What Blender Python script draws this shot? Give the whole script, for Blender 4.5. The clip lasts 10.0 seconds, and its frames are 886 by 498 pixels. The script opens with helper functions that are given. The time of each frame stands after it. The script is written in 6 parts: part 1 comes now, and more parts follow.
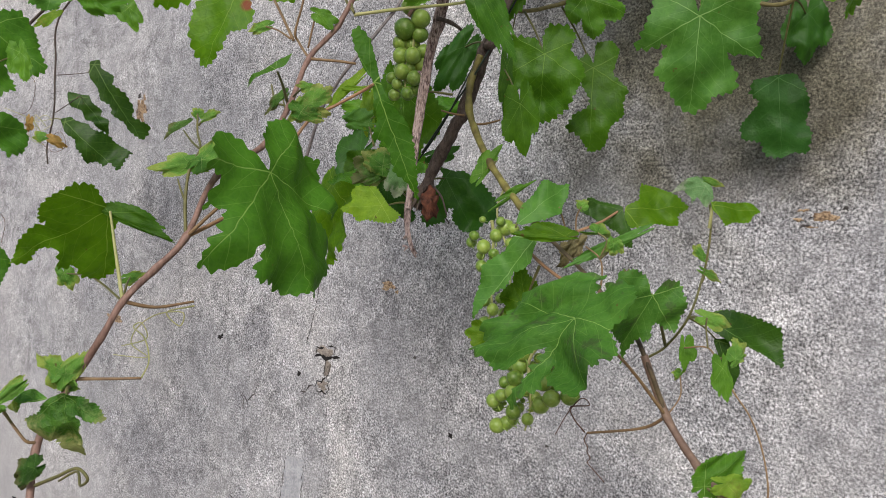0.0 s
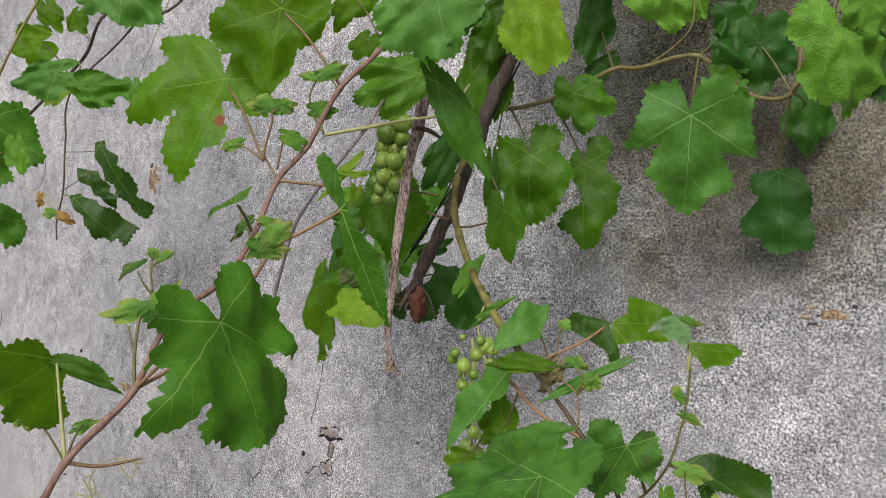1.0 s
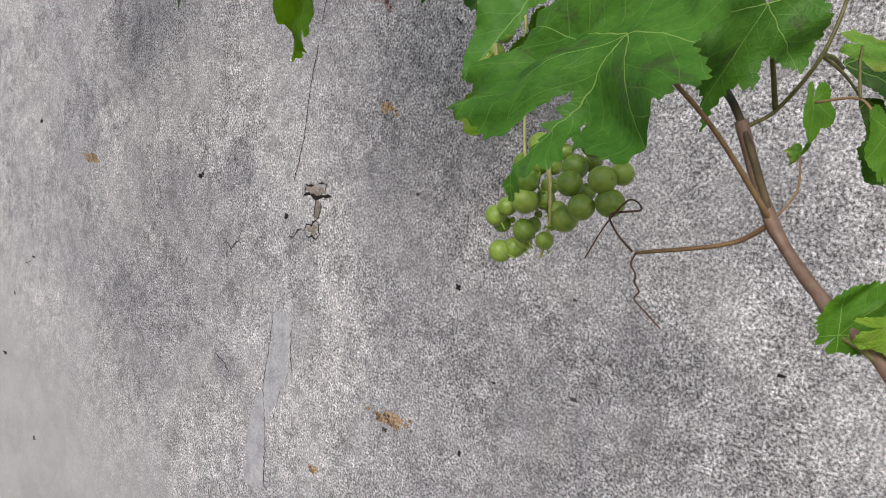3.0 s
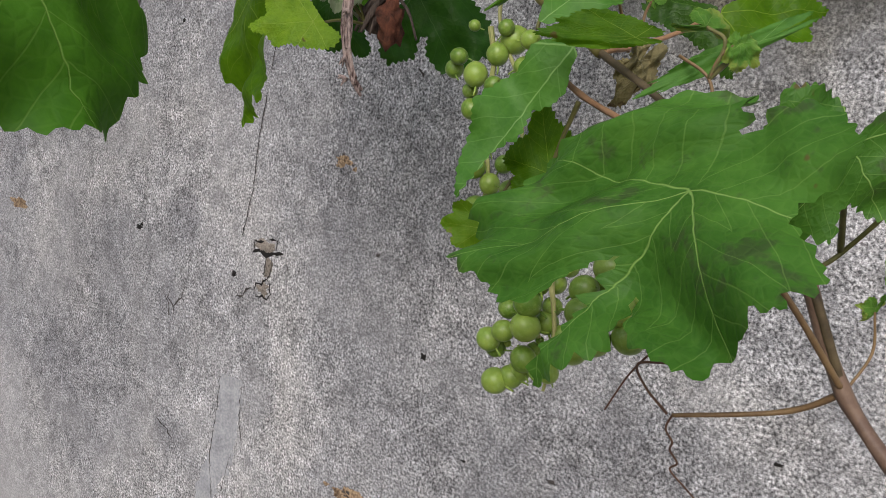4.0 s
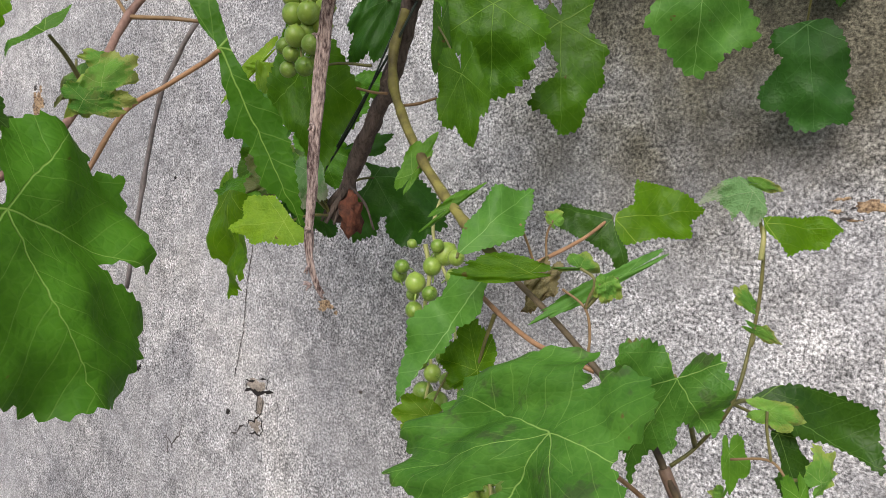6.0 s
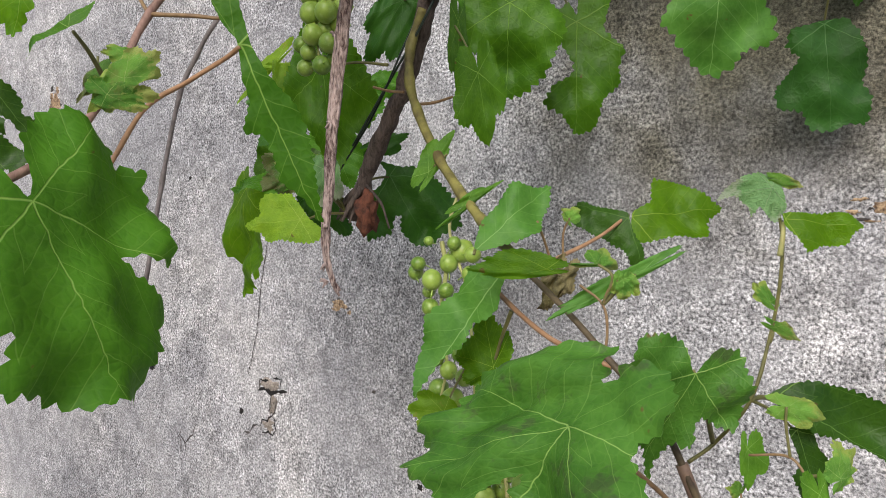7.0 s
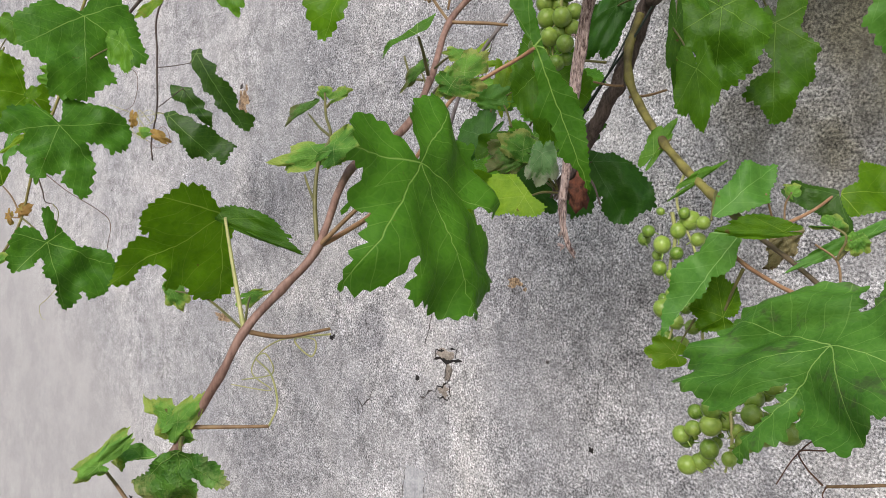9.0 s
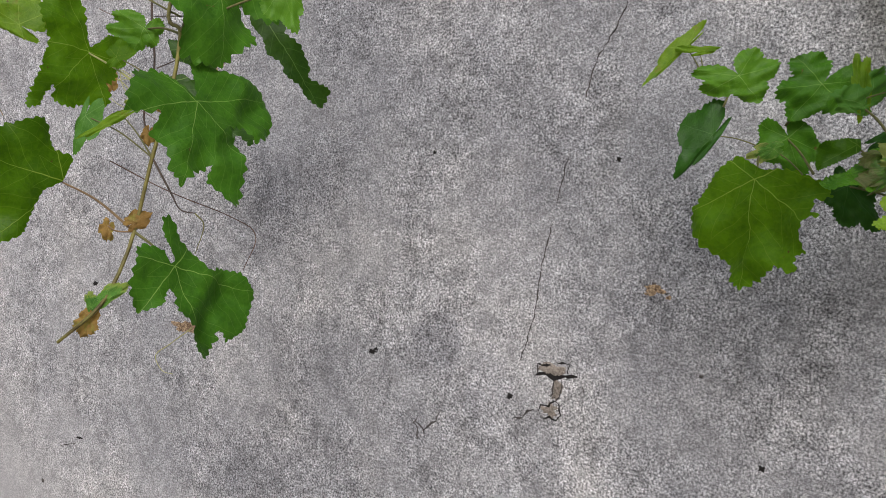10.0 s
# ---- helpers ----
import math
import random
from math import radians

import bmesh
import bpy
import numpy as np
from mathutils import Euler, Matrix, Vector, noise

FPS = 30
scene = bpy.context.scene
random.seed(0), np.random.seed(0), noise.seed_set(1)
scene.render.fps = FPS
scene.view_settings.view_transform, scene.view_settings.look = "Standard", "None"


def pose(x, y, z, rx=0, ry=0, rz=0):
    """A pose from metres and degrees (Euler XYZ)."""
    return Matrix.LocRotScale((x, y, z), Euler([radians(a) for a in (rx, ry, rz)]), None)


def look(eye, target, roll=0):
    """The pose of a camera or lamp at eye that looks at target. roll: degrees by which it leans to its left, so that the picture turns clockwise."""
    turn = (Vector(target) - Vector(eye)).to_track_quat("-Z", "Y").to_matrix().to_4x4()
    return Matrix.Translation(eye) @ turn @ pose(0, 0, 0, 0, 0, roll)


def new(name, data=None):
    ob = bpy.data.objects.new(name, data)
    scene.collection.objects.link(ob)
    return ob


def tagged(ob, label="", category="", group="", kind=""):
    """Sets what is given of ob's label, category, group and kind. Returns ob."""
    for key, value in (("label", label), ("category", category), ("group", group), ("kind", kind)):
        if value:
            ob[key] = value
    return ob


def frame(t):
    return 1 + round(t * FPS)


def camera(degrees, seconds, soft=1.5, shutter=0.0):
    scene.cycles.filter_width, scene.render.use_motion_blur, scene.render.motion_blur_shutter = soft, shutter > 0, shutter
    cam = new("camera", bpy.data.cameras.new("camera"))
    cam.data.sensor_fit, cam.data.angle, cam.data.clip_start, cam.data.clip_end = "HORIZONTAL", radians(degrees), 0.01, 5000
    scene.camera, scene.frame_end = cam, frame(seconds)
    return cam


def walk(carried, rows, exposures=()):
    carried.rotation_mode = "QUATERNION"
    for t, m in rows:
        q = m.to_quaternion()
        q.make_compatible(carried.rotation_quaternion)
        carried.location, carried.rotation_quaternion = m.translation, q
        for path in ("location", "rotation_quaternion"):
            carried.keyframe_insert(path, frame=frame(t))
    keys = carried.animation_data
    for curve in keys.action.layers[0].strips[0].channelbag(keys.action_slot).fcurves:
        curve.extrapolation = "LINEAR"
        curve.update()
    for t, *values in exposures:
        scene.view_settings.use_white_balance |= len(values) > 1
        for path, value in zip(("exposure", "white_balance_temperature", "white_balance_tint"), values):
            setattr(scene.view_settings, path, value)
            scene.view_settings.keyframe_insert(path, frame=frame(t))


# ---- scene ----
from mathutils.geometry import delaunay_2d_cdt

cam = camera(57.0, 10.0, soft=0.6)
PATH = [
    (0, (0.8, 0.11, 1.5), (-0.447, 1.674, 1.525), 4.0),
    (0.5, (0.846, 0.146, 1.537), (-0.405, 1.705, 1.618), 3.8),
    (1, (0.819, 0.158, 1.581), (-0.494, 1.663, 1.678), 3.5),
    (1.5, (0.758, 0.168, 1.55), (-0.583, 1.651, 1.624), 3.7),
    (2, (0.729, 0.222, 1.478), (-0.611, 1.699, 1.327), 4.3),
    (2.5, (0.732, 0.258, 1.436), (-0.583, 1.745, 1.197), 4.5),
    (2.7, (0.722, 0.284, 1.424), (-0.585, 1.774, 1.16), 4.4),
    (3.8, (0.596, 0.362, 1.452), (-0.605, 1.936, 1.167), 5.1),
    (4, (0.615, 0.363, 1.472), (-0.572, 1.956, 1.236), 4.6),
    (4.5, (0.649, 0.344, 1.516), (-0.522, 1.961, 1.392), 3.3),
    (5, (0.679, 0.326, 1.541), (-0.501, 1.94, 1.489), 2.0),
    (6.5, (0.686, 0.315, 1.542), (-0.517, 1.914, 1.524), 1.1),
    (7, (0.684, 0.312, 1.538), (-0.536, 1.896, 1.523), 1.4),
    (7.5, (0.696, 0.296, 1.537), (-0.531, 1.876, 1.523), 1.4),
    (8, (0.697, 0.282, 1.535), (-0.541, 1.854, 1.525), 1.5),
    (8.5, (0.702, 0.252, 1.527), (-0.58, 1.787, 1.515), 2.0),
    (9, (0.678, 0.17, 1.511), (-0.736, 1.585, 1.485), 2.7),
    (9.4, (0.511, 0.084, 1.513), (-0.846, 1.553, 1.483), 3.0),
    (9.5, (0.439, 0.047, 1.514), (-0.853, 1.573, 1.481), 2.9),
    (9.6, (0.371, 0.022, 1.516), (-0.84, 1.613, 1.488), 2.8),
    (10, (0.126, -0.007, 1.542), (-0.753, 1.788, 1.452), 2.6),
]
walk(cam, [(t, look(eye, target, roll)) for t, eye, target, roll in PATH], exposures=[(0.0, 0.08, 6120, 10.2), (2.5, 0.12, 6120, 10.2), (4.0, -0.14, 6120, 10.2), (4.5, 0.05, 6220, 10.2), (5.0, 0.28, 6230, 10.2), (6.5, 0.33, 6180, 10.2), (9.0, 0.33, 6150, 10.2), (9.5, -0.08, 6100, 10.2), (10.0, -0.12, 6100, 10.2)])

# ---- light ----
world = bpy.data.worlds.new("overcast_sky")
scene.world = world
world.use_nodes = True
sky_tree = world.node_tree
sky = sky_tree.nodes.new("ShaderNodeTexSky")
sky.sky_type, sky.sun_disc = "NISHITA", False
sky.sun_elevation, sky.sun_rotation = radians(34), radians(157)
sky.air_density, sky.dust_density = 1.0, 4.0
sky_tree.links.new(sky.outputs[0], sky_tree.nodes["Background"].inputs[0])
sky_tree.nodes["Background"].inputs[1].default_value = 0.142
sun = new("sun", bpy.data.lights.new("sun", "SUN"))
sun.data.energy, sun.data.angle, sun.data.color = 1.7, radians(24), (1.0, 0.96, 0.9)
sun.matrix_world = look((2.35, -4.0, 5.15), (0.25, 1.0, 1.5))


# ---- materials ----
MATS = {}


def nodes_of(name):
    mat = bpy.data.materials.new(name)
    mat.use_nodes = True
    MATS[name] = mat
    tree = mat.node_tree
    return mat, tree, tree.nodes["Principled BSDF"]


def wire_up(tree, a, b):
    tree.links.new(a, b)


def put(tree, socket, value):
    if isinstance(value, (int, float)):
        socket.default_value = value
    elif isinstance(value, (tuple, list)):
        socket.default_value = value
    else:
        tree.links.new(value, socket)


def calc(tree, op, a, b=0.0, c=0.0, clamp=False):
    n = tree.nodes.new("ShaderNodeMath")
    n.operation, n.use_clamp = op, clamp
    for socket, value in zip(n.inputs, (a, b, c)):
        put(tree, socket, value)
    return n.outputs[0]


def noise_of(tree, vec, scale, detail=4.0, rough=0.6, out=0, distortion=0.0):
    n = tree.nodes.new("ShaderNodeTexNoise")
    n.inputs["Scale"].default_value, n.inputs["Detail"].default_value = scale, detail
    n.inputs["Roughness"].default_value, n.inputs["Distortion"].default_value = rough, distortion
    wire_up(tree, vec, n.inputs["Vector"])
    return n.outputs[out]


def ramp(tree, fac, stops):
    n = tree.nodes.new("ShaderNodeValToRGB")
    while len(n.color_ramp.elements) < len(stops):
        n.color_ramp.elements.new(0.5)
    for e, (p, c) in zip(n.color_ramp.elements, stops):
        e.position = p
        e.color = (*c, 1) if isinstance(c, tuple) else (c, c, c, 1)
    wire_up(tree, fac, n.inputs[0])
    return n.outputs[0]


def blend(tree, fac, a, b, mode="MIX"):
    n = tree.nodes.new("ShaderNodeMix")
    n.data_type, n.blend_type = "RGBA", mode
    put(tree, n.inputs[0], fac)
    for socket, value in ((n.inputs[6], a), (n.inputs[7], b)):
        put(tree, socket, (*value, 1) if isinstance(value, tuple) and len(value) == 3 else value)
    return n.outputs[2]


def bump_of(tree, height, strength, distance, normal=None):
    n = tree.nodes.new("ShaderNodeBump")
    n.inputs["Strength"].default_value, n.inputs["Distance"].default_value = strength, distance
    wire_up(tree, height, n.inputs["Height"])
    if normal is not None:
        wire_up(tree, normal, n.inputs["Normal"])
    return n.outputs[0]


def coords(tree, kind="Object"):
    return tree.nodes.new("ShaderNodeTexCoord").outputs[kind]


def span(tree, value, a, b):
    n = tree.nodes.new("ShaderNodeMapRange")
    n.interpolation_type = "SMOOTHSTEP"
    n.inputs[1].default_value, n.inputs[2].default_value = a, b
    wire_up(tree, value, n.inputs[0])
    return n.outputs[0]


def concrete_material():
    mat, tree, bsdf = nodes_of("concrete")
    at = coords(tree)
    grain = noise_of(tree, at, 310, 3, 0.7)
    grit = noise_of(tree, at, 115, 3, 0.68, distortion=0.4)
    lumps = noise_of(tree, at, 27, 5, 0.68, distortion=0.5)
    cloud = noise_of(tree, at, 2.6, 4, 0.55, distortion=0.4)
    cloud2 = noise_of(tree, at, 9.5, 4, 0.6)
    streak_map = tree.nodes.new("ShaderNodeMapping")
    streak_map.inputs["Scale"].default_value = (9, 9, 1.6)
    wire_up(tree, at, streak_map.inputs["Vector"])
    streak = noise_of(tree, streak_map.outputs[0], 1.6, 5, 0.6)
    pores = tree.nodes.new("ShaderNodeTexVoronoi")
    pores.inputs["Scale"].default_value, pores.inputs["Randomness"].default_value = 150, 1
    bent = tree.nodes.new("ShaderNodeVectorMath")
    bent.operation = "MULTIPLY_ADD"
    bent.inputs[1].default_value = (0.012, 0.012, 0.012)
    wire_up(tree, noise_of(tree, at, 130, 2, 0.6, out=1), bent.inputs[0])
    wire_up(tree, at, bent.inputs[2])
    wire_up(tree, bent.outputs[0], pores.inputs["Vector"])
    pocks = tree.nodes.new("ShaderNodeTexVoronoi")
    pocks.inputs["Scale"].default_value, pocks.inputs["Randomness"].default_value = 62, 1
    wire_up(tree, bent.outputs[0], pocks.inputs["Vector"])
    # how coarse the face is: a smoother trowelled skim low down on one side
    sep = tree.nodes.new("ShaderNodeSeparateXYZ")
    wire_up(tree, at, sep.inputs[0])
    slope = calc(tree, "ADD", calc(tree, "MULTIPLY", sep.outputs[0], 0.55), calc(tree, "MULTIPLY", sep.outputs[2], 1.0))
    slope = calc(tree, "ADD", slope, calc(tree, "MULTIPLY", cloud, 0.35))
    coarse = span(tree, slope, 0.25, 0.72)
    base = ramp(tree, cloud, [(0.34, (0.285, 0.287, 0.307)), (0.49, (0.365, 0.364, 0.382)), (0.63, (0.448, 0.442, 0.452))])
    base = blend(tree, calc(tree, "MULTIPLY", span(tree, cloud2, 0.48, 0.68), 0.30), base, (0.245, 0.247, 0.275))
    base = blend(tree, calc(tree, "MULTIPLY", span(tree, streak, 0.52, 0.75), 0.22), base, (0.29, 0.28, 0.265))
    # dark weathered patches, each with its own ragged rim; x -0.10 and 0.10 paint leaf shade
    for x, z, reach, depth in ((-0.73, 1.55, 0.20, 0.50), (-0.56, 1.78, 0.19, 0.35), (-0.64, 1.27, 0.13, 0.35), (-0.73, 1.00, 0.24, 0.45), (-0.41, 1.35, 0.06, 0.55),
                               (-0.44, 1.01, 0.05, 0.5), (-0.10, 1.40, 0.14, 0.12), (0.10, 1.44, 0.15, 0.25), (-0.45, 1.21, 0.05, 0.4)):
        away = tree.nodes.new("ShaderNodeVectorMath")
        away.operation = "DISTANCE"
        away.inputs[1].default_value = (x, 1.1, z)
        wire_up(tree, at, away.inputs[0])
        ragged = calc(tree, "ADD", away.outputs["Value"], calc(tree, "MULTIPLY", calc(tree, "SUBTRACT", cloud2, 0.5), reach * 1.6))
        base = blend(tree, calc(tree, "MULTIPLY", span(tree, ragged, reach, reach * 0.15), depth), base, (0.165, 0.168, 0.19))
    skim = blend(tree, span(tree, cloud2, 0.35, 0.65), (0.308, 0.304, 0.314), (0.355, 0.350, 0.360))
    speck = ramp(tree, grain, [(0.385, 0.22), (0.455, 0.72), (0.53, 1.06), (0.61, 1.72)])
    grit_tone = ramp(tree, grit, [(0.36, 0.62), (0.5, 1.02), (0.64, 1.28)])
    lump_tone = ramp(tree, lumps, [(0.34, 0.70), (0.5, 1.0), (0.66, 1.24)])
    worn = noise_of(tree, at, 5.5, 4, 0.6, distortion=0.8)
    tones = blend(tree, 1.0, blend(tree, 1.0, speck, grit_tone, "MULTIPLY"), lump_tone, "MULTIPLY")
    tones = blend(tree, calc(tree, "ADD", calc(tree, "MULTIPLY", span(tree, worn, 0.36, 0.62), 0.4), 0.64), (1.0, 1.0, 1.0), tones)
    rough_face = blend(tree, 1.0, base, tones, "MULTIPLY")
    pit = calc(tree, "MULTIPLY", calc(tree, "LESS_THAN", pores.outputs["Distance"], 0.27), calc(tree, "GREATER_THAN", grit, 0.53))
    rough_face = blend(tree, calc(tree, "MULTIPLY", pit, 0.62), rough_face, (0.09, 0.085, 0.09))
    # an old damp stain below the thick growth, deepened with the shade that growth casts
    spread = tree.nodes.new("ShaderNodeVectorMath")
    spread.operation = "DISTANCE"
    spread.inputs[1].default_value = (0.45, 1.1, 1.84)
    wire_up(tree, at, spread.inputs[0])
    damp_shade = span(tree, calc(tree, "ADD", spread.outputs["Value"], calc(tree, "MULTIPLY", cloud2, 0.35)), 0.53, 0.31)
    rough_face = blend(tree, calc(tree, "MULTIPLY", damp_shade, 0.92), rough_face, blend(tree, 1.0, (0.125, 0.115, 0.077), tones, "MULTIPLY"))
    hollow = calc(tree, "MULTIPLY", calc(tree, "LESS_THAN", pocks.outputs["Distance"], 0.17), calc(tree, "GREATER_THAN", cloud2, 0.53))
    hollow = calc(tree, "MULTIPLY", hollow, calc(tree, "MULTIPLY", damp_shade, 0.8))
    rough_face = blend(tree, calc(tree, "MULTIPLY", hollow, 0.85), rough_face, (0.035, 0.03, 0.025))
    skim = blend(tree, 0.16, skim, blend(tree, 1.0, skim, tones, "MULTIPLY"))
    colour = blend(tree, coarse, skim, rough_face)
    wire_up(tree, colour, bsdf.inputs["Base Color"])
    bsdf.inputs["Roughness"].default_value = 0.93
    bsdf.inputs["Specular IOR Level"].default_value = 0.25
    height = calc(tree, "ADD", calc(tree, "MULTIPLY", grain, 0.8), calc(tree, "ADD", calc(tree, "MULTIPLY", grit, 0.7), calc(tree, "MULTIPLY", lumps, 0.8)))
    height = calc(tree, "SUBTRACT", height, calc(tree, "MULTIPLY", pit, 0.5))
    height = calc(tree, "MULTIPLY", height, calc(tree, "ADD", calc(tree, "MULTIPLY", coarse, 0.85), 0.15))
    wire_up(tree, bump_of(tree, height, 0.8, 0.0032), bsdf.inputs["Normal"])


def mottled(name, a, b, scale, rough=0.7, bump=0.3, distance=0.001, stretch=None, spec=0.3, sharp=0.14):
    mat, tree, bsdf = nodes_of(name)
    at = coords(tree)
    if stretch:
        m = tree.nodes.new("ShaderNodeMapping")
        m.inputs["Scale"].default_value = stretch
        wire_up(tree, at, m.inputs["Vector"])
        at = m.outputs[0]
    fine = noise_of(tree, at, scale, 4, 0.65)
    broad = noise_of(tree, at, scale * 0.17, 3, 0.5)
    mix = calc(tree, "ADD", calc(tree, "MULTIPLY", fine, 0.6), calc(tree, "MULTIPLY", broad, 0.4))
    wire_up(tree, ramp(tree, mix, [(0.5 - sharp, a), (0.5 + sharp, b)]), bsdf.inputs["Base Color"])
    bsdf.inputs["Roughness"].default_value = rough
    bsdf.inputs["Specular IOR Level"].default_value = spec
    wire_up(tree, bump_of(tree, fine, bump, distance), bsdf.inputs["Normal"])
    return mat


def leaf_material(name, dark, light, vein, through_light=0.35, glow=None, rough=0.42, blotch=None, blotch_amount=0.0, relief=1.0, spot=False, edge=None):
    """Blade with branching veins laid out in leaf coordinates (u across, v towards the tip)."""
    mat, tree, bsdf = nodes_of(name)
    uv = coords(tree, "UV")
    at = coords(tree)
    wob = noise_of(tree, uv, 5.0, 2, 0.5, out=1)
    sep = tree.nodes.new("ShaderNodeSeparateXYZ")
    wire_up(tree, uv, sep.inputs[0])
    wsep = tree.nodes.new("ShaderNodeSeparateXYZ")
    wire_up(tree, wob, wsep.inputs[0])
    u = calc(tree, "ADD", sep.outputs[0], calc(tree, "MULTIPLY", calc(tree, "SUBTRACT", wsep.outputs[0], 0.5), 0.05))
    v = calc(tree, "ADD", sep.outputs[1], calc(tree, "MULTIPLY", calc(tree, "SUBTRACT", wsep.outputs[1], 0.5), 0.05))
    au = calc(tree, "ABSOLUTE", u)
    ang = calc(tree, "ARCTAN2", au, v)
    rad = calc(tree, "SQRT", calc(tree, "ADD", calc(tree, "MULTIPLY", u, u), calc(tree, "MULTIPLY", v, v)))
    second = calc(tree, "GREATER_THAN", ang, 0.50)
    third = calc(tree, "GREATER_THAN", ang, 1.53)
    centre = calc(tree, "ADD", calc(tree, "MULTIPLY", second, 1.01), calc(tree, "MULTIPLY", third, 1.05))
    off = calc(tree, "SUBTRACT", ang, centre)
    along = calc(tree, "MULTIPLY", rad, calc(tree, "COSINE", off))
    aside = calc(tree, "ABSOLUTE", calc(tree, "MULTIPLY", rad, calc(tree, "SINE", off)))
    width = calc(tree, "SUBTRACT", 0.0042, calc(tree, "MULTIPLY", along, 0.004))
    main = span(tree, calc(tree, "SUBTRACT", aside, width), 0.004, -0.003)
    phase = calc(tree, "SUBTRACT", along, calc(tree, "MULTIPLY", aside, 0.95))
    saw = calc(tree, "PINGPONG", calc(tree, "ADD", phase, 0.02), 0.075)
    side = span(tree, saw, 0.006, 0.001)
    side = calc(tree, "MULTIPLY", side, 0.20)
    net = tree.nodes.new("ShaderNodeTexVoronoi")
    net.feature = "DISTANCE_TO_EDGE"
    net.inputs["Scale"].default_value = 17
    wire_up(tree, uv, net.inputs["Vector"])
    mesh_vein = calc(tree, "MULTIPLY", span(tree, net.outputs["Distance"], 0.10, 0.02), 0.05)
    veins = calc(tree, "MAXIMUM", calc(tree, "MAXIMUM", main, calc(tree, "MULTIPLY", side, 1.4)), mesh_vein)
    tone = calc(tree, "ADD", calc(tree, "MULTIPLY", noise_of(tree, at, 22, 3, 0.55), 0.55), calc(tree, "MULTIPLY", noise_of(tree, at, 140, 3, 0.6), 0.45))
    info = tree.nodes.new("ShaderNodeObjectInfo")
    tone = calc(tree, "ADD", tone, calc(tree, "MULTIPLY", calc(tree, "SUBTRACT", info.outputs["Random"], 0.5), 0.16))
    colour = ramp(tree, tone, [(0.37, dark), (0.64, light)])
    if blotch:
        patches = noise_of(tree, at, 55, 4, 0.7)
        colour = blend(tree, calc(tree, "MULTIPLY", span(tree, patches, 0.55, 0.66), blotch_amount), colour, blotch)
    if edge:
        rim = calc(tree, "ADD", rad, calc(tree, "MULTIPLY", noise_of(tree, uv, 6, 4, 0.65), 0.9))
        colour = blend(tree, calc(tree, "MULTIPLY", span(tree, rim, 0.98, 1.2), 0.9), colour, edge)
    if spot:
        dx = calc(tree, "SUBTRACT", sep.outputs[0], 0.12)
        dy = calc(tree, "SUBTRACT", sep.outputs[1], 0.34)
        dist = calc(tree, "SQRT", calc(tree, "ADD", calc(tree, "MULTIPLY", dx, dx), calc(tree, "MULTIPLY", dy, dy)))
        colour = blend(tree, span(tree, dist, 0.075, 0.03), colour, (0.22, 0.05, 0.01))
    colour = blend(tree, calc(tree, "MULTIPLY", veins, 0.92), colour, vein)
    # small brown nicks
    nick = noise_of(tree, at, 95, 2, 0.5)
    colour = blend(tree, calc(tree, "MULTIPLY", span(tree, nick, 0.74, 0.78), 0.8), colour, (0.10, 0.06, 0.02))
    wire_up(tree, colour, bsdf.inputs["Base Color"])
    bsdf.inputs["Roughness"].default_value = rough
    bsdf.inputs["Specular IOR Level"].default_value = 0.2
    pucker = calc(tree, "ADD", calc(tree, "MULTIPLY", span(tree, net.outputs["Distance"], 0.0, 0.25), 0.35), calc(tree, "MULTIPLY", noise_of(tree, uv, 26, 3, 0.6), 0.5))
    pucker = calc(tree, "SUBTRACT", pucker, calc(tree, "MULTIPLY", calc(tree, "MAXIMUM", main, side), 0.8))
    normal = bump_of(tree, pucker, 0.3 * relief, 0.0012)
    wire_up(tree, normal, bsdf.inputs["Normal"])
    trans = tree.nodes.new("ShaderNodeBsdfTranslucent")
    wire_up(tree, blend(tree, 1.0, colour, glow or (1.5, 1.35, 0.5), "MULTIPLY"), trans.inputs["Color"])
    wire_up(tree, normal, trans.inputs["Normal"])
    mix = tree.nodes.new("ShaderNodeMixShader")
    mix.inputs[0].default_value = through_light
    wire_up(tree, bsdf.outputs[0], mix.inputs[1])
    wire_up(tree, trans.outputs[0], mix.inputs[2])
    wire_up(tree, mix.outputs[0], tree.nodes["Material Output"].inputs["Surface"])
    return mat


def grape_material():
    mat, tree, bsdf = nodes_of("grape_skin")
    at = coords(tree)
    info = tree.nodes.new("ShaderNodeObjectInfo")
    tone = calc(tree, "ADD", calc(tree, "MULTIPLY", noise_of(tree, at, 1.6, 3, 0.5), 0.6), calc(tree, "MULTIPLY", info.outputs["Random"], 0.4))
    colour = ramp(tree, tone, [(0.25, (0.085, 0.165, 0.015)), (0.75, (0.25, 0.35, 0.06))])
    bloom = noise_of(tree, at, 2.4, 4, 0.6)
    colour = blend(tree, calc(tree, "MULTIPLY", span(tree, bloom, 0.5, 0.7), 0.35), colour, (0.28, 0.38, 0.16))
    freckle = noise_of(tree, at, 14, 2, 0.5)
    colour = blend(tree, calc(tree, "MULTIPLY", span(tree, freckle, 0.70, 0.74), 0.6), colour, (0.12, 0.12, 0.03))
    wire_up(tree, colour, bsdf.inputs["Base Color"])
    bsdf.inputs["Roughness"].default_value = 0.38
    bsdf.inputs["Specular IOR Level"].default_value = 0.4
    bsdf.inputs["Subsurface Weight"].default_value = 0.25
    bsdf.inputs["Subsurface Radius"].default_value = (0.4, 0.7, 0.15)
    bsdf.inputs["Subsurface Scale"].default_value = 0.006


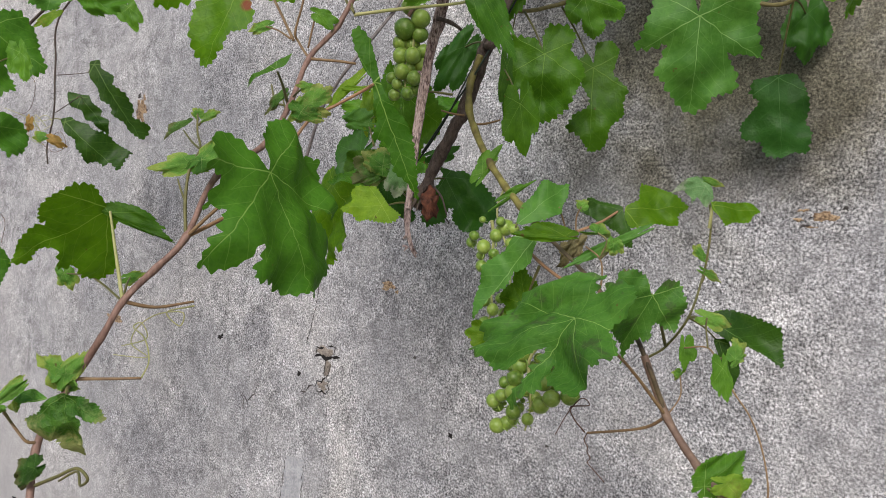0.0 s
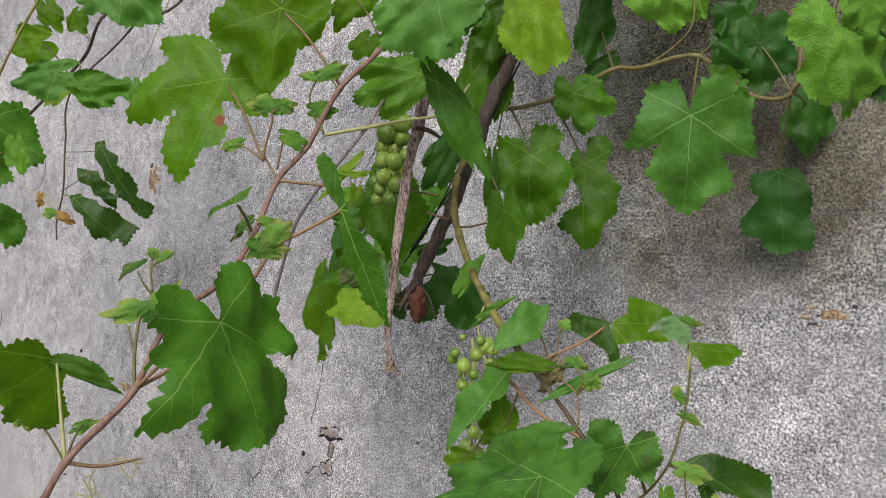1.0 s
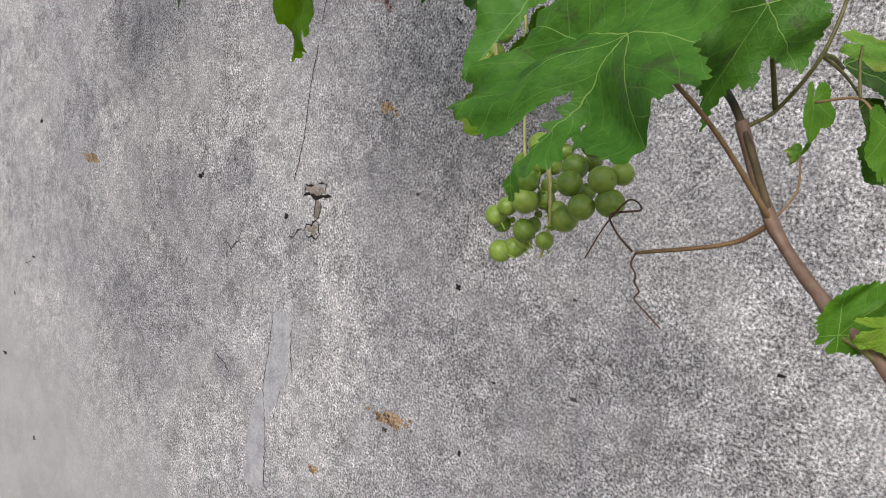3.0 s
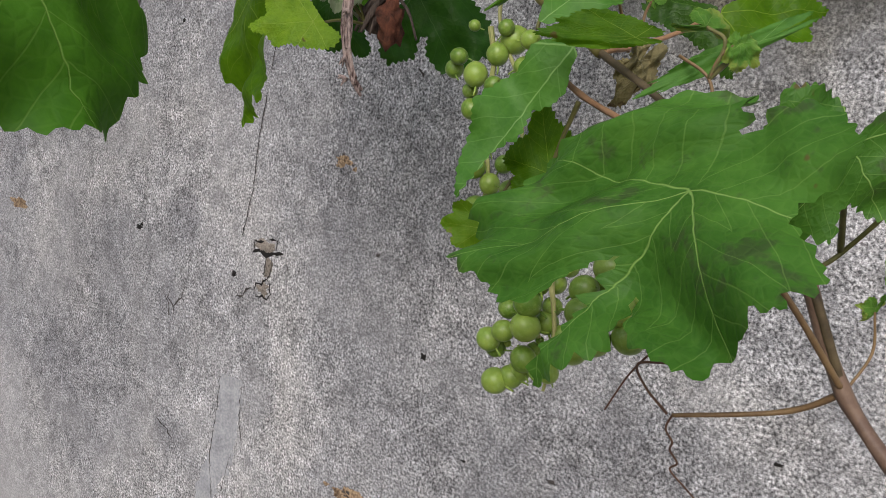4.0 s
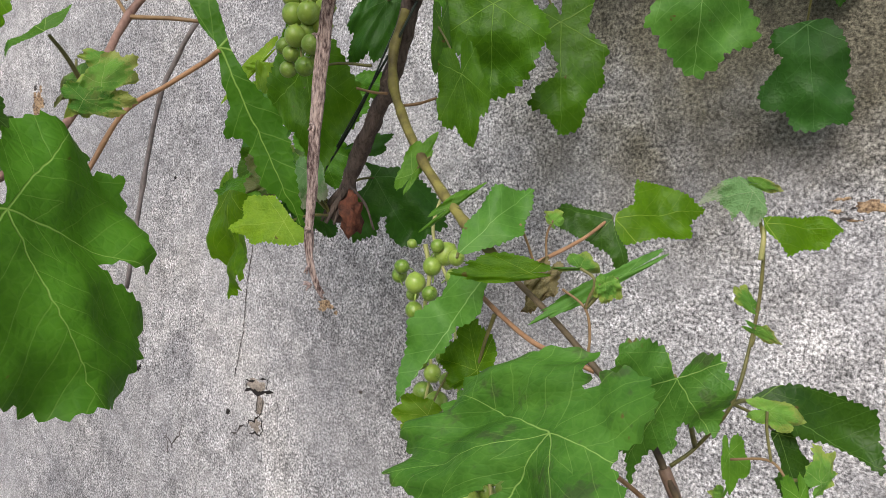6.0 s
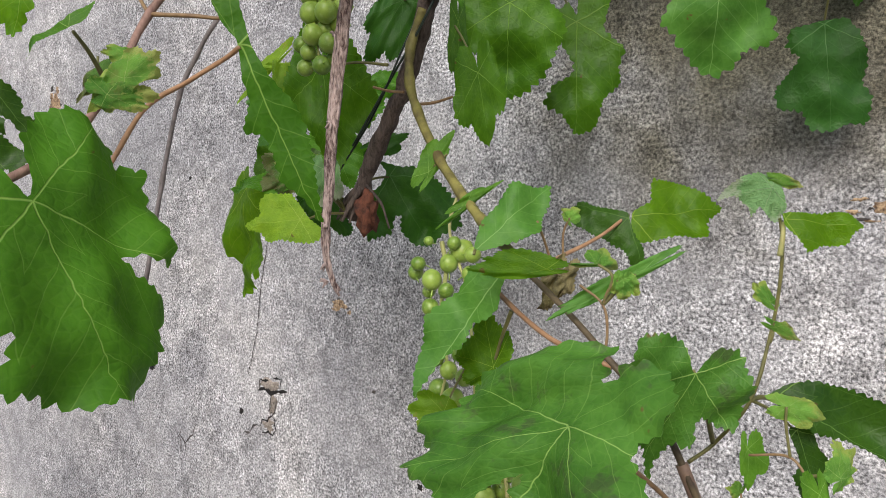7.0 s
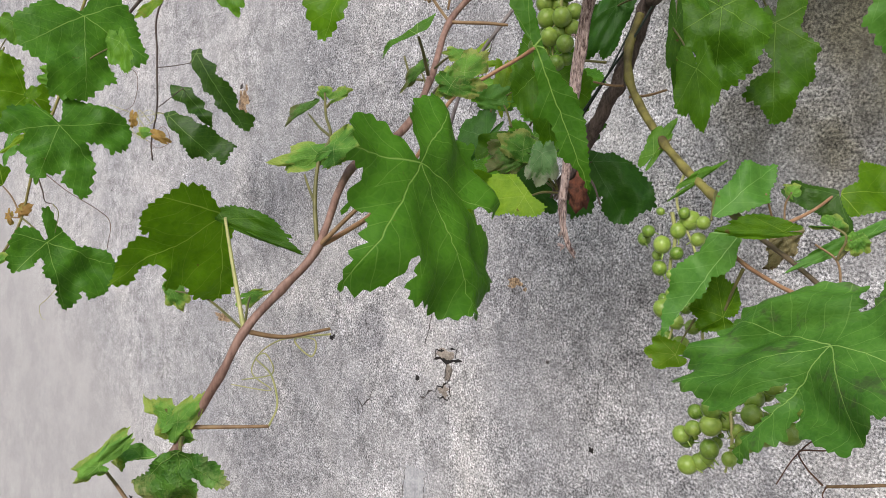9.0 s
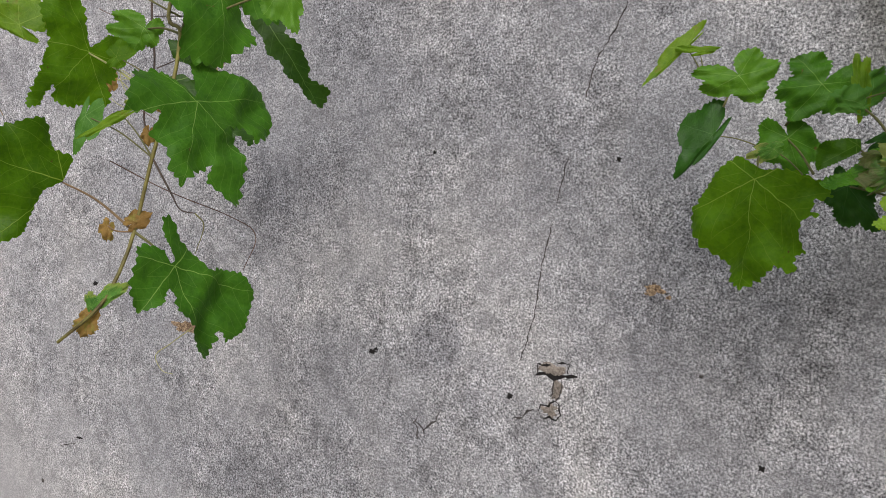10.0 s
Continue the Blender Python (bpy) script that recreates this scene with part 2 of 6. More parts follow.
concrete_material()
leaf_material("top", (0.034, 0.113, 0.0047), (0.062, 0.181, 0.0087), (0.20, 0.34, 0.07), 0.25, rough=0.5)
leaf_material("mid", (0.035, 0.113, 0.0120), (0.072, 0.191, 0.0239), (0.23, 0.38, 0.10), 0.25, rough=0.5, blotch=(0.045, 0.050, 0.030), blotch_amount=0.55)
# leaf green darkened: the shade by the wall is in the colour
leaf_material("dusk_shaded", (0.023, 0.088, 0.0123), (0.038, 0.130, 0.0189), (0.09, 0.20, 0.06), 0.25)
leaf_material("crumpG", (0.032, 0.098, 0.0110), (0.101, 0.229, 0.0310), (0.18, 0.30, 0.08), 0.25, rough=0.4, blotch=(0.20, 0.28, 0.10), blotch_amount=0.5, relief=2.4, edge=(0.24, 0.26, 0.10))
leaf_material("top2", (0.051, 0.148, 0.0079), (0.106, 0.254, 0.0182), (0.24, 0.40, 0.10), 0.35)
leaf_material("pale", (0.048, 0.148, 0.0164), (0.088, 0.228, 0.0315), (0.20, 0.36, 0.11), 0.25, rough=0.5, relief=0.6)
# shaded copy of the leaf green, darkness mixed into its colours
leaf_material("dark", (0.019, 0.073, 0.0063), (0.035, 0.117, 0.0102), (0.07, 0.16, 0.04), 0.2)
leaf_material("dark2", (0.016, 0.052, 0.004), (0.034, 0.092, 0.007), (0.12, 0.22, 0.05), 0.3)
leaf_material("back", (0.056, 0.147, 0.0032), (0.108, 0.247, 0.0056), (0.26, 0.40, 0.06), 0.58)
# two darker copies of back: shade under the growth put into the colour
leaf_material("back_shaded", (0.031, 0.096, 0.0032), (0.060, 0.159, 0.0056), (0.14, 0.26, 0.04), 0.4)
leaf_material("backlit2", (0.042, 0.125, 0.0039), (0.077, 0.198, 0.0070), (0.18, 0.34, 0.05), 0.4)
leaf_material("back_spotted", (0.056, 0.154, 0.0032), (0.108, 0.256, 0.0056), (0.22, 0.36, 0.05), 0.5, spot=True)
leaf_material("yellow", (0.141, 0.279, 0.0095), (0.252, 0.414, 0.0242), (0.30, 0.44, 0.07), 0.4, blotch=(0.12, 0.25, 0.02), blotch_amount=0.6, relief=1.6)
leaf_material("yellow2", (0.098, 0.209, 0.0063), (0.180, 0.318, 0.0199), (0.30, 0.42, 0.08), 0.45, blotch=(0.20, 0.14, 0.03), blotch_amount=0.5)
leaf_material("crumpA", (0.055, 0.175, 0.0220), (0.170, 0.360, 0.0550), (0.32, 0.46, 0.16), 0.3, blotch=(0.24, 0.34, 0.08), blotch_amount=0.5, relief=2.0, edge=(0.26, 0.34, 0.07))
leaf_material("crumpB", (0.055, 0.175, 0.0180), (0.170, 0.360, 0.0550), (0.36, 0.46, 0.18), 0.35, blotch=(0.24, 0.16, 0.08), blotch_amount=0.3, relief=2.4, edge=(0.30, 0.34, 0.10))
leaf_material("crumpD", (0.026, 0.078, 0.0100), (0.087, 0.195, 0.0310), (0.16, 0.26, 0.08), 0.2, rough=0.35, blotch=(0.15, 0.19, 0.10), blotch_amount=0.4, relief=2.2, edge=(0.12, 0.13, 0.05))
leaf_material("crumpT", (0.046, 0.127, 0.0270), (0.147, 0.283, 0.1100), (0.26, 0.36, 0.20), 0.2, blotch=(0.22, 0.30, 0.18), blotch_amount=0.5, relief=2.2, edge=(0.26, 0.30, 0.22))
leaf_material("crumpL", (0.093, 0.232, 0.0200), (0.175, 0.381, 0.0430), (0.24, 0.44, 0.10), 0.32, relief=2.4)
leaf_material("crumpY", (0.120, 0.253, 0.0150), (0.276, 0.429, 0.0470), (0.36, 0.46, 0.12), 0.35, blotch=(0.20, 0.24, 0.04), blotch_amount=0.6, relief=2.0)
leaf_material("crumpBr", (0.092, 0.092, 0.039), (0.239, 0.202, 0.102), (0.28, 0.26, 0.18), 0.15, blotch=(0.06, 0.035, 0.02), blotch_amount=0.8, relief=2.2, rough=0.7)
leaf_material("dry", (0.200, 0.120, 0.034), (0.400, 0.270, 0.085), (0.40, 0.30, 0.14), 0.25, blotch=(0.25, 0.28, 0.06), blotch_amount=0.5, rough=0.7)
leaf_material("blister", (0.031, 0.110, 0.0070), (0.088, 0.232, 0.0142), (0.12, 0.24, 0.05), 0.25, rough=0.4, relief=3.0)
grape_material()
mottled("cane_red", (0.115, 0.065, 0.052), (0.27, 0.17, 0.135), 150, 0.55, 0.5, 0.001, (2, 2, 0.6))
mottled("cane_green", (0.07, 0.055, 0.02), (0.25, 0.23, 0.06), 60, 0.55, 0.4)
mottled("cane_dusk", (0.045, 0.032, 0.022), (0.13, 0.10, 0.055), 110, 0.6, 0.35)
mottled("stem_orange", (0.19, 0.105, 0.055), (0.36, 0.215, 0.12), 90, 0.45, 0.2)
mottled("cane_fruit", (0.12, 0.075, 0.058), (0.22, 0.15, 0.11), 130, 0.5, 0.3)
mottled("cane_brown", (0.10, 0.085, 0.035), (0.20, 0.17, 0.07), 130, 0.6, 0.35)
mottled("bark_dark", (0.035, 0.026, 0.024), (0.13, 0.10, 0.085), 110, 0.85, 0.9, 0.003, (4, 4, 0.7))
mottled("bark_grey", (0.10, 0.09, 0.09), (0.24, 0.21, 0.21), 170, 0.8, 0.5, 0.001, (2, 2, 0.7))
mottled("bark_strip", (0.075, 0.045, 0.042), (0.46, 0.36, 0.33), 210, 0.85, 1.0, 0.002, (3, 3, 0.8), sharp=0.08)
mottled("bark_wound", (0.02, 0.011, 0.009), (0.17, 0.06, 0.034), 150, 0.85, 0.8, 0.003)
mottled("stem_green", (0.075, 0.078, 0.026), (0.165, 0.155, 0.055), 160, 0.5, 0.2)
mottled("stem_red", (0.14, 0.085, 0.045), (0.24, 0.16, 0.08), 160, 0.5, 0.2)
mottled("stem_pale", (0.24, 0.27, 0.09), (0.38, 0.36, 0.16), 160, 0.5, 0.2)
mottled("tendril_dark", (0.06, 0.03, 0.025), (0.14, 0.08, 0.05), 200, 0.6, 0.2)
mottled("wire", (0.012, 0.018, 0.014), (0.03, 0.045, 0.035), 200, 0.4, 0.1)
mottled("crack_shadow", (0.02, 0.018, 0.018), (0.10, 0.09, 0.088), 180, 0.95, 0.5)
mottled("hole_dark", (0.008, 0.007, 0.007), (0.02, 0.018, 0.018), 200, 0.95, 0.3)
mottled("rust", (0.09, 0.055, 0.035), (0.44, 0.32, 0.20), 300, 0.95, 0.9, 0.002, sharp=0.09)
mottled("scar", (0.08, 0.068, 0.058), (0.33, 0.29, 0.255), 260, 0.95, 0.9, 0.002)
mottled("repair", (0.22, 0.226, 0.25), (0.43, 0.435, 0.46), 240, 0.9, 0.3, 0.001)
mottled("earth", (0.10, 0.09, 0.07), (0.22, 0.20, 0.16), 14, 0.95, 0.8, 0.02)
mottled("coping", (0.30, 0.29, 0.28), (0.44, 0.43, 0.41), 60, 0.9, 0.6, 0.003)


# ---- builders ----
def link_mesh(name, bm, material, smooth=True):
    me = bpy.data.meshes.new(name)
    bm.to_mesh(me)
    bm.free()
    me.materials.append(MATS[material])
    if smooth:
        me.polygons.foreach_set("use_smooth", [True] * len(me.polygons))
    return new(name, me)


def part(name, bm, material, parent, label="", smooth=True):
    ob = link_mesh(name, bm, material, smooth)
    ob.parent = parent
    if parent.type == "EMPTY":
        ob.matrix_parent_inverse = Matrix.Translation(-parent.location)
    if label:
        ob["label"] = label
    return ob


def vine(name, base, label):
    ob = new(name)
    ob.empty_display_size = 0.05
    ob.location = base
    return tagged(ob, label, "grapevine", "grapevines on the wall")


def smooth_line(points, steps):
    """Catmull-Rom through the points."""
    pts = [Vector(p) for p in points]
    pts = [pts[0] * 2 - pts[1], *pts, pts[-1] * 2 - pts[-2]]
    out = []
    for i in range(1, len(pts) - 2):
        a, b, c, d = pts[i - 1:i + 3]
        for k in range(steps):
            t = k / steps
            out.append(0.5 * (2 * b + (c - a) * t + (2 * a - 5 * b + 4 * c - d) * t * t + (3 * b - a - 3 * c + d) * t ** 3))
    return [*out, pts[-2]]


def tube(bm, line, r0, r1, sides=8, rough=0.0, knots=(), flat=1.0):
    """A tapered, slightly uneven stem along a line, closed at both ends."""
    rings, up = [], Vector((0.3, -1, 0.2)).normalized()
    n = len(line)
    for i, p in enumerate(line):
        way = (line[min(i + 1, n - 1)] - line[max(i - 1, 0)])
        way = way.normalized() if way.length > 1e-9 else Vector((0, 0, 1))
        up = (up - way * up.dot(way))
        up = up.normalized() if up.length > 1e-6 else way.orthogonal().normalized()
        side = way.cross(up)
        r = r0 + (r1 - r0) * i / max(n - 1, 1)
        for k in knots:
            gap = (p - k).length / (r0 * 2.2)
            r *= 1 + 0.22 * math.exp(-gap * gap)
        ring = []
        for s in range(sides):
            a = 2 * math.pi * s / sides
            q = r * (1 + rough * noise.noise(p * 90 + Vector((math.cos(a), math.sin(a), 0)) * 1.3))
            ring.append(bm.verts.new(p + up * (math.cos(a) * q * flat) + side * (math.sin(a) * q)))
        rings.append(ring)
    for a, b in zip(rings, rings[1:]):
        for s in range(sides):
            bm.faces.new((a[s], a[(s + 1) % sides], b[(s + 1) % sides], b[s]))
    bm.faces.new(rings[0][::-1])
    bm.faces.new(rings[-1])


def cane(name, parent, material, r0, r1, points):
    thick = r0 > 0.00225
    line = smooth_line(points, 10 if thick else 7)
    bm = bmesh.new()
    knots = [Vector(p) for p in points[1:-1]] if (thick or name == "twig") and "trunk" not in name else ()
    tube(bm, line, r0, r1, 12 if thick else 7, 0.55 if name in ("trunk",) else 0.22, knots)
    part(name, bm, material, parent)


def radius_at(a, sin1, sin2, basal, heart=0.66):
    """Outline of a five-lobed blade: a is the angle from the tip, 0 to pi."""
    marks = [(0.0, 1.0), (0.10, 0.955), (0.23, 0.88), (0.37, 0.79), (0.50, sin1), (0.64, 0.80), (0.82, 0.86), (1.01, 0.86), (1.24, 0.80), (1.40, 0.5 * sin2 + 0.35), (1.53, sin2),
             (1.68, 0.5 * sin2 + 0.5 * basal), (1.95, basal), (2.45, basal * max(0.93, heart)), (2.85, basal * heart), (3.03, basal * (heart * 0.45 if heart < 0.9 else heart * 0.72)), (3.1416, 0.03)]
    for (a0, r0), (a1, r1) in zip(marks, marks[1:]):
        if a <= a1:
            t = (a - a0) / (a1 - a0)
            t = t * 0.5 + (3 * t * t - 2 * t ** 3) * 0.5
            return r0 + (r1 - r0) * t
    return 0.03


def round_off(edge):
    """Takes the hard corners off a closed outline."""
    out = []
    for i, (x, y) in enumerate(edge):
        x2, y2 = edge[(i + 1) % len(edge)]
        out += [(x * 0.9 + x2 * 0.1, y * 0.9 + y2 * 0.1), (x * 0.1 + x2 * 0.9, y * 0.1 + y2 * 0.9)]
    return out


def toothed(edge, count, pitch, depth, rng):
    """Walks a closed outline in even steps and cuts uneven saw teeth into it."""
    ring = np.array(edge + edge[:1])
    spread = min(1.15, math.sqrt(abs(np.sum(ring[:-1, 0] * ring[1:, 1] - ring[1:, 0] * ring[:-1, 1])) / 2 / 1.5))
    pitch, depth = pitch * max(0.55, spread), depth * spread
    gaps = np.hypot(*np.diff(ring, axis=0).T)
    run = np.concatenate([[0.0], np.cumsum(gaps)])
    total = run[-1]
    marks = [0.0]
    while marks[-1] < total - pitch * 0.6:
        marks.append(marks[-1] + pitch * rng.uniform(0.55, 1.5))
    marks[-1] = total
    deep = [rng.uniform(0.45, 1.25) * min(1.3, (b - a) / pitch) for a, b in zip(marks, marks[1:])]
    turn = 1.0 if np.sum(ring[:-1, 0] * ring[1:, 1] - ring[1:, 0] * ring[:-1, 1]) > 0 else -1.0
    at = (np.arange(count) + 0.5) / count * total
    xs, ys = np.interp(at, run, ring[:, 0]), np.interp(at, run, ring[:, 1])
    out = []
    for i in range(count):
        dx, dy = xs[(i + 2) % count] - xs[i - 2], ys[(i + 2) % count] - ys[i - 2]
        d = math.hypot(dx, dy) or 1.0
        k = min(int(np.searchsorted(marks, at[i], side="right")) - 1, len(deep) - 1)
        t = (at[i] - marks[k]) / (marks[k + 1] - marks[k])
        saw = (t / 0.6 if t < 0.6 else (1 - t) / 0.4) ** 0.85 - 0.5
        bite = depth * deep[k] * saw * min(1.0, math.hypot(xs[i], ys[i]) * 2.2) * turn
        out.append((xs[i] + dy / d * bite, ys[i] - dx / d * bite))
    return out


def filled(rim, step, rng):
    """Fills a closed outline with small uneven triangles."""
    area = sum(x0 * y1 - x1 * y0 for (x0, y0), (x1, y1) in zip(rim, rim[1:] + rim[:1]))
    ring = rim if area > 0 else rim[::-1]
    points = [Vector(p) for p in ring]
    xs, ys = [p[0] for p in ring], [p[1] for p in ring]
    y, odd = min(ys) + step / 2, 0
    while y < max(ys):
        x = min(xs) + step * (0.5 + 0.5 * odd)
        while x < max(xs):
            points.append(Vector((x + rng.uniform(-0.2, 0.2) * step, y + rng.uniform(-0.2, 0.2) * step)))
            x += step
        y, odd = y + step * 0.87, 1 - odd
    flat, _, faces, _, _, _ = delaunay_2d_cdt(points, [], [list(range(len(ring)))], 1, 1e-6)
    return flat, faces


LEAF_COUNT = [0]
CRUMPLE = {"crumpA": 0.08, "crumpB": 0.075, "crumpT": 0.035, "crumpD": 0.085, "crumpG": 0.1, "crumpL": 0.045, "crumpY": 0.07, "crumpBr": 0.16, "dry": 0.13}
LOOKS = {"blister": "dark green blistered leaf", "crumpT": "curled leaf with whitish mildewed edges", "crumpA": "light green crinkled young leaf", "crumpB": "crumpled green leaf with brown edges", "crumpD": "dark glossy curled leaf", "crumpG": "dark blistered leaf with pale rims",
         "crumpL": "bright blistered leaf", "crumpY": "yellowish crinkled leaf", "crumpBr": "withered grey-brown leaf", "dry": "dry orange-brown young leaf",
         "yellow": "yellowing leaf", "yellow2": "yellow-green leaf", "pale": "pale bluish green leaf", "dark": "leaf coloured dark green for shade"}


def leaf(parent, kind, base, tip, lobe_p, lobe_q, sin1=0.7, sin1p=None, sin2=0.6, basal=0.6, basalp=None, heart=0.66, cup=-0.06, droop=0.06, wild=0.08, small=False, spot=False, front=False, stalk=None, stalk_mat="stem_green", lobes=None):
    """A lobed blade: base is where the stalk joins, tip the end of the middle lobe, lobe_p and lobe_q the ends of the side lobes.
    lobes: (degrees from the tip, reach) round an uneven blade, lobe ends and notches in turn."""
    LEAF_COUNT[0] += 1
    seed = LEAF_COUNT[0]
    rng = random.Random(seed)
    base, tip, lobe_p, lobe_q = Vector(base), Vector(tip), Vector(lobe_p), Vector(lobe_q)
    along = tip - base
    across_p = (lobe_p - base - along * 0.456) / 0.729
    across_q = (lobe_q - base - along * 0.456) / 0.729
    size = max(along.length, across_p.length * 0.8, across_q.length * 0.8)
    lift = min(size, 0.62 * (across_p.length + across_q.length))
    normal = along.cross(across_p - across_q).normalized()
    if normal.dot(Vector((0.6, -0.8, 0))) < 0:
        normal = -normal
    seg, step = (120, 0.13) if small else (320, 0.062)
    crumple = CRUMPLE.get(kind, 0.0)
    if lobes is None:
        edge = []
        for s in range(120):
            a = -math.pi + 2 * math.pi * (s + 0.5) / 120
            r = radius_at(abs(a), sin1 if a < 0 or sin1p is None else sin1p, sin2, basal if a < 0 or basalp is None else basalp, heart)
            edge.append((r * math.sin(a), r * math.cos(a)))
    else:
        edge = round_off([(r * math.sin(radians(d)), r * math.cos(radians(d))) for d, r in lobes])
    rim = toothed(edge, seg, 0.12 if small else 0.10, 0.055 if small else 0.052, rng)
    wave = rng.uniform(0, 6.28)
    where = Vector((seed * 3.7, seed * 1.3, 0))
    bm = bmesh.new()
    uv = bm.loops.layers.uv.new("UVMap")
    place = {}

    def put_vertex(u, v):
        side = across_p * u if u > 0 else across_q * -u
        rr = math.hypot(u, v)
        h = cup * rr * rr + 0.03 * math.sin(3 * math.atan2(u, v) + wave) * rr * rr
        h += wild * 2.2 * noise.noise(Vector((u * 3, v * 3, 0)) + where) * min(1, rr * 1.6)
        h += 0.02 * noise.noise(Vector((u * 9, v * 9, 4)) + where) - 0.05 * abs(math.sin(1.55 * math.atan2(abs(u), v + 1e-9) * 2)) * rr * 0.55
        h -= droop * max(0, v) ** 2
        p = base + along * v + side
        if crumple:
            q = Vector((u * 2.6, v * 2.6, 0)) + where
            p += size * crumple * 1.5 * rr * Vector((noise.noise(q), noise.noise(q + Vector((9, 0, 0))), noise.noise(q + Vector((0, 9, 0)))))
            h += crumple * (1.4 * noise.noise(q * 2.2) - 0.9 * rr * rr)
            h -= 0.42 * rr ** 3 * (0.6 + 0.8 * noise.noise(q + Vector((5, 5, 0))))
            h += 0.10 * math.sin(11 * math.atan2(u, v) + wave) * rr ** 2
        p += normal * (h * lift)
        if p.y > 1.096:
            p.y = 1.096
        vert = bm.verts.new(p)
        place[vert] = (u, v)
        return vert

    flat, triangles = filled(rim, step, rng)
    made = {}
    for tri in triangles:
        corners = []
        for k in tri:
            if k not in made:
                made[k] = put_vertex(flat[k].x, flat[k].y)
            corners.append(made[k])
        bm.faces.new(corners)
    for face in bm.faces:
        for lp in face.loops:
            lp[uv].uv = place[lp.vert]
    blade = part("leaf", bm, "back_spotted" if spot else kind, parent, LOOKS.get(kind, ""))
    if stalk is not None:
        a, b = Vector(stalk), base
        if (a - b).length > 0.004:
            sag = (a - b).length * 0.05
            mid = (a + b) / 2 + Vector((0, 0, sag)) + normal * -sag * 0.4
            if mid.y > 1.09:
                mid.y = 1.09
            back = 0.0035 if front else -0.0035
            line = smooth_line([a, mid, b + normal * back], 8)
            bm = bmesh.new()
            w = 0.0007 if small else 0.0011
            tube(bm, line, w * 1.25, w * 0.8, 7, 0.1)
            part("leaf_stalk", bm, stalk_mat, blade)


def grape_mesh():
    bm = bmesh.new()
    bmesh.ops.create_uvsphere(bm, u_segments=18, v_segments=11, radius=1)
    for v in bm.verts:
        v.co.z *= 1.05
        v.co *= 1 + 0.02 * noise.noise(v.co * 1.5)
    stem = [Vector((0, 0, 0.9)), Vector((0.08, 0, 1.35)), Vector((0.2, 0.08, 1.8))]
    tube(bm, smooth_line(stem, 2), 0.11, 0.08, 5)
    scar = bmesh.ops.create_cone(bm, cap_ends=True, segments=7, radius1=0.13, radius2=0.05, depth=0.12)
    bmesh.ops.translate(bm, vec=(0, 0, -1.06), verts=scar["verts"])
    me = bpy.data.meshes.new("grape")
    bm.to_mesh(me)
    bm.free()
    me.materials.append(MATS["grape_skin"])
    me.polygons.foreach_set("use_smooth", [True] * len(me.polygons))
    return me


GRAPE = grape_mesh()


def grape_bunch(parent):
    """The stalk that carries the berries; grapes() adds them."""
    ob = new("grape_bunch", bpy.data.meshes.new("grape_bunch"))
    ob.data.materials.append(MATS["stem_pale"])
    ob.parent = parent
    ob.matrix_parent_inverse = Matrix.Translation(-parent.location)
    ob["label"] = "bunch of unripe green grapes"
    return ob


def grapes(bunch, berries):
    rng = random.Random(len(berries))
    bm = bmesh.new()
    bm.from_mesh(bunch.data)
    centre = sum((Vector(b[:3]) for b in berries), Vector()) / len(berries)
    ordered = sorted(berries, key=lambda b: -b[2])
    spine = [centre * 0.75 + Vector(b[:3]) * 0.25 for b in ordered[::max(1, len(ordered) // 5)]]
    for i, s in enumerate(spine):
        s.z = ordered[0][2] + (ordered[-1][2] - ordered[0][2]) * i / max(1, len(spine) - 1)
    tube(bm, smooth_line(spine, 6), 0.0016, 0.0009, 7, 0.2)
    for x, y, z, r in berries:
        c = Vector((x, y, z))
        near = min(spine, key=lambda s: (s + Vector((0, 0, 0.008)) - c).length)
        ob = new("grape", GRAPE)
        ob.parent = bunch
        out = (c - near)
        turn = out.to_track_quat("-Z", "Y") if out.length > 1e-5 else Euler((0, 0, 0)).to_quaternion()
        ob.matrix_basis = Matrix.LocRotScale(c, turn @ Euler((rng.uniform(-0.4, 0.4), rng.uniform(-0.4, 0.4), rng.uniform(0, 6))).to_quaternion(), Vector((r, r, r)) * rng.uniform(0.97, 1.05))
    bm.to_mesh(bunch.data)
    bm.free()


# ---- wall and ground ----
def box(name, low, high, material, edge=0.0):
    bm = bmesh.new()
    bmesh.ops.create_cube(bm, size=1)
    for v in bm.verts:
        v.co = Vector([(low[i] + high[i]) / 2 + v.co[i] * (high[i] - low[i]) for i in range(3)])
    if edge:
        bmesh.ops.bevel(bm, geom=bm.edges[:], offset=edge, segments=3, affect="EDGES")
    return link_mesh(name, bm, material, False)


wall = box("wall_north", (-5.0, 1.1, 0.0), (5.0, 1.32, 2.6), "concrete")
tagged(wall, "rough grey cast concrete wall, stained and cracked", "wall", kind="structure")
coping = box("trim", (-5.0, 1.07, 2.6), (5.0, 1.35, 2.66), "coping", 0.012)
tagged(coping, "plain concrete coping along the wall top", "coping", kind="structure")
bm = bmesh.new()
bmesh.ops.create_grid(bm, x_segments=60, y_segments=60, size=60)
for v in bm.verts:
    v.co.z = 0.03 * noise.noise(v.co * 0.3) if v.co.length > 8 else 0.0
ground = tagged(link_mesh("ground", bm, "earth"), "bare brown earth in front of the wall", "ground", kind="structure")


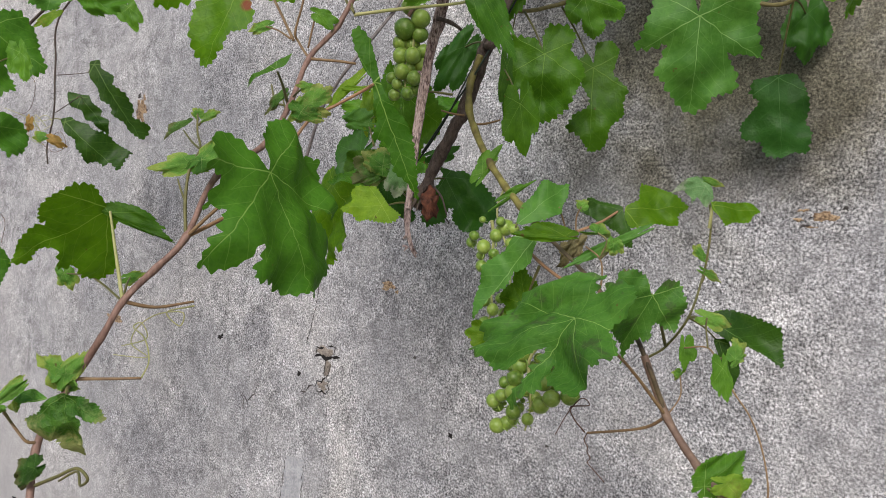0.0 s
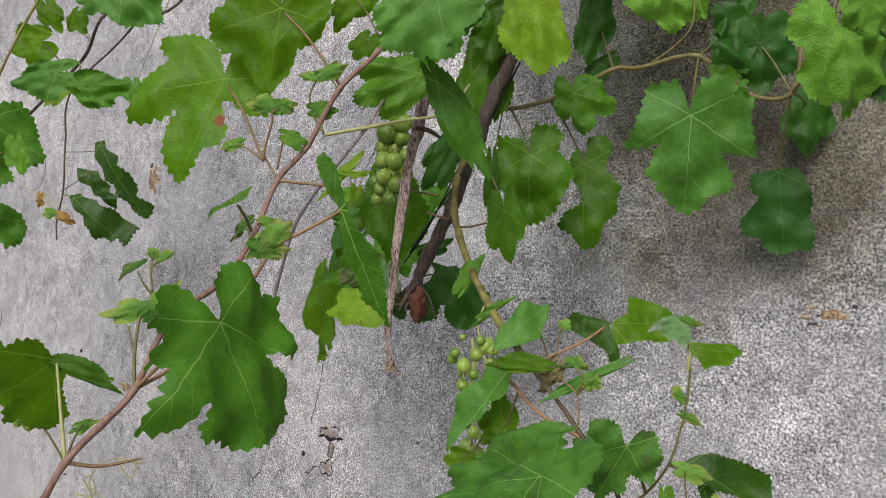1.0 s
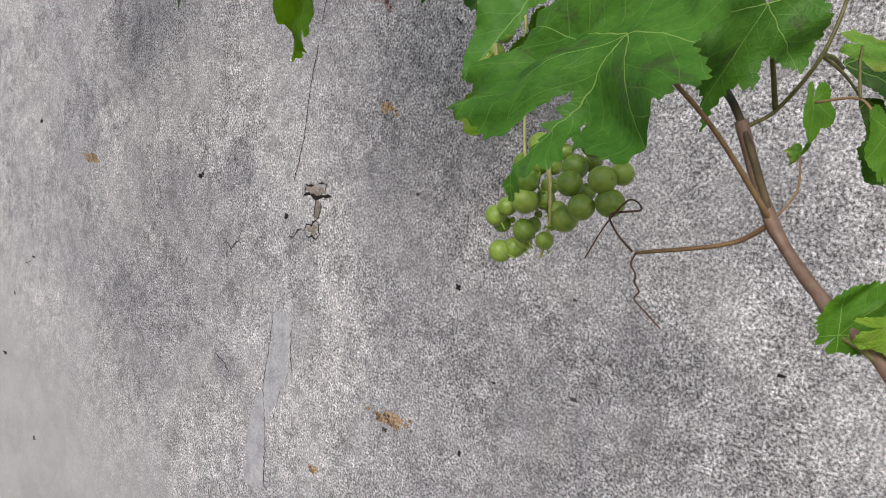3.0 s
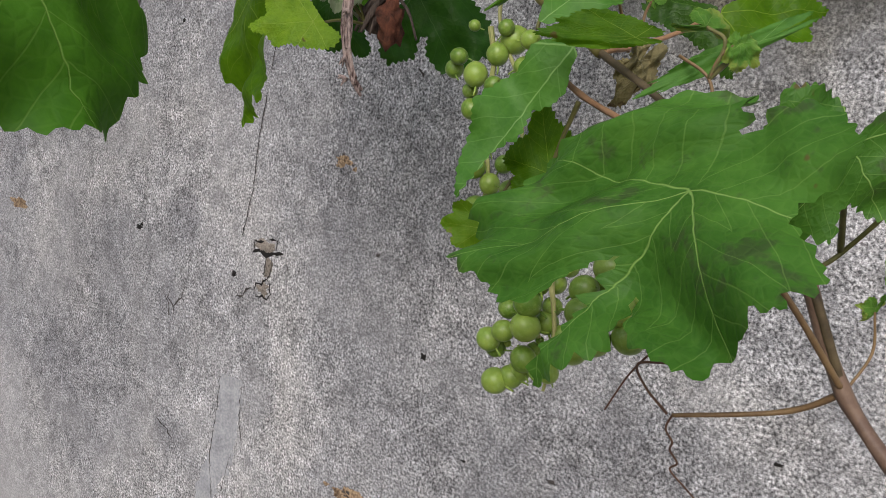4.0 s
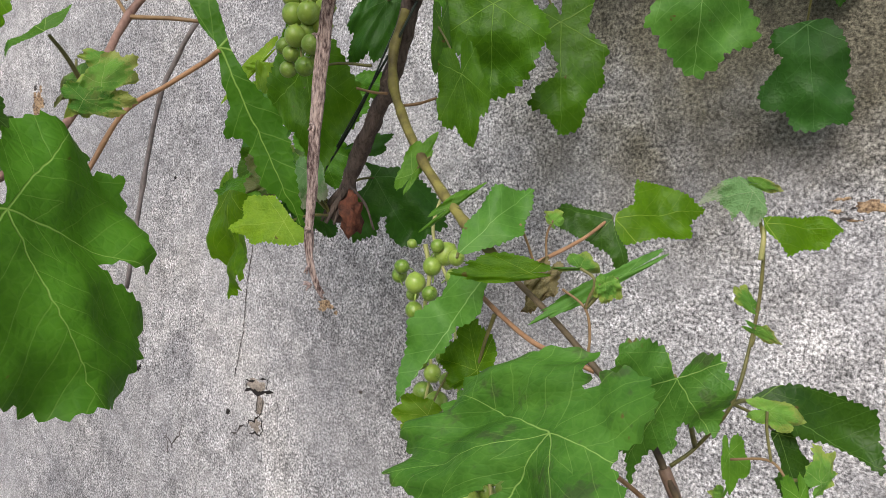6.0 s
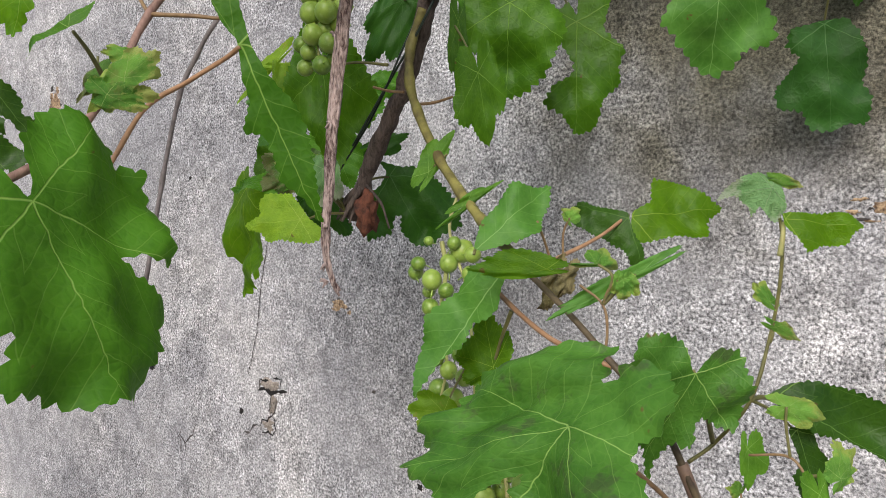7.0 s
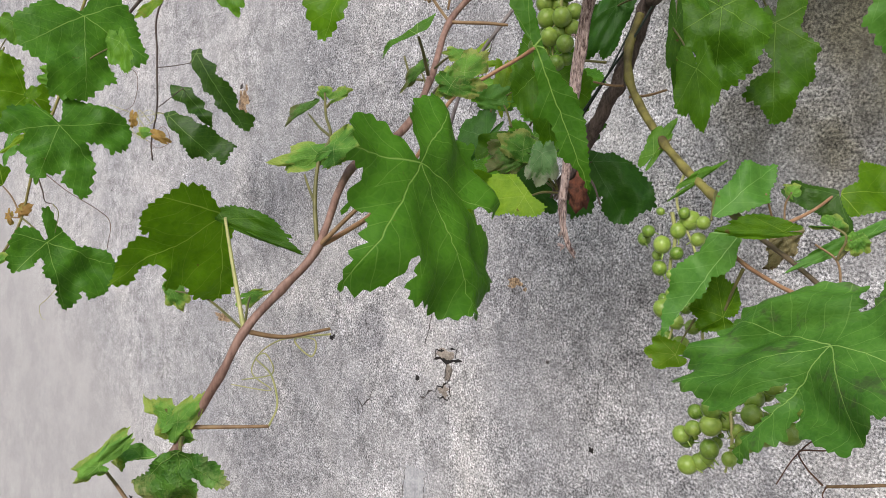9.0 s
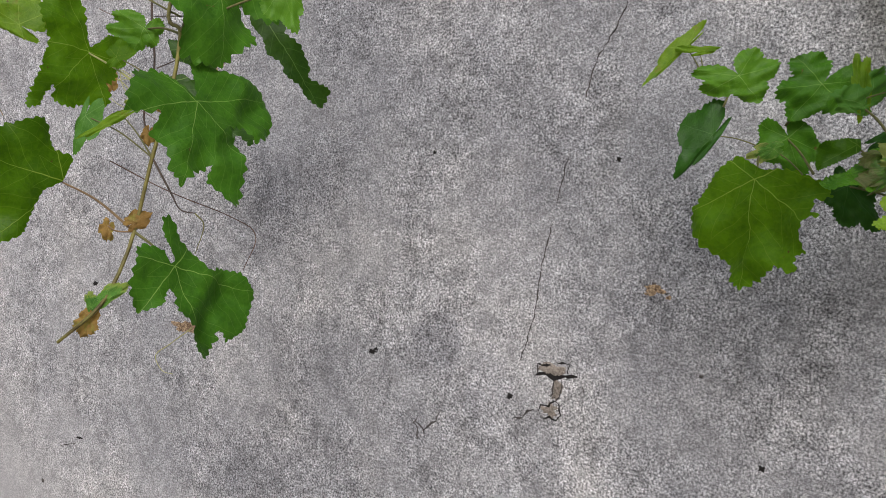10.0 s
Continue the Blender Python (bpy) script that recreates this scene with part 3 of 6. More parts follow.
def wall_mark(name, material, x, z, w, h, seed, proud=0.0015, lean=0.0):
    """A flat, ragged scab of rust, grit or damage on the wall face."""
    rng = random.Random(seed)
    bm = bmesh.new()
    n = 26 if w < 0.06 else 70
    rim, inner = [], []
    for i in range(n):
        a = 2 * math.pi * i / n
        k = 0.72 + 0.5 * noise.noise(Vector((math.cos(a) * 1.7, math.sin(a) * 1.7, seed * 2.3))) + rng.uniform(-0.16, 0.16) * (1 if w < 0.06 else 0.35)
        dx, dz = math.cos(a) * w / 2 * k, math.sin(a) * h / 2 * k
        dx, dz = dx * math.cos(lean) - dz * math.sin(lean), dx * math.sin(lean) + dz * math.cos(lean)
        rim.append(bm.verts.new((x + dx, 1.1005, z + dz)))
        inner.append(bm.verts.new((x + dx * 0.75, 1.1 - proud * rng.uniform(0.7, 1.6), z + dz * 0.75)))
    mid = bm.verts.new((x, 1.1 - proud, z))
    for i in range(n):
        j = (i + 1) % n
        bm.faces.new((rim[i], rim[j], inner[j], inner[i]))
        bm.faces.new((inner[i], inner[j], mid))
    part(name, bm, material, wall)


def wall_crack(name, points, width, seed, material="crack_shadow"):
    """A jagged hairline along the wall face."""
    rng = random.Random(seed)
    line = []
    for (xa, za), (xb, zb) in zip(points, points[1:]):
        steps = max(2, int(math.hypot(xb - xa, zb - za) / 0.006))
        for k in range(steps):
            t = k / steps
            line.append((xa + (xb - xa) * t + rng.uniform(-1, 1) * 0.0016, za + (zb - za) * t + rng.uniform(-1, 1) * 0.0010))
    line.append(points[-1])
    bm = bmesh.new()
    rows = []
    for i, (x, z) in enumerate(line):
        w = width * rng.uniform(0.25, 1.2) * (0.35 if i in (0, len(line) - 1) else 1)
        xa, za = line[max(i - 1, 0)]
        xb, zb = line[min(i + 1, len(line) - 1)]
        d = math.hypot(xb - xa, zb - za) or 1
        nx, nz = (zb - za) / d, -(xb - xa) / d
        rows.append((bm.verts.new((x - nx * w / 2, 1.0992, z - nz * w / 2)), bm.verts.new((x, 1.0989, z)), bm.verts.new((x + nx * w / 2, 1.0992, z + nz * w / 2))))
    for a, b in zip(rows, rows[1:]):
        bm.faces.new((a[0], a[1], b[1], b[0]))
        bm.faces.new((a[1], a[2], b[2], b[1]))
    part(name, bm, material, wall)


def wall_strip(name, rows, seed):
    """A thin ragged skim of newer mortar: rows of left edge, right edge and height."""
    rng = random.Random(seed)
    bm = bmesh.new()
    lines = []
    for (a0, b0, z0), (a1, b1, z1) in zip(rows, rows[1:]):
        for k in range(9):
            t = k / 9
            a, b, z = a0 + (a1 - a0) * t + rng.uniform(-1, 1) * 0.006, b0 + (b1 - b0) * t + rng.uniform(-1, 1) * 0.006, z0 + (z1 - z0) * t
            lines.append([bm.verts.new((a + (b - a) * s, 1.1005 if s in (0, 1) else 1.0993 + rng.uniform(-1, 1) * 0.0003, z)) for s in (0, 0.1, 0.5, 0.9, 1)])
    for p, q in zip(lines, lines[1:]):
        for i in range(4):
            bm.faces.new((p[i], p[i + 1], q[i + 1], q[i]))
    part(name, bm, "repair", wall, "smoother bluish-grey mortar repair")


# ---- loose bark ----
def bark_strip(parent, points, w0, w1):
    """A hanging ribbon of split bark, frayed at its end."""
    line = smooth_line(points, 9)
    bm = bmesh.new()
    for k in range(7):
        cut = (0, 9, 4, 14, 6, 2, 18)[k]
        own = []
        for i, p in enumerate(line[:len(line) - cut]):
            turn = k * 0.9 + i * 0.05
            apart = w0 * 0.42 * (1 + 0.6 * noise.noise(p * 40 + Vector((k * 3, 0, 0))))
            taper = 1 - 0.55 * i / len(line)
            own.append(p + Vector((math.cos(turn) * apart * taper, math.sin(turn) * apart * 0.5 * taper, 0)))
        tube(bm, own, w0 * 0.34, w1 * 0.55, 7, 0.9)
    rng = random.Random(4)
    for k in (8, 21, 30, 43, 52, len(line) - 6):
        p = line[min(k, len(line) - 2)] + Vector((rng.uniform(-1, 1) * w0 * 0.5, -w0 * 0.35, 0))
        for _ in range(3):
            away = Vector((rng.uniform(-1, 1), rng.uniform(-0.8, 0.1), rng.uniform(-1.2, 0.6))).normalized() * w0 * rng.uniform(0.3, 0.7)
            tube(bm, smooth_line([p, p + away * 0.5 + Vector((0, 0, 0.001)), p + away], 3), w0 * 0.16, w0 * 0.05, 6, 0.6)
    part("bark_strip", bm, "bark_strip", parent, "grey-brown strip of peeling bark")


# ---- vines ----
red_vine = vine("grapevine", (0.470, 1.120, 2.640), "grapevine shoot with a reddish cane and broad dark green leaves")
cane("cane", red_vine, 'cane_red', 0.0023, 0.0021, [(0.303, 0.349, 1.330), (0.283, 0.360, 1.361), (0.281, 0.370, 1.384), (0.281, 0.380, 1.400), (0.300, 0.389, 1.434), (0.307, 0.398, 1.458), (0.311, 0.417, 1.480), (0.317, 0.435, 1.503), (0.304, 0.465, 1.548), (0.302, 0.508, 1.578), (0.288, 0.541, 1.615), (0.272, 0.572, 1.662), (0.289, 0.587, 1.692), (0.305, 0.603, 1.741), (0.327, 0.624, 1.776), (0.327, 0.655, 1.824), (0.420, 0.720, 1.980), (0.450, 0.900, 2.350), (0.470, 1.120, 2.640)])
cane("side_twig", red_vine, 'stem_green', 0.0013, 0.0007, [(0.317, 0.435, 1.503), (0.310, 0.437, 1.527), (0.305, 0.442, 1.551), (0.307, 0.448, 1.565), (0.295, 0.453, 1.578), (0.286, 0.458, 1.593)])
cane("side_twig", red_vine, 'stem_green', 0.0009, 0.0006, [(0.307, 0.448, 1.565), (0.296, 0.448, 1.571), (0.282, 0.450, 1.580)])
cane("side_twig", red_vine, 'stem_green', 0.0009, 0.0006, [(0.310, 0.437, 1.527), (0.304, 0.437, 1.535), (0.299, 0.437, 1.543)])
cane("tendril", red_vine, 'stem_red', 0.0015, 0.0008, [(0.307, 0.398, 1.458), (0.315, 0.417, 1.455), (0.329, 0.437, 1.460)])
cane("tendril", red_vine, 'stem_pale', 0.0006, 0.0004, [(0.329, 0.437, 1.457), (0.281, 0.448, 1.448), (0.298, 0.448, 1.440), (0.293, 0.453, 1.449), (0.254, 0.458, 1.444), (0.229, 0.458, 1.432), (0.221, 0.458, 1.418), (0.236, 0.463, 1.409), (0.188, 0.463, 1.405)])
cane("tendril", red_vine, 'stem_red', 0.0013, 0.0009, [(0.282, 0.380, 1.405), (0.296, 0.396, 1.406), (0.314, 0.411, 1.408)])
cane("tendril", red_vine, 'stem_pale', 0.0006, 0.0004, [(0.314, 0.411, 1.408), (0.312, 0.417, 1.419), (0.297, 0.422, 1.432), (0.274, 0.427, 1.437), (0.284, 0.427, 1.441), (0.291, 0.427, 1.431), (0.252, 0.432, 1.421)])
cane("tendril", red_vine, 'stem_green', 0.0011, 0.0007, [(0.309, 0.349, 1.347), (0.344, 0.344, 1.361), (0.365, 0.344, 1.370), (0.374, 0.346, 1.366), (0.361, 0.349, 1.359), (0.351, 0.352, 1.364), (0.327, 0.354, 1.353)])
cane("side_twig", red_vine, 'stem_red', 0.0011, 0.0008, [(0.282, 0.360, 1.366), (0.281, 0.354, 1.368), (0.272, 0.349, 1.378), (0.271, 0.344, 1.385)])
cane("side_twig", red_vine, 'stem_red', 0.0012, 0.0009, [(0.272, 0.572, 1.662), (0.258, 0.572, 1.677), (0.258, 0.567, 1.685), (0.265, 0.567, 1.709), (0.265, 0.567, 1.720)])
cane("side_twig", red_vine, 'stem_red', 0.0009, 0.0007, [(0.270, 0.572, 1.671), (0.275, 0.572, 1.692), (0.278, 0.572, 1.699)])
cane("side_twig", red_vine, 'stem_red', 0.0009, 0.0007, [(0.249, 0.570, 1.681), (0.232, 0.570, 1.690), (0.214, 0.570, 1.696)])
cane("side_twig", red_vine, 'stem_green', 0.0011, 0.0008, [(0.301, 0.593, 1.703), (0.287, 0.593, 1.719), (0.280, 0.593, 1.736), (0.288, 0.593, 1.750)])
cane("side_twig", red_vine, 'stem_red', 0.0014, 0.0010, [(0.272, 0.572, 1.662), (0.295, 0.582, 1.660), (0.308, 0.593, 1.659)])
cane("side_twig", red_vine, 'stem_green', 0.0010, 0.0008, [(0.270, 0.551, 1.618), (0.258, 0.551, 1.622), (0.239, 0.561, 1.640)])
leaf(red_vine, 'top', (0.3627, 0.4666, 1.5502), (0.3832, 0.5000, 1.4695), (0.3821, 0.4085, 1.4862), (0.3614, 0.5341, 1.5242), cup=-0.05, stalk=(0.317, 0.435, 1.503), stalk_mat='stem_red', lobes=[(155, 0.03), (163, 0.14), (160, 0.35), (154, 0.44), (146, 0.48), (137, 0.48), (124, 0.47), (111, 0.5), (102, 0.38), (90, 0.47), (81, 0.53), (74, 0.41), (64, 0.57), (59, 0.86), (53, 0.8), (46, 0.77), (40, 0.71), (36, 0.59), (31, 0.48), (33, 0.62), (33, 0.73), (30, 0.82), (21, 0.81), (10, 0.93), (4, 0.95), (-8, 1.03), (-17, 0.93), (-28, 0.92), (-44, 0.9), (-46, 0.79), (-45, 0.64), (-48, 0.52), (-54, 0.56), (-57, 0.68), (-58, 0.84), (-67, 0.82), (-91, 0.87), (-97, 0.87), (-101, 0.68), (-105, 0.78), (-118, 0.76), (-124, 0.73), (-140, 0.56), (-158, 0.33), (-151, 0.2), (-154, 0.04)])
leaf(red_vine, 'back', (0.2757, 0.4008, 1.5183), (0.2473, 0.3518, 1.4755), (0.2491, 0.4155, 1.4654), (0.2764, 0.3414, 1.5322), cup=0.1, droop=0.12, front=True, stalk=(0.307, 0.398, 1.458), stalk_mat='stem_pale', lobes=[(-97, 0.06), (-93, 0.32), (-74, 0.45), (-56, 0.54), (-36, 0.62), (-19, 0.61), (-20, 0.51), (-11, 0.85), (0, 1.0), (8, 0.9), (3, 0.7), (9, 0.59), (22, 0.76), (31, 0.64), (40, 0.75), (55, 0.81), (69, 0.67), (69, 0.33), (93, 0.2), (89, 0.05)])
leaf(red_vine, 'back_shaded', (0.2778, 0.3999, 1.5157), (0.3091, 0.4309, 1.4980), (0.2880, 0.4100, 1.5072), (0.2958, 0.4180, 1.5179), sin1=0.9, basal=0.3, droop=0.2)
leaf(red_vine, 'crumpA', (0.1901, 0.4165, 1.4694), (0.1940, 0.4201, 1.4553), (0.1866, 0.4129, 1.4620), (0.1979, 0.4243, 1.4646), small=True, stalk=(0.307, 0.398, 1.458))
leaf(red_vine, 'crumpA', (0.2633, 0.4269, 1.4718), (0.2725, 0.4361, 1.4757), (0.2647, 0.4281, 1.4669), (0.2666, 0.4302, 1.4769), small=True, stalk=(0.307, 0.398, 1.458))
leaf(red_vine, 'crumpA', (0.2818, 0.3751, 1.4102), (0.2642, 0.3609, 1.4182), (0.2746, 0.3696, 1.3978), (0.2750, 0.3695, 1.4206), small=True, stalk=(0.281, 0.380, 1.400))
leaf(red_vine, 'crumpA', (0.2842, 0.3751, 1.4091), (0.2963, 0.3844, 1.4273), (0.2919, 0.3812, 1.4098), (0.2851, 0.3756, 1.4201), small=True, stalk=(0.281, 0.380, 1.400))
leaf(red_vine, 'crumpG', (0.3046, 0.3644, 1.3986), (0.3113, 0.3635, 1.3577), (0.3329, 0.3802, 1.3837), (0.2825, 0.3478, 1.3762), droop=0.1, stalk=(0.281, 0.380, 1.400), lobes=[(-179, 0.05), (-86, 0.24), (-61, 0.53), (-66, 0.76), (-49, 0.73), (-36, 0.76), (-20, 0.68), (-12, 0.78), (-7, 0.73), (0, 1.0), (13, 0.8), (27, 0.5), (29, 0.34), (43, 0.51), (58, 0.73), (72, 0.55), (88, 0.34), (96, 0.12)])
leaf(red_vine, 'crumpA', (0.2957, 0.3597, 1.3969), (0.2655, 0.3393, 1.3846), (0.2910, 0.3528, 1.3649), (0.2729, 0.3480, 1.4177), small=True, stalk=(0.281, 0.370, 1.384), lobes=[(125, 0.03), (-41, 0.29), (-27, 0.47), (-7, 0.84), (-1, 1.05), (8, 0.68), (-1, 0.49), (6, 0.24)])
leaf(red_vine, 'crumpA', (0.2851, 0.3337, 1.3928), (0.2736, 0.3221, 1.3896), (0.2774, 0.3258, 1.3830), (0.2908, 0.3396, 1.4099), small=True, stalk=(0.272, 0.349, 1.378))
leaf(red_vine, 'crumpD', (0.3059, 0.3492, 1.3565), (0.2944, 0.3402, 1.3452), (0.2999, 0.3446, 1.3423), (0.2964, 0.3416, 1.3591), small=True, stalk=(0.293, 0.354, 1.346))
leaf(red_vine, 'crumpA', (0.3064, 0.4424, 1.5539), (0.2847, 0.4207, 1.5493), (0.2961, 0.4319, 1.5438), (0.2976, 0.4338, 1.5612), small=True, stalk=(0.305, 0.442, 1.551))
leaf(red_vine, 'crumpA', (0.3175, 0.4424, 1.5566), (0.3298, 0.4551, 1.5759), (0.3283, 0.4532, 1.5604), (0.3191, 0.4443, 1.5690), small=True, stalk=(0.305, 0.442, 1.551))
leaf(red_vine, 'crumpD', (0.2818, 0.4496, 1.5820), (0.2722, 0.4398, 1.5725), (0.2748, 0.4426, 1.5832), (0.2782, 0.4461, 1.5841), small=True, stalk=(0.282, 0.450, 1.580))
leaf(red_vine, 'crumpA', (0.2864, 0.4579, 1.5918), (0.2831, 0.4547, 1.5976), (0.2885, 0.4601, 1.5972), (0.2829, 0.4544, 1.5926), small=True)
leaf(red_vine, 'crumpA', (0.2974, 0.4579, 1.5895), (0.3041, 0.4647, 1.5955), (0.3008, 0.4614, 1.5897), (0.2994, 0.4601, 1.5968), small=True, stalk=(0.291, 0.456, 1.584))
leaf(red_vine, 'crumpB', (0.3443, 0.5149, 1.6087), (0.3550, 0.5258, 1.6226), (0.3536, 0.5242, 1.6113), (0.3455, 0.5164, 1.6240), small=True, stalk=(0.296, 0.536, 1.604))
leaf(red_vine, 'crumpB', (0.3387, 0.5097, 1.6011), (0.3537, 0.5247, 1.6027), (0.3493, 0.5202, 1.5945), (0.3446, 0.5158, 1.6121), small=True, stalk=(0.296, 0.536, 1.604))
leaf(red_vine, 'top2', (0.3111, 0.5062, 1.6340), (0.2929, 0.4915, 1.6206), (0.3131, 0.5018, 1.6113), (0.2925, 0.4972, 1.6445), stalk=(0.291, 0.536, 1.617), lobes=[(-155, 0.69), (178, 0.26), (-13, 0.08), (-12, 0.39), (-1, 0.67), (0, 1.0), (-12, 0.85), (-25, 0.5), (-89, 0.2), (-142, 0.45)])
leaf(red_vine, 'crumpA', (0.3350, 0.5097, 1.6015), (0.3294, 0.5040, 1.5944), (0.3376, 0.5122, 1.5950), (0.3345, 0.5094, 1.6131), small=True, stalk=(0.296, 0.536, 1.604))
leaf(red_vine, 'crumpA', (0.3353, 0.5201, 1.6217), (0.3269, 0.5117, 1.6222), (0.3319, 0.5166, 1.6181), (0.3303, 0.5152, 1.6265), small=True, stalk=(0.292, 0.541, 1.622))
leaf(red_vine, 'crumpD', (0.2790, 0.5408, 1.6216), (0.2698, 0.5313, 1.6071), (0.2741, 0.5357, 1.6119), (0.2724, 0.5341, 1.6212), small=True, stalk=(0.291, 0.536, 1.607))
leaf(red_vine, 'back', (0.1824, 0.5722, 1.7577), (0.1611, 0.5422, 1.6606), (0.2299, 0.6009, 1.6877), (0.1154, 0.5162, 1.7391), spot=True, stalk=(0.253, 0.570, 1.679), stalk_mat='stem_red', lobes=[(-172, 0.03), (-145, 0.35), (-122, 0.53), (-103, 0.68), (-93, 0.67), (-88, 0.53), (-69, 0.73), (-46, 0.95), (-40, 0.82), (-34, 0.6), (-40, 0.38), (-30, 0.62), (-19, 0.81), (-10, 0.92), (0, 1.0), (6, 0.84), (9, 0.64), (21, 0.59), (29, 0.48), (15, 0.2), (40, 0.19), (54, 0.38), (72, 0.51), (91, 0.46), (106, 0.37), (124, 0.4), (129, 0.57), (147, 0.64), (172, 0.48), (-170, 0.3)])
leaf(red_vine, 'back', (0.2460, 0.5822, 1.8147), (0.2377, 0.5799, 1.7393), (0.1979, 0.5418, 1.7899), (0.2768, 0.6097, 1.8060), sin1=0.7, basal=0.6, stalk=(0.303, 0.605, 1.746), stalk_mat='stem_red')
leaf(red_vine, 'crumpA', (0.2634, 0.5667, 1.7230), (0.2449, 0.5503, 1.7262), (0.2529, 0.5578, 1.7174), (0.2580, 0.5611, 1.7343), small=True)
leaf(red_vine, 'crumpA', (0.2787, 0.5667, 1.7214), (0.2874, 0.5739, 1.7267), (0.2840, 0.5716, 1.7172), (0.2803, 0.5675, 1.7299), small=True, stalk=(0.266, 0.567, 1.718))
leaf(red_vine, 'top2', (0.2805, 0.5718, 1.6988), (0.2935, 0.5834, 1.6952), (0.2884, 0.5795, 1.6864), (0.2864, 0.5767, 1.7030), small=True)
leaf(red_vine, 'crumpA', (0.2143, 0.5698, 1.6962), (0.2013, 0.5587, 1.6917), (0.2069, 0.5639, 1.6882), (0.2086, 0.5646, 1.7006), small=True)
leaf(red_vine, 'top2', (0.2906, 0.5926, 1.7233), (0.3048, 0.6049, 1.7244), (0.2978, 0.5993, 1.7158), (0.2958, 0.5966, 1.7317), small=True, stalk=(0.301, 0.593, 1.703))
leaf(red_vine, 'crumpA', (0.2863, 0.5926, 1.7501), (0.2745, 0.5820, 1.7529), (0.2799, 0.5870, 1.7486), (0.2816, 0.5880, 1.7568), small=True)
leaf(red_vine, 'crumpA', (0.2982, 0.5926, 1.7533), (0.3133, 0.6051, 1.7630), (0.3071, 0.6004, 1.7517), (0.3034, 0.5964, 1.7641), small=True, stalk=(0.305, 0.603, 1.741))
leaf(red_vine, 'back', (0.2707, 0.6443, 1.8395), (0.2564, 0.6341, 1.8062), (0.2542, 0.6307, 1.8280), (0.2831, 0.6558, 1.8303), small=True, stalk=(0.314, 0.634, 1.796))

trunk_vine = vine("grapevine", (0.380, 1.120, 2.660), "old dark grapevine trunk with peeling bark and broken end")
cane("trunk", trunk_vine, 'bark_dark', 0.0072, 0.0062, [(0.187, 0.829, 1.557), (0.200, 0.826, 1.586), (0.225, 0.820, 1.624), (0.251, 0.815, 1.660), (0.271, 0.810, 1.701), (0.288, 0.805, 1.732), (0.297, 0.800, 1.731), (0.317, 0.800, 1.784), (0.370, 0.860, 2.000), (0.380, 0.970, 2.400), (0.380, 1.120, 2.660)])
cane("wire", trunk_vine, 'wire', 0.0011, 0.0011, [(0.202, 0.810, 1.618), (0.244, 0.805, 1.665), (0.296, 0.800, 1.727), (0.360, 0.840, 1.900)])
cane("wire", trunk_vine, 'wire', 0.0009, 0.0009, [(0.181, 0.815, 1.597), (0.227, 0.810, 1.646), (0.271, 0.800, 1.703), (0.340, 0.850, 1.900)])
cane("twig", trunk_vine, 'bark_grey', 0.0015, 0.0013, [(0.210, 0.613, 1.507), (0.234, 0.608, 1.573), (0.257, 0.603, 1.622), (0.273, 0.603, 1.644), (0.292, 0.603, 1.663), (0.317, 0.624, 1.710), (0.309, 0.665, 1.759), (0.300, 0.780, 1.880), (0.330, 0.830, 2.050)])
cane("twig", trunk_vine, 'stem_red', 0.0013, 0.001, [(0.274, 0.800, 1.645), (0.288, 0.810, 1.647), (0.303, 0.815, 1.651)])
cane("twig", trunk_vine, 'stem_red', 0.0012, 0.001, [(0.275, 0.789, 1.653), (0.261, 0.789, 1.655), (0.243, 0.789, 1.660)])
cane("twig", trunk_vine, 'bark_dark', 0.0022, 0.0015, [(0.297, 0.706, 1.730), (0.306, 0.717, 1.728), (0.316, 0.722, 1.721)])
cane("root_tuft", trunk_vine, 'bark_dark', 0.004, 0.001, [(0.199, 0.826, 1.586), (0.187, 0.820, 1.573), (0.180, 0.815, 1.556)])
cane("root_tuft", trunk_vine, 'bark_dark', 0.003, 0.001, [(0.204, 0.820, 1.583), (0.195, 0.815, 1.567), (0.191, 0.810, 1.554)])
cane("root_tuft", trunk_vine, 'bark_dark', 0.003, 0.001, [(0.195, 0.826, 1.583), (0.187, 0.820, 1.566), (0.184, 0.815, 1.555)])
cane("root_tuft", trunk_vine, 'bark_dark', 0.003, 0.001, [(0.201, 0.826, 1.583), (0.197, 0.820, 1.566), (0.195, 0.815, 1.553)])
cane("twig", trunk_vine, 'bark_dark', 0.0014, 0.0008, [(0.209, 0.820, 1.585), (0.226, 0.820, 1.570), (0.236, 0.820, 1.549)])
leaf(trunk_vine, 'backlit2', (0.1849, 0.7893, 1.6821), (0.1943, 0.7954, 1.5945), (0.1620, 0.7717, 1.6510), (0.2220, 0.8169, 1.6501), sin1=0.75, basal=0.5, stalk=(0.248, 0.800, 1.679))
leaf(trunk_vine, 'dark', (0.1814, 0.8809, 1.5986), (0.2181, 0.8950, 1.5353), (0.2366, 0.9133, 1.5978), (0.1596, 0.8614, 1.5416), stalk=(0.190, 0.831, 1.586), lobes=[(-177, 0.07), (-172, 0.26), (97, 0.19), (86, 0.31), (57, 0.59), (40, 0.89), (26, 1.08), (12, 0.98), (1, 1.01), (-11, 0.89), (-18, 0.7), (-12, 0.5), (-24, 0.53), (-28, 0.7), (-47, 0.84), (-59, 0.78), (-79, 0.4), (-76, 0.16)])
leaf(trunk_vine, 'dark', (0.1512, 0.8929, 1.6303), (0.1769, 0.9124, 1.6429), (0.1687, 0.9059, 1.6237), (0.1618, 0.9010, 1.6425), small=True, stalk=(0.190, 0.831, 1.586))
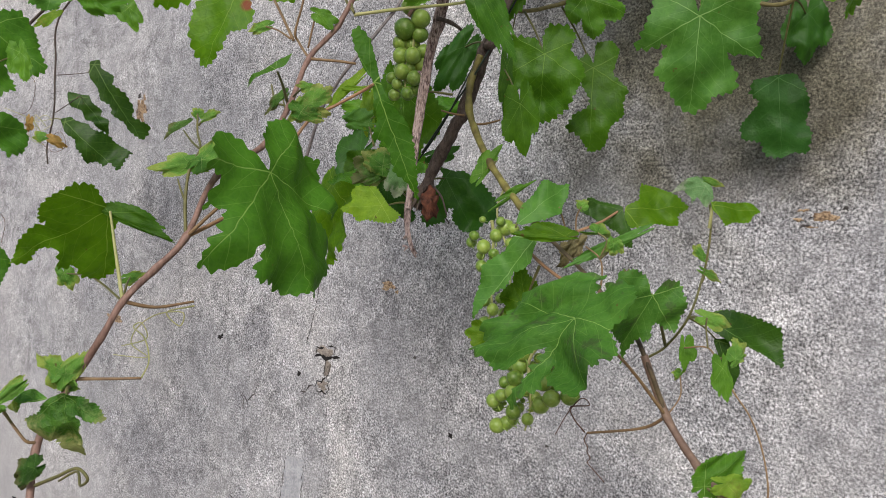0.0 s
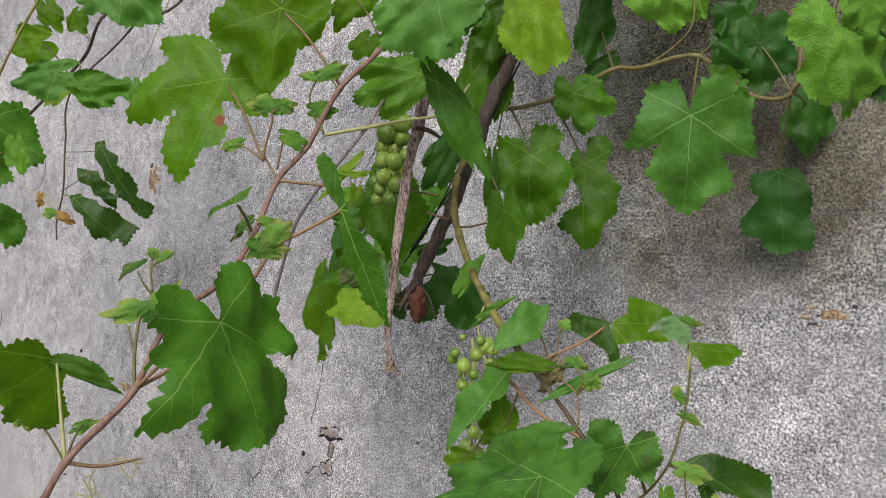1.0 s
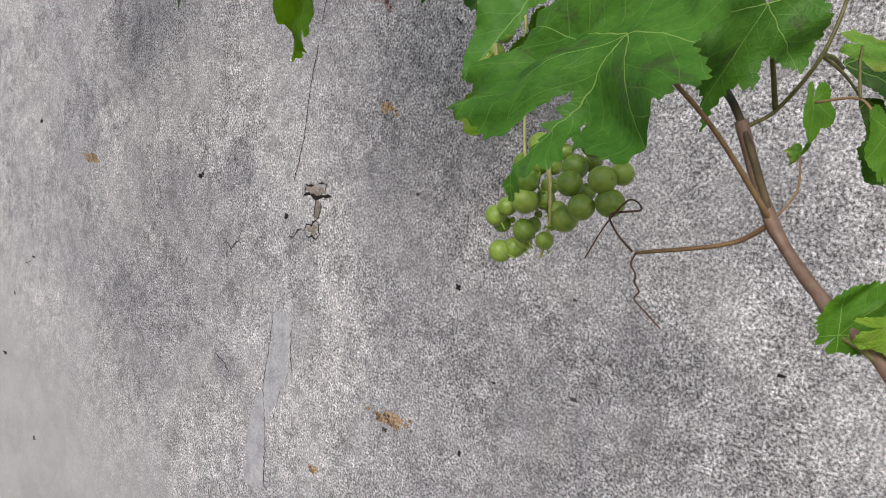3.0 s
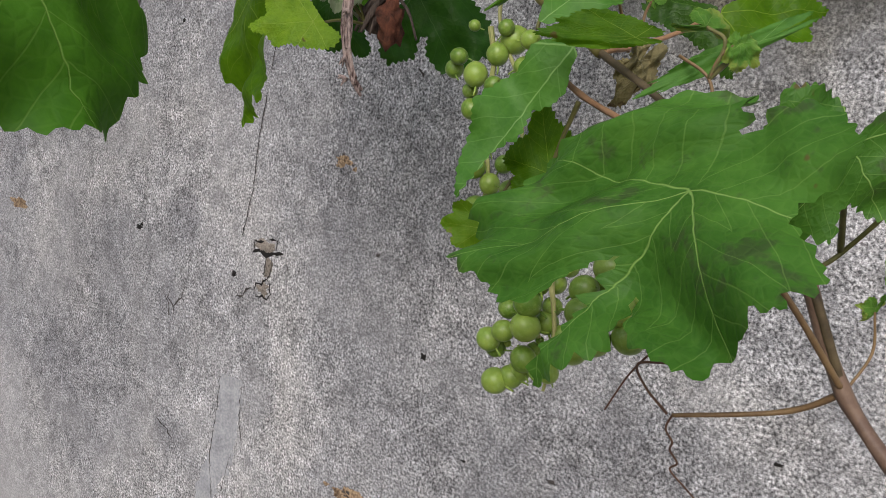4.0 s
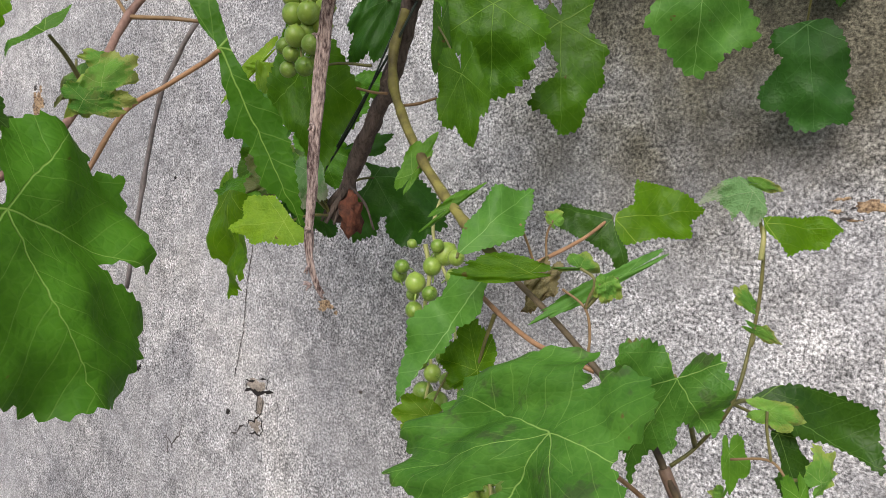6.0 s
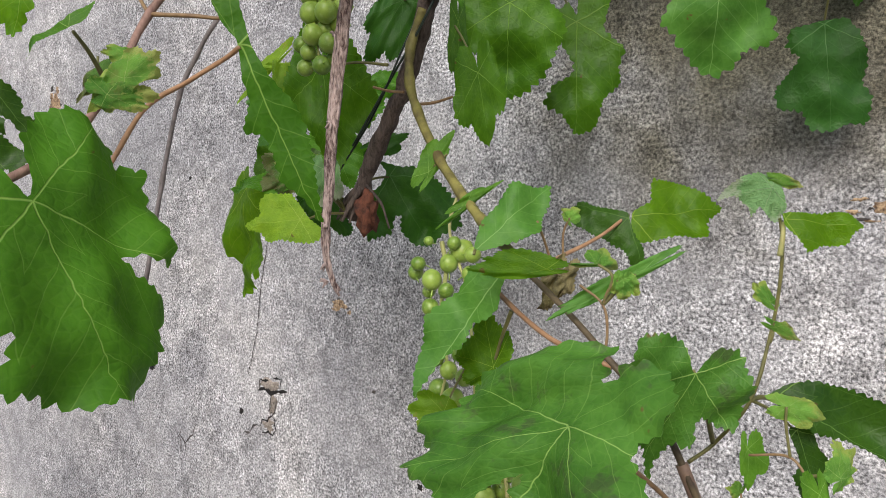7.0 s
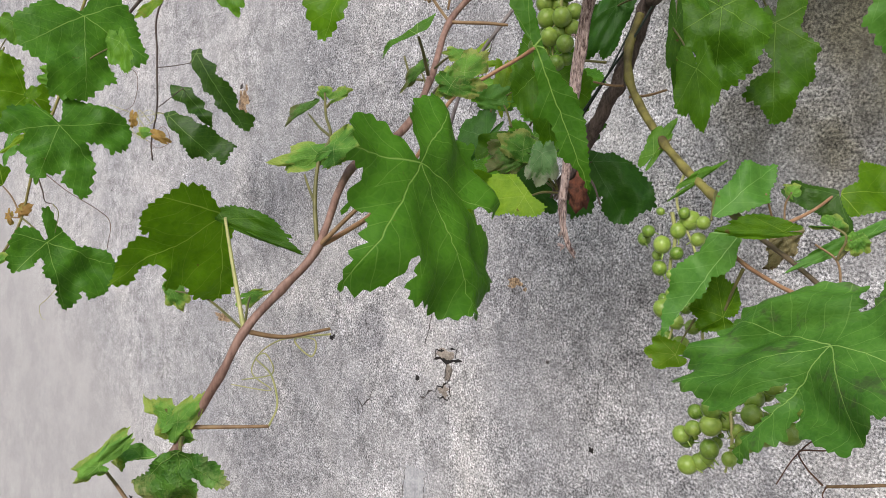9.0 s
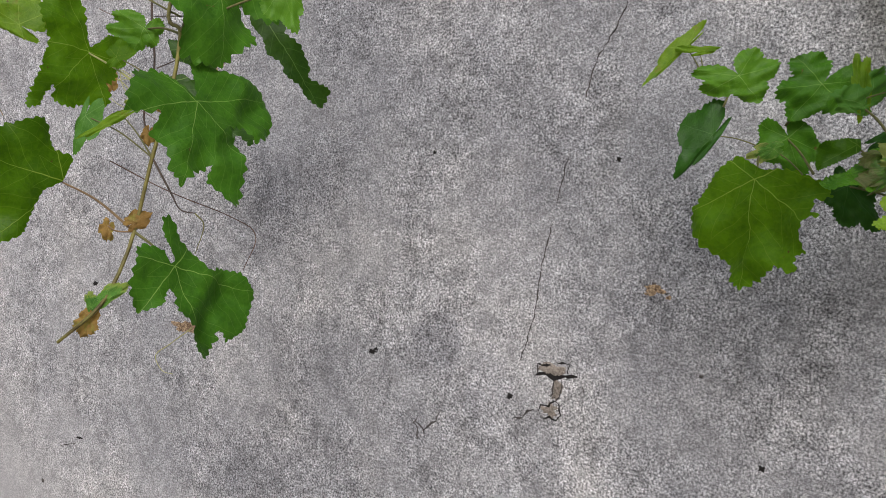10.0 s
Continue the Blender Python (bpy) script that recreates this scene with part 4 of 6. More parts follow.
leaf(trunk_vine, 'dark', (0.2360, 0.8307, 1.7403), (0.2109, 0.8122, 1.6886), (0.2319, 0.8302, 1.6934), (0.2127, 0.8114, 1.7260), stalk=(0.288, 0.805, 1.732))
leaf(trunk_vine, 'yellow', (0.1871, 0.7658, 1.5540), (0.1480, 0.7396, 1.5495), (0.1777, 0.7469, 1.5193), (0.1609, 0.7609, 1.5846), wild=0.06, stalk=(0.187, 0.820, 1.561), lobes=[(152, 0.5), (-176, 0.16), (-90, 0.27), (-72, 0.54), (-42, 0.82), (-27, 0.86), (-12, 0.72), (-1, 1.0), (6, 0.93), (13, 0.72), (30, 0.68), (46, 0.46), (83, 0.4), (113, 0.49), (138, 0.51)])
leaf(trunk_vine, 'blister', (0.1562, 0.7870, 1.6019), (0.1099, 0.7509, 1.5827), (0.1544, 0.7674, 1.5526), (0.1157, 0.7737, 1.6337), stalk=(0.183, 0.820, 1.573), lobes=[(-1, 1.0), (-6, 0.83), (-5, 0.62), (-18, 0.39), (-56, 0.3), (-92, 0.22), (162, 0.04), (83, 0.23), (57, 0.38), (37, 0.53), (19, 0.66), (10, 0.8), (7, 0.92)], wild=0.14)
leaf(trunk_vine, 'yellow2', (0.1329, 0.7893, 1.6559), (0.1262, 0.7847, 1.6951), (0.1381, 0.7936, 1.6905), (0.1248, 0.7834, 1.6656), small=True, stalk=(0.185, 0.789, 1.666))
leaf(trunk_vine, 'pale', (0.1344, 0.7893, 1.6509), (0.1120, 0.7671, 1.6580), (0.1186, 0.7734, 1.6442), (0.1471, 0.8026, 1.6859), stalk=(0.156, 0.779, 1.623))
leaf(trunk_vine, 'crumpD', (0.1704, 0.7893, 1.5983), (0.1427, 0.7613, 1.5800), (0.1577, 0.7762, 1.5754), (0.1447, 0.7638, 1.6077), stalk=(0.187, 0.820, 1.561))
leaf(trunk_vine, 'crumpB', (0.1717, 0.7790, 1.5999), (0.1537, 0.7613, 1.6151), (0.1584, 0.7656, 1.5963), (0.1727, 0.7804, 1.6218), small=True, stalk=(0.187, 0.820, 1.561))
leaf(trunk_vine, 'crumpT', (0.1878, 0.7893, 1.5976), (0.1873, 0.7882, 1.5650), (0.1773, 0.7783, 1.5752), (0.2002, 0.8013, 1.5767), small=True, stalk=(0.187, 0.820, 1.561))
leaf(trunk_vine, 'top2', (0.0154, 0.9188, 1.7020), (0.0399, 0.9294, 1.6748), (-0.0159, 0.9024, 1.6822), (0.0536, 0.9382, 1.7160), basal=0.7, stalk=(0.001, 0.919, 1.669))
leaf(trunk_vine, 'top', (0.0968, 0.9157, 1.6903), (0.0707, 0.9009, 1.6514), (0.0542, 0.8944, 1.6823), (0.1217, 0.9266, 1.6655), basal=0.95, stalk=(0.064, 0.919, 1.648))
leaf(trunk_vine, 'top', (0.0676, 0.9239, 1.6364), (0.0836, 0.9296, 1.5927), (0.0421, 0.9105, 1.6173), (0.1030, 0.9407, 1.6234), basal=0.6, stalk=(0.095, 0.893, 1.597))
leaf(trunk_vine, 'back', (0.0462, 0.8243, 1.5866), (0.0352, 0.8226, 1.4802), (0.1140, 0.7965, 1.5310), (-0.0317, 0.8506, 1.5452), stalk=(0.040, 0.924, 1.627), lobes=[(-159, 0.15), (-134, 0.31), (-99, 0.38), (-69, 0.54), (-59, 0.65), (-49, 0.75), (-30, 0.79), (-12, 0.83), (-6, 0.96), (0, 1.0), (15, 0.85), (23, 0.79), (32, 0.92), (38, 0.76), (43, 0.8), (47, 0.66), (61, 0.58), (66, 0.66), (75, 0.52), (84, 0.69), (94, 0.57), (111, 0.33), (148, 0.11)])
leaf(trunk_vine, 'dark', (-0.0083, 0.9239, 1.6394), (-0.0423, 0.9048, 1.5883), (-0.0162, 0.9188, 1.6143), (-0.0405, 0.9087, 1.6501), small=True, stalk=(0.040, 0.924, 1.627))
leaf(trunk_vine, 'yellow2', (-0.0440, 0.9343, 1.7396), (-0.0864, 0.9111, 1.6914), (-0.0676, 0.9212, 1.7081), (-0.0637, 0.9245, 1.7367), small=True, stalk=(-0.022, 0.924, 1.701))
leaf(trunk_vine, 'yellow2', (-0.0284, 0.9343, 1.7327), (-0.0064, 0.9455, 1.7401), (-0.0171, 0.9398, 1.7314), (-0.0457, 0.9262, 1.7393), small=True, stalk=(-0.022, 0.924, 1.701))
leaf(trunk_vine, 'back_shaded', (0.1316, 0.8051, 1.6184), (0.1016, 0.7850, 1.5967), (0.1329, 0.8017, 1.5824), (0.1029, 0.7902, 1.6347), stalk=(0.187, 0.820, 1.561), lobes=[(-4, 0.97), (-33, 0.78), (-58, 0.28), (-154, 0.16), (97, 0.17), (13, 0.58), (5, 1.0)])
leaf(trunk_vine, 'dark', (0.1265, 0.8411, 1.5837), (0.1240, 0.8380, 1.5467), (0.1083, 0.8316, 1.5722), (0.1573, 0.8542, 1.5432), stalk=(0.187, 0.820, 1.561))
leaf(trunk_vine, 'crumpB', (0.0577, 0.8825, 1.6209), (0.0350, 0.8711, 1.6140), (0.0458, 0.8759, 1.6060), (0.0446, 0.8763, 1.6259), small=True, stalk=(0.085, 0.893, 1.596))

fruit_vine = vine("grapevine", (0.281, 0.802, 1.719), "grapevine shoot carrying green unripe grapes and lobed leaves")
cane("cane", fruit_vine, 'cane_green', 0.0036, 0.003, [(0.281, 0.802, 1.719), (0.273, 0.798, 1.689), (0.279, 0.791, 1.661), (0.298, 0.779, 1.634), (0.334, 0.758, 1.598), (0.364, 0.743, 1.573), (0.395, 0.727, 1.552), (0.437, 0.712, 1.523)])
cane("cane", fruit_vine, 'cane_dusk', 0.0018, 0.0018, [(0.426, 0.717, 1.530), (0.437, 0.712, 1.523), (0.475, 0.696, 1.501), (0.505, 0.686, 1.479), (0.527, 0.686, 1.459), (0.546, 0.673, 1.440), (0.562, 0.683, 1.397)])
cane("cane", fruit_vine, 'cane_fruit', 0.0029, 0.0027, [(0.546, 0.673, 1.440), (0.562, 0.683, 1.397), (0.592, 0.675, 1.366), (0.620, 0.664, 1.347), (0.655, 0.650, 1.308), (0.673, 0.639, 1.287)])
cane("side_twig", fruit_vine, 'stem_green', 0.0010, 0.0008, [(0.544, 0.686, 1.438), (0.553, 0.696, 1.447), (0.570, 0.692, 1.470), (0.576, 0.698, 1.499), (0.580, 0.696, 1.521), (0.582, 0.692, 1.542), (0.580, 0.689, 1.559)])
cane("side_twig", fruit_vine, 'stem_red', 0.0007, 0.0006, [(0.620, 0.664, 1.347), (0.629, 0.670, 1.349), (0.640, 0.670, 1.358), (0.634, 0.675, 1.385), (0.624, 0.675, 1.408), (0.612, 0.675, 1.423), (0.601, 0.675, 1.440), (0.592, 0.675, 1.451), (0.575, 0.675, 1.449)])
cane("side_twig", fruit_vine, 'stem_green', 0.0007, 0.0006, [(0.592, 0.675, 1.451), (0.590, 0.675, 1.464), (0.590, 0.675, 1.472)])
cane("side_twig", fruit_vine, 'stem_red', 0.0006, 0.0005, [(0.562, 0.683, 1.397), (0.568, 0.691, 1.412), (0.567, 0.691, 1.427)])
cane("tendril", fruit_vine, 'stem_red', 0.0014, 0.0009, [(0.562, 0.683, 1.397), (0.546, 0.686, 1.386), (0.526, 0.681, 1.380), (0.503, 0.675, 1.375)])
cane("tendril", fruit_vine, 'tendril_dark', 0.0005, 0.0004, [(0.503, 0.675, 1.375), (0.501, 0.675, 1.369), (0.505, 0.673, 1.365), (0.503, 0.677, 1.360), (0.508, 0.673, 1.357), (0.504, 0.677, 1.352), (0.512, 0.675, 1.347), (0.520, 0.675, 1.341)])
cane("tendril", fruit_vine, 'tendril_dark', 0.0006, 0.0004, [(0.501, 0.675, 1.375), (0.490, 0.677, 1.383), (0.484, 0.681, 1.391), (0.500, 0.681, 1.395), (0.492, 0.683, 1.399), (0.479, 0.686, 1.385), (0.469, 0.686, 1.366)])
cane("side_twig", fruit_vine, 'stem_red', 0.0008, 0.0007, [(0.499, 0.686, 1.481), (0.501, 0.686, 1.495), (0.498, 0.686, 1.509), (0.485, 0.686, 1.518)])
cane("side_twig", fruit_vine, 'stem_red', 0.0009, 0.0007, [(0.498, 0.686, 1.509), (0.502, 0.686, 1.518), (0.507, 0.686, 1.522)])
cane("side_twig", fruit_vine, 'stem_green', 0.0009, 0.0007, [(0.498, 0.686, 1.509), (0.503, 0.686, 1.523), (0.495, 0.686, 1.529)])
cane("side_twig", fruit_vine, 'stem_orange', 0.0014, 0.0012, [(0.437, 0.712, 1.523), (0.439, 0.722, 1.526), (0.438, 0.738, 1.529), (0.446, 0.779, 1.543), (0.453, 0.810, 1.559)])
cane("side_twig", fruit_vine, 'stem_red', 0.0009, 0.0007, [(0.438, 0.738, 1.527), (0.437, 0.732, 1.539), (0.437, 0.722, 1.552)])
cane("side_twig", fruit_vine, 'stem_red', 0.0008, 0.0007, [(0.440, 0.748, 1.532), (0.440, 0.748, 1.546), (0.444, 0.748, 1.555)])
cane("fruit_stalk", fruit_vine, 'stem_pale', 0.0012, 0.0010, [(0.366, 0.743, 1.576), (0.361, 0.738, 1.552), (0.369, 0.732, 1.534), (0.384, 0.727, 1.510), (0.393, 0.722, 1.476), (0.403, 0.717, 1.416), (0.416, 0.717, 1.383)])
cane("fruit_stalk", fruit_vine, 'stem_orange', 0.0016, 0.0015, [(0.419, 0.706, 1.512), (0.436, 0.701, 1.502), (0.469, 0.686, 1.489), (0.504, 0.686, 1.478)])
leaf(fruit_vine, 'mid', (0.5281, 0.5996, 1.4664), (0.4930, 0.5822, 1.4199), (0.4434, 0.5983, 1.4342), (0.5529, 0.5592, 1.4251), cup=-0.06, stalk=(0.562, 0.683, 1.397), stalk_mat='stem_red', lobes=[(151, 0.05), (167, 0.27), (175, 0.47), (167, 0.71), (162, 0.89), (154, 0.97), (144, 0.99), (130, 0.93), (114, 1.02), (103, 0.94), (89, 0.92), (74, 0.85), (59, 0.87), (39, 0.79), (27, 0.84), (16, 0.79), (15, 0.58), (9, 0.39), (2, 0.71), (1, 1.02), (1, 1.3), (-7, 1.09), (-14, 0.88), (-16, 0.71), (-2, 0.5), (-24, 0.78), (-36, 0.79), (-48, 0.85), (-53, 0.74), (-66, 0.75), (-74, 0.69), (-83, 0.8), (-88, 0.72), (-95, 0.76), (-102, 0.67), (-116, 0.45), (-127, 0.45), (-135, 0.63), (-145, 0.76), (-168, 0.73), (-179, 0.57), (174, 0.38), (167, 0.09)])
leaf(fruit_vine, 'mid', (0.5585, 0.6522, 1.4851), (0.5355, 0.6494, 1.4357), (0.5741, 0.6618, 1.4567), (0.5336, 0.6334, 1.4754), stalk=(0.552, 0.696, 1.447), lobes=[(-92, 0.03), (-121, 0.29), (-105, 0.59), (-91, 0.83), (-79, 0.79), (-64, 0.82), (-46, 0.82), (-26, 0.8), (-2, 0.81), (7, 1.07), (7, 0.86), (14, 0.65), (30, 0.71), (34, 0.48), (41, 0.47), (51, 0.65), (60, 0.82), (72, 0.69), (89, 0.64), (101, 0.52), (128, 0.42), (161, 0.27), (164, 0.13), (135, 0.02)])
leaf(fruit_vine, 'dark2', (0.5740, 0.7125, 1.4685), (0.6299, 0.7314, 1.4435), (0.6085, 0.7456, 1.4959), (0.5905, 0.6966, 1.4183), stalk=(0.570, 0.692, 1.470), lobes=[(160, 0.04), (71, 0.15), (52, 0.32), (34, 0.6), (23, 0.9), (-3, 1.02), (-1, 0.83), (-2, 0.59), (-16, 0.37), (-30, 0.18)])
leaf(fruit_vine, 'dark2', (0.5831, 0.7207, 1.4532), (0.5954, 0.7239, 1.4175), (0.6104, 0.7368, 1.4456), (0.5670, 0.7075, 1.4281), small=True, stalk=(0.570, 0.692, 1.470), lobes=[(-127, 0.12), (-12, 0.4), (-25, 0.58), (-8, 0.95), (1, 1.01), (20, 0.75), (31, 0.56), (33, 0.34), (89, 0.2)])
leaf(fruit_vine, 'top2', (0.3302, 0.7531, 1.5869), (0.3442, 0.7640, 1.6168), (0.3399, 0.7605, 1.5976), (0.3289, 0.7523, 1.6063), small=True, stalk=(0.342, 0.758, 1.599))
leaf(fruit_vine, 'top2', (0.3784, 0.7324, 1.5629), (0.3976, 0.7469, 1.5795), (0.3729, 0.7281, 1.5538), (0.3811, 0.7345, 1.5720), small=True, stalk=(0.387, 0.732, 1.561))
leaf(fruit_vine, 'pale', (0.4135, 0.6919, 1.5329), (0.4430, 0.7266, 1.5763), (0.3936, 0.6982, 1.5828), (0.4602, 0.7172, 1.5225), stalk=(0.398, 0.727, 1.554), lobes=[(46, 0.04), (33, 0.33), (21, 0.52), (19, 0.77), (8, 0.85), (0, 1.0), (-9, 0.86), (-14, 0.73), (-28, 0.64), (-29, 0.34), (-35, 0.08)])
leaf(fruit_vine, 'back', (0.4652, 0.6858, 1.5255), (0.4313, 0.6603, 1.5243), (0.4475, 0.6724, 1.5197), (0.4484, 0.6732, 1.5355), sin1=0.9, basal=0.4, stalk=(0.446, 0.727, 1.526))
leaf(fruit_vine, 'pale', (0.4338, 0.6902, 1.5227), (0.3983, 0.6591, 1.4507), (0.4643, 0.7010, 1.4561), (0.3710, 0.6511, 1.5236), stalk=(0.419, 0.706, 1.511), lobes=[(-156, 0.02), (-101, 0.07), (-60, 0.21), (-32, 0.3), (-30, 0.41), (-26, 0.57), (-14, 0.68), (-8, 0.83), (0, 1.0), (0, 0.84), (0, 0.68), (7, 0.53), (5, 0.38), (18, 0.32), (30, 0.23), (33, 0.11), (69, 0.05)])
leaf(fruit_vine, 'back', (0.4158, 0.7116, 1.4655), (0.3977, 0.6980, 1.4717), (0.4033, 0.7021, 1.4552), (0.4104, 0.7079, 1.4986), basal=0.6, stalk=(0.431, 0.706, 1.500))
leaf(fruit_vine, 'yellow2', (0.3836, 0.7065, 1.4350), (0.3658, 0.6931, 1.4363), (0.3729, 0.6983, 1.4244), (0.3723, 0.6982, 1.4484), small=True, stalk=(0.392, 0.717, 1.462))
leaf(fruit_vine, 'top2', (0.5999, 0.6650, 1.3577), (0.6202, 0.6872, 1.3835), (0.6183, 0.6817, 1.3597), (0.5994, 0.6676, 1.3757), sin1=0.85, basal=0.3, stalk=(0.620, 0.664, 1.347))
leaf(fruit_vine, 'crumpY', (0.6165, 0.6599, 1.3647), (0.6323, 0.6740, 1.3658), (0.6229, 0.6639, 1.3541), (0.6217, 0.6654, 1.3705), small=True, stalk=(0.620, 0.664, 1.347))
leaf(fruit_vine, 'back', (0.4556, 0.8109, 1.5583), (0.5051, 0.8454, 1.5678), (0.4649, 0.8341, 1.6045), (0.4914, 0.8192, 1.5207), stalk=(0.453, 0.810, 1.559), lobes=[(80, 0.06), (31, 0.27), (55, 0.5), (26, 0.7), (10, 0.87), (0, 1.0), (-8, 0.82), (-23, 0.83), (-36, 0.47), (-91, 0.3), (-107, 0.16)])
leaf(fruit_vine, 'dark2', (0.4552, 0.8051, 1.5571), (0.4691, 0.8012, 1.5237), (0.4821, 0.8187, 1.5486), (0.4410, 0.7879, 1.5352), stalk=(0.453, 0.810, 1.559), lobes=[(164, 0.12), (-130, 0.55), (-123, 0.89), (-110, 1.11), (-96, 0.92), (-69, 0.62), (-25, 0.57), (-11, 0.91), (2, 1.01), (11, 0.61), (4, 0.22)])
leaf(fruit_vine, 'crumpT', (0.5791, 0.6844, 1.5659), (0.5602, 0.6714, 1.5613), (0.5752, 0.6774, 1.5474), (0.5657, 0.6796, 1.5802), lobes=[(-132, 0.19), (-69, 0.35), (-36, 0.59), (-16, 0.78), (1, 1.01), (1, 0.68), (27, 0.56), (44, 0.68), (44, 0.42), (69, 0.56), (87, 0.68), (111, 0.47), (148, 0.24)])
leaf(fruit_vine, 'back', (0.5845, 0.6873, 1.5521), (0.6141, 0.7050, 1.5501), (0.5952, 0.7026, 1.5751), (0.6008, 0.6881, 1.5272), stalk=(0.581, 0.692, 1.536), stalk_mat='stem_pale', lobes=[(121, 0.1), (17, 0.45), (13, 0.79), (2, 1.01), (-7, 0.84), (-17, 0.82), (-34, 0.54), (-55, 0.5), (-58, 0.31), (-103, 0.08)])
leaf(fruit_vine, 'crumpB', (0.5818, 0.6858, 1.5691), (0.5914, 0.6929, 1.5669), (0.5868, 0.6895, 1.5655), (0.5847, 0.6880, 1.5722), small=True, stalk=(0.580, 0.689, 1.559))
leaf(fruit_vine, 'crumpA', (0.5764, 0.6961, 1.5149), (0.5701, 0.6915, 1.5232), (0.5709, 0.6919, 1.5173), (0.5742, 0.6945, 1.5238), small=True)
leaf(fruit_vine, 'crumpB', (0.5786, 0.6982, 1.5034), (0.5890, 0.7059, 1.4972), (0.5818, 0.7005, 1.4983), (0.5837, 0.7020, 1.5048), small=True, stalk=(0.576, 0.698, 1.496))
leaf(fruit_vine, 'crumpBr', (0.4500, 0.7272, 1.5214), (0.4414, 0.7204, 1.5000), (0.4555, 0.7312, 1.5101), (0.4423, 0.7213, 1.5179), stalk=(0.440, 0.738, 1.526))
leaf(fruit_vine, 'crumpA', (0.5088, 0.6858, 1.5222), (0.5090, 0.6858, 1.5111), (0.5163, 0.6913, 1.5154), (0.5045, 0.6824, 1.5165))
leaf(fruit_vine, 'crumpA', (0.4947, 0.6858, 1.5292), (0.5050, 0.6935, 1.5275), (0.4880, 0.6806, 1.5271), (0.4980, 0.6883, 1.5373), small=True)
leaf(fruit_vine, 'crumpA', (0.4440, 0.7479, 1.5536), (0.4400, 0.7450, 1.5613), (0.4407, 0.7454, 1.5555), (0.4482, 0.7511, 1.5615), small=True)
leaf(fruit_vine, 'pale', (0.5104, 0.7065, 1.5266), (0.4708, 0.6763, 1.4990), (0.4918, 0.6923, 1.5096), (0.4871, 0.6888, 1.5167), sin1=0.9, stalk=(0.498, 0.686, 1.509))
leaf(fruit_vine, 'crumpA', (0.5900, 0.6754, 1.4720), (0.6051, 0.6881, 1.4680), (0.5975, 0.6806, 1.4630), (0.5967, 0.6820, 1.4763), small=True)
leaf(fruit_vine, 'crumpA', (0.6116, 0.6754, 1.4458), (0.6183, 0.6829, 1.4560), (0.6176, 0.6808, 1.4464), (0.6106, 0.6769, 1.4606), small=True, stalk=(0.598, 0.675, 1.444))
leaf(fruit_vine, 'top2', (0.6051, 0.6702, 1.4390), (0.6103, 0.6711, 1.4159), (0.6007, 0.6644, 1.4271), (0.6117, 0.6743, 1.4283), sin1=0.95, small=True)
leaf(fruit_vine, 'top2', (0.5728, 0.6806, 1.4501), (0.5743, 0.6789, 1.4319), (0.5707, 0.6774, 1.4417), (0.5804, 0.6861, 1.4428), small=True)
leaf(fruit_vine, 'crumpA', (0.5672, 0.6909, 1.4286), (0.5658, 0.6887, 1.4225), (0.5628, 0.6869, 1.4282), (0.5703, 0.6940, 1.4304), small=True)
bunch_fruit = grape_bunch(fruit_vine)
grapes(bunch_fruit, [(0.412, 0.709, 1.401, 0.0069), (0.394, 0.721, 1.394, 0.0055), (0.412, 0.709, 1.389, 0.0076), (0.387, 0.715, 1.377, 0.0064), (0.398, 0.711, 1.384, 0.0058), (0.388, 0.721, 1.372, 0.0056), (0.409, 0.715, 1.371, 0.0070), (0.410, 0.723, 1.374, 0.0047), (0.393, 0.715, 1.356, 0.0067), (0.400, 0.719, 1.359, 0.0063), (0.404, 0.721, 1.363, 0.0059), (0.424, 0.715, 1.367, 0.0053), (0.442, 0.707, 1.402, 0.0073), (0.451, 0.707, 1.390, 0.0076), (0.435, 0.717, 1.381, 0.0075), (0.424, 0.725, 1.385, 0.0054), (0.415, 0.725, 1.390, 0.0062), (0.437, 0.719, 1.411, 0.0075), (0.454, 0.709, 1.425, 0.0079), (0.461, 0.709, 1.406, 0.0079), (0.467, 0.719, 1.410, 0.0068), (0.466, 0.711, 1.394, 0.0079), (0.464, 0.715, 1.437, 0.0082), (0.448, 0.723, 1.437, 0.0066), (0.442, 0.725, 1.397, 0.0056), (0.416, 0.727, 1.398, 0.0054), (0.409, 0.721, 1.411, 0.0077), (0.416, 0.729, 1.410, 0.0054), (0.397, 0.725, 1.410, 0.0063), (0.412, 0.719, 1.422, 0.0069), (0.423, 0.729, 1.419, 0.0050), (0.442, 0.729, 1.414, 0.0053), (0.414, 0.721, 1.381, 0.0023), (0.424, 0.721, 1.375, 0.0023), (0.394, 0.723, 1.375, 0.0020)])
bunch_fruit = grape_bunch(fruit_vine)
